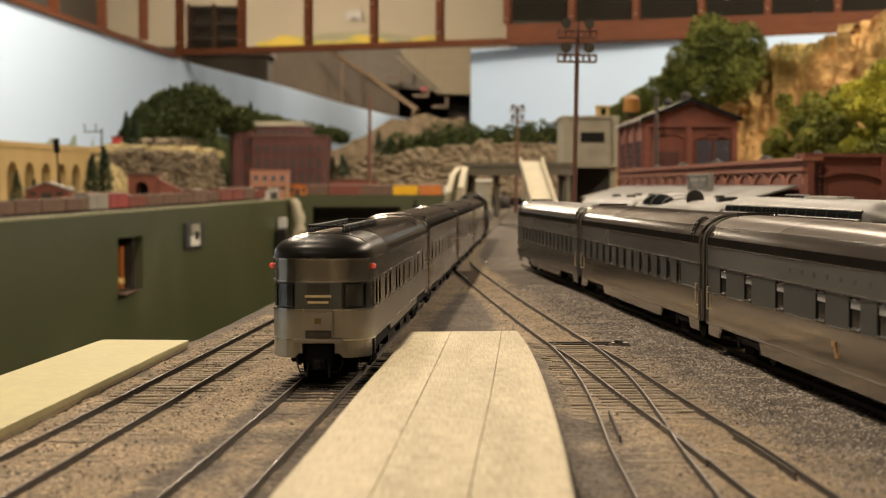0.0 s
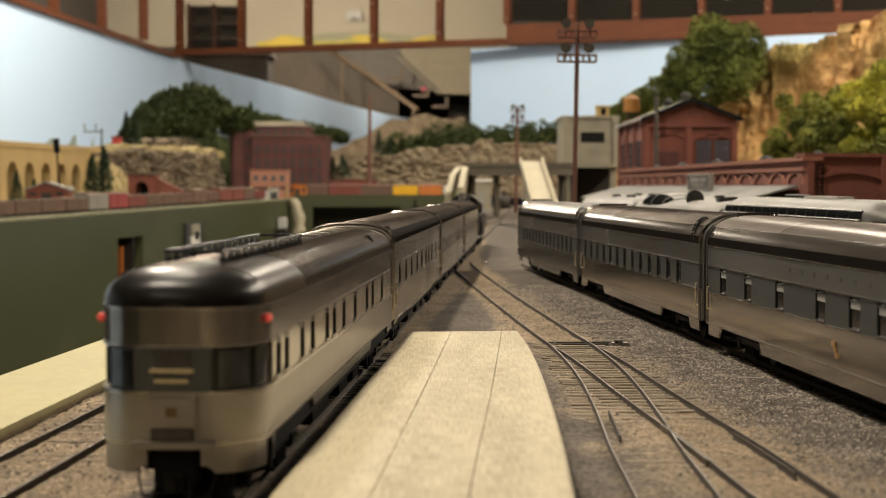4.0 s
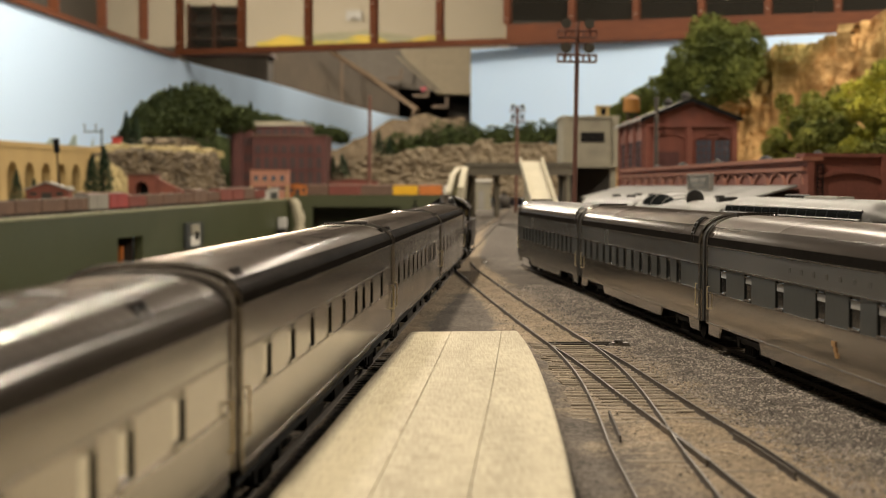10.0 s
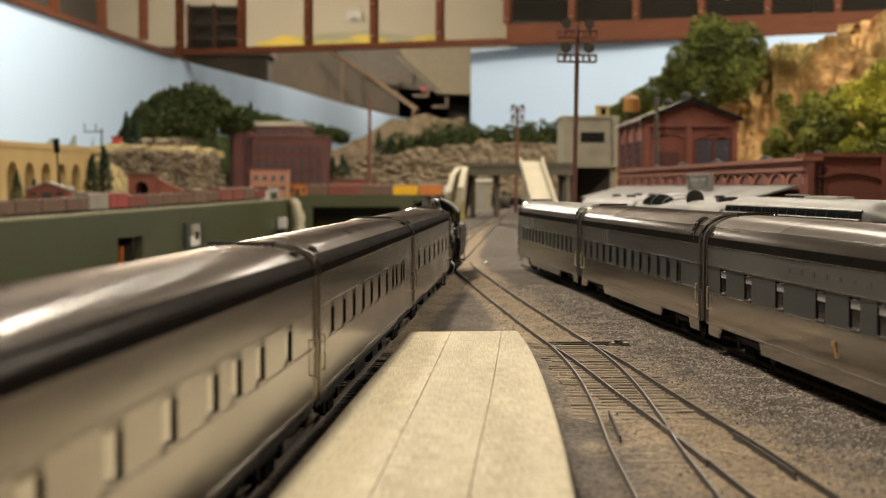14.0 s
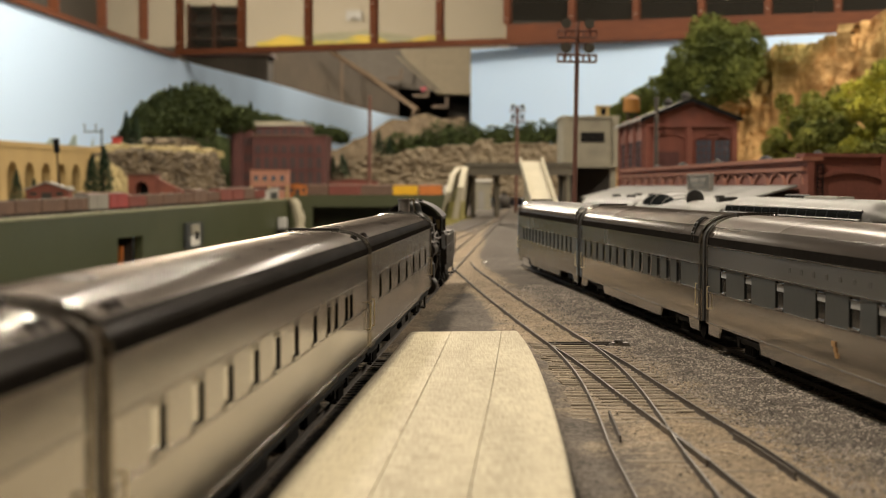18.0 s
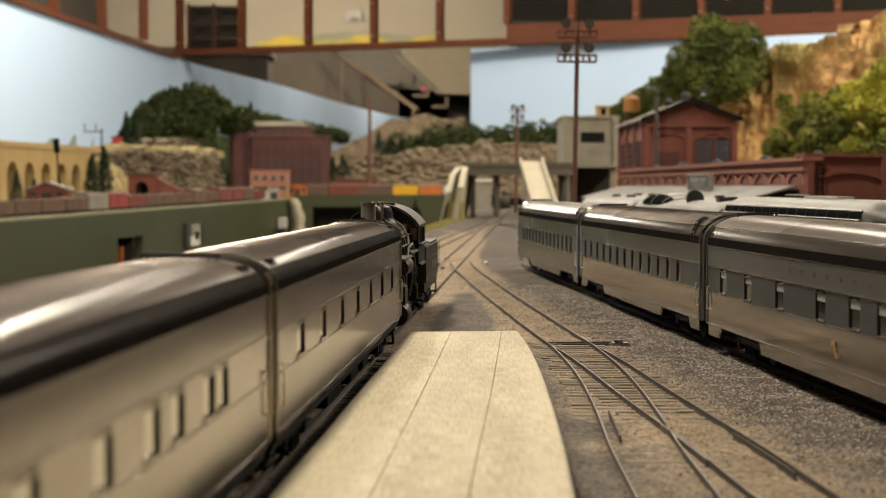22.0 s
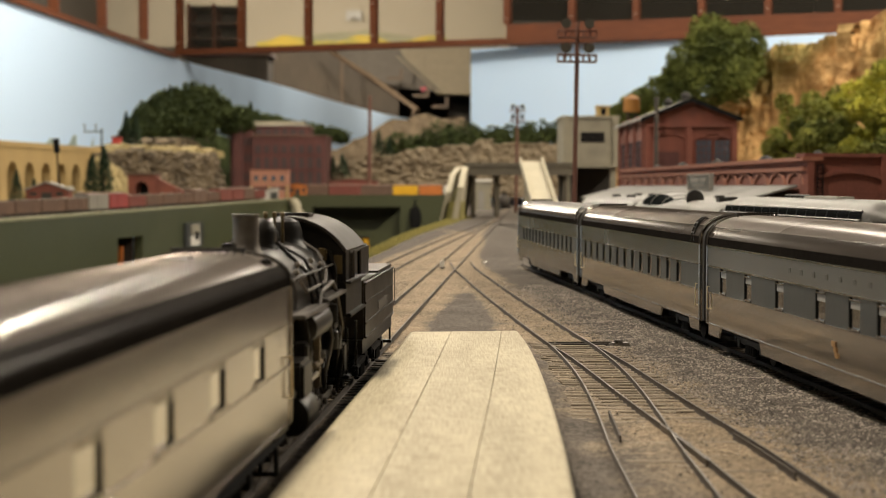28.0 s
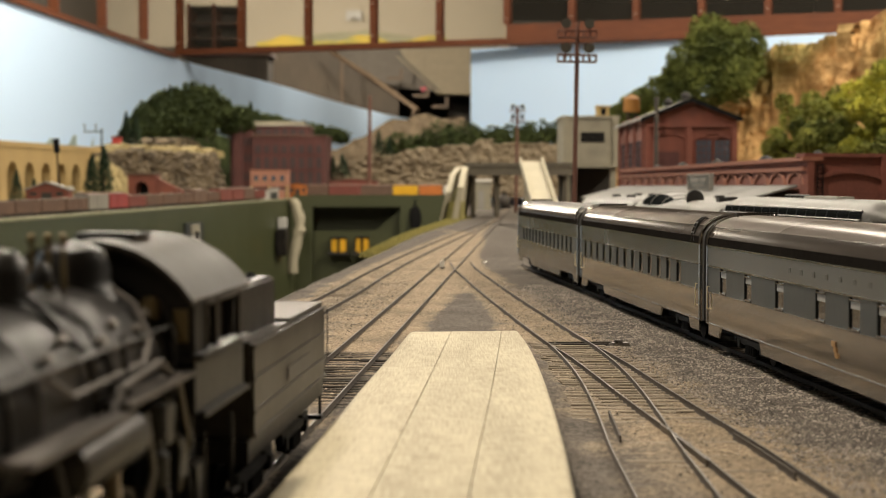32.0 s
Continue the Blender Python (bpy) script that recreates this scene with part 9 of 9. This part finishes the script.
tube(bm, (0, 0, 0), (0, 0, 0.198), 0.0028, 0.002, 8)
part("pole", bm, BLACKDULL, tp)
bm = bmesh.new()
tube(bm, (-0.045, 0, 0.190), (0.004, 0, 0.190), 0.0016, n=6)
part("crossarm", bm, BLACKDULL, tp)
for x in (-0.042, -0.014):
    bm = bmesh.new()
    wire(bm, ((x, 0, 0.190), (x, 0, 0.208), (x - 0.005, 0, 0.208)), 0.0012, 6)
    part("insulator_bracket", bm, BLACKDULL, tp)
rt = thing("red_tower", "small bright red brick tower on the hillside", "tower", pose(-0.915, 4.45, 0.155))
solid("tower_wall", -0.012, 0.012, -0.01, 0.01, -0.06, 0.042, BRIGHTRED, parent=rt)
solid("tower_cap", -0.014, 0.014, -0.012, 0.012, 0.042, 0.046, BRICK, parent=rt)
# switch motor, stones and a throw stand beside the turnout
sm = thing("switch_machine", "small grey switch machine beside the turnout", "switch machine", pose(0.0660, 0.622, -0.003, 0, 0, 10))
solid("case", 0, 0.0075, -0.0028, 0.0028, 0, 0.0024, PIPEM, parent=sm, bev=0.0005)
solid("motor_cover", 0.0015, 0.0050, -0.0018, 0.0018, 0.0024, 0.0034, GREYMETAL, parent=sm, bev=0.0004)
solid("throw_bar", -0.024, 0.0, -0.0008, 0.0008, 0.0008, 0.0016, BLACKDULL, parent=sm)
solid("second_bar", -0.024, 0.0, -0.0048, -0.0034, 0.0006, 0.0012, BLACKDULL, parent=sm)
ss = thing("switch_stand", "small pale switch stand beside the main track", "switch stand", pose(-0.0005, 1.20, -0.003))
solid("stand_base", -0.002, 0.002, -0.003, 0.003, 0, 0.003, GREYMETAL, parent=ss, bev=0.0005)
solid("target", -0.0016, 0.0016, -0.0005, 0.0005, 0.003, 0.0075, WHITEP, parent=ss)
for k, (x, y) in enumerate(((0.0228, 1.42), (0.0345, 1.30))):
    ob = thing("loose_stone", "loose lump of stone on the cinders", "stone", pose(x, y, -0.003), "loose stones")
    bm = bmesh.new()
    bmesh.ops.create_icosphere(bm, subdivisions=2, radius=0.0022)
    for v in bm.verts:
        v.co *= 1 + 0.4 * nz(v.co.x, v.co.y, v.co.z + k, 500)
    part("lump", bm, BLACKDULL if k == 0 else WHITEP, ob)


# ---- what moves ----
SPEED_ROWS = ((0.0, 1.6537), (3.0, 1.5056), (6.0, 1.3576), (9.0, 1.2085), (13.0, 1.0048), (18.0, 0.7769), (22.0, 0.5984), (25.0, 0.4630), (28.0, 0.3254), (32.0, 0.1385))


def front_at(t):
    """Depth of the locomotive's front along the track at t seconds."""
    return curve(SPEED_ROWS, t)


def on_track(a, b, ya):
    """Pose of a vehicle whose two bogies stand on the track at depths a and b; ya: its origin between them."""
    xa, xb = t1(a), t1(b)
    k = (ya - a) / (b - a)
    return pose(xa + (xb - xa) * k - 0.0012, ya, 0, 0, 0, -math.degrees(math.atan2(xb - xa, b - a)))


def motions():
    times = [i * 0.5 for i in range(65)]
    for k, car in enumerate(TRAIN):
        rows = []
        for t in times:
            half = (OBSL if k == 0 else CARL) / 2
            mid = front_at(t) + 0.0045 - half - (3 - k) * PITCH
            rows.append((t, on_track(mid - half + 0.045, mid + half - 0.045, mid)))
        walk(car, rows)
    walk(LOCO, [(t, on_track(front_at(t) + 0.04, front_at(t) + 0.11, front_at(t))) for t in times])
    walk(TENDER, [(t, on_track(front_at(t) + 0.169, front_at(t) + 0.219, front_at(t) + 0.145)) for t in times])
    steps = [i * 0.25 for i in range(129)]
    turn = [math.degrees((front_at(0.0) - front_at(t)) / DRV_R) for t in steps]
    for wheel, y in DRIVERS:
        walk(wheel, [(t, pose(0, y, DRV_R, a)) for t, a in zip(steps, turn)])
    for rod in RODS:
        walk(rod, [(t, pose(0, 0.0040 * math.sin(radians(a)), DRV_R - 0.0040 * math.cos(radians(a)))) for t, a in zip(steps, turn)])


motions()
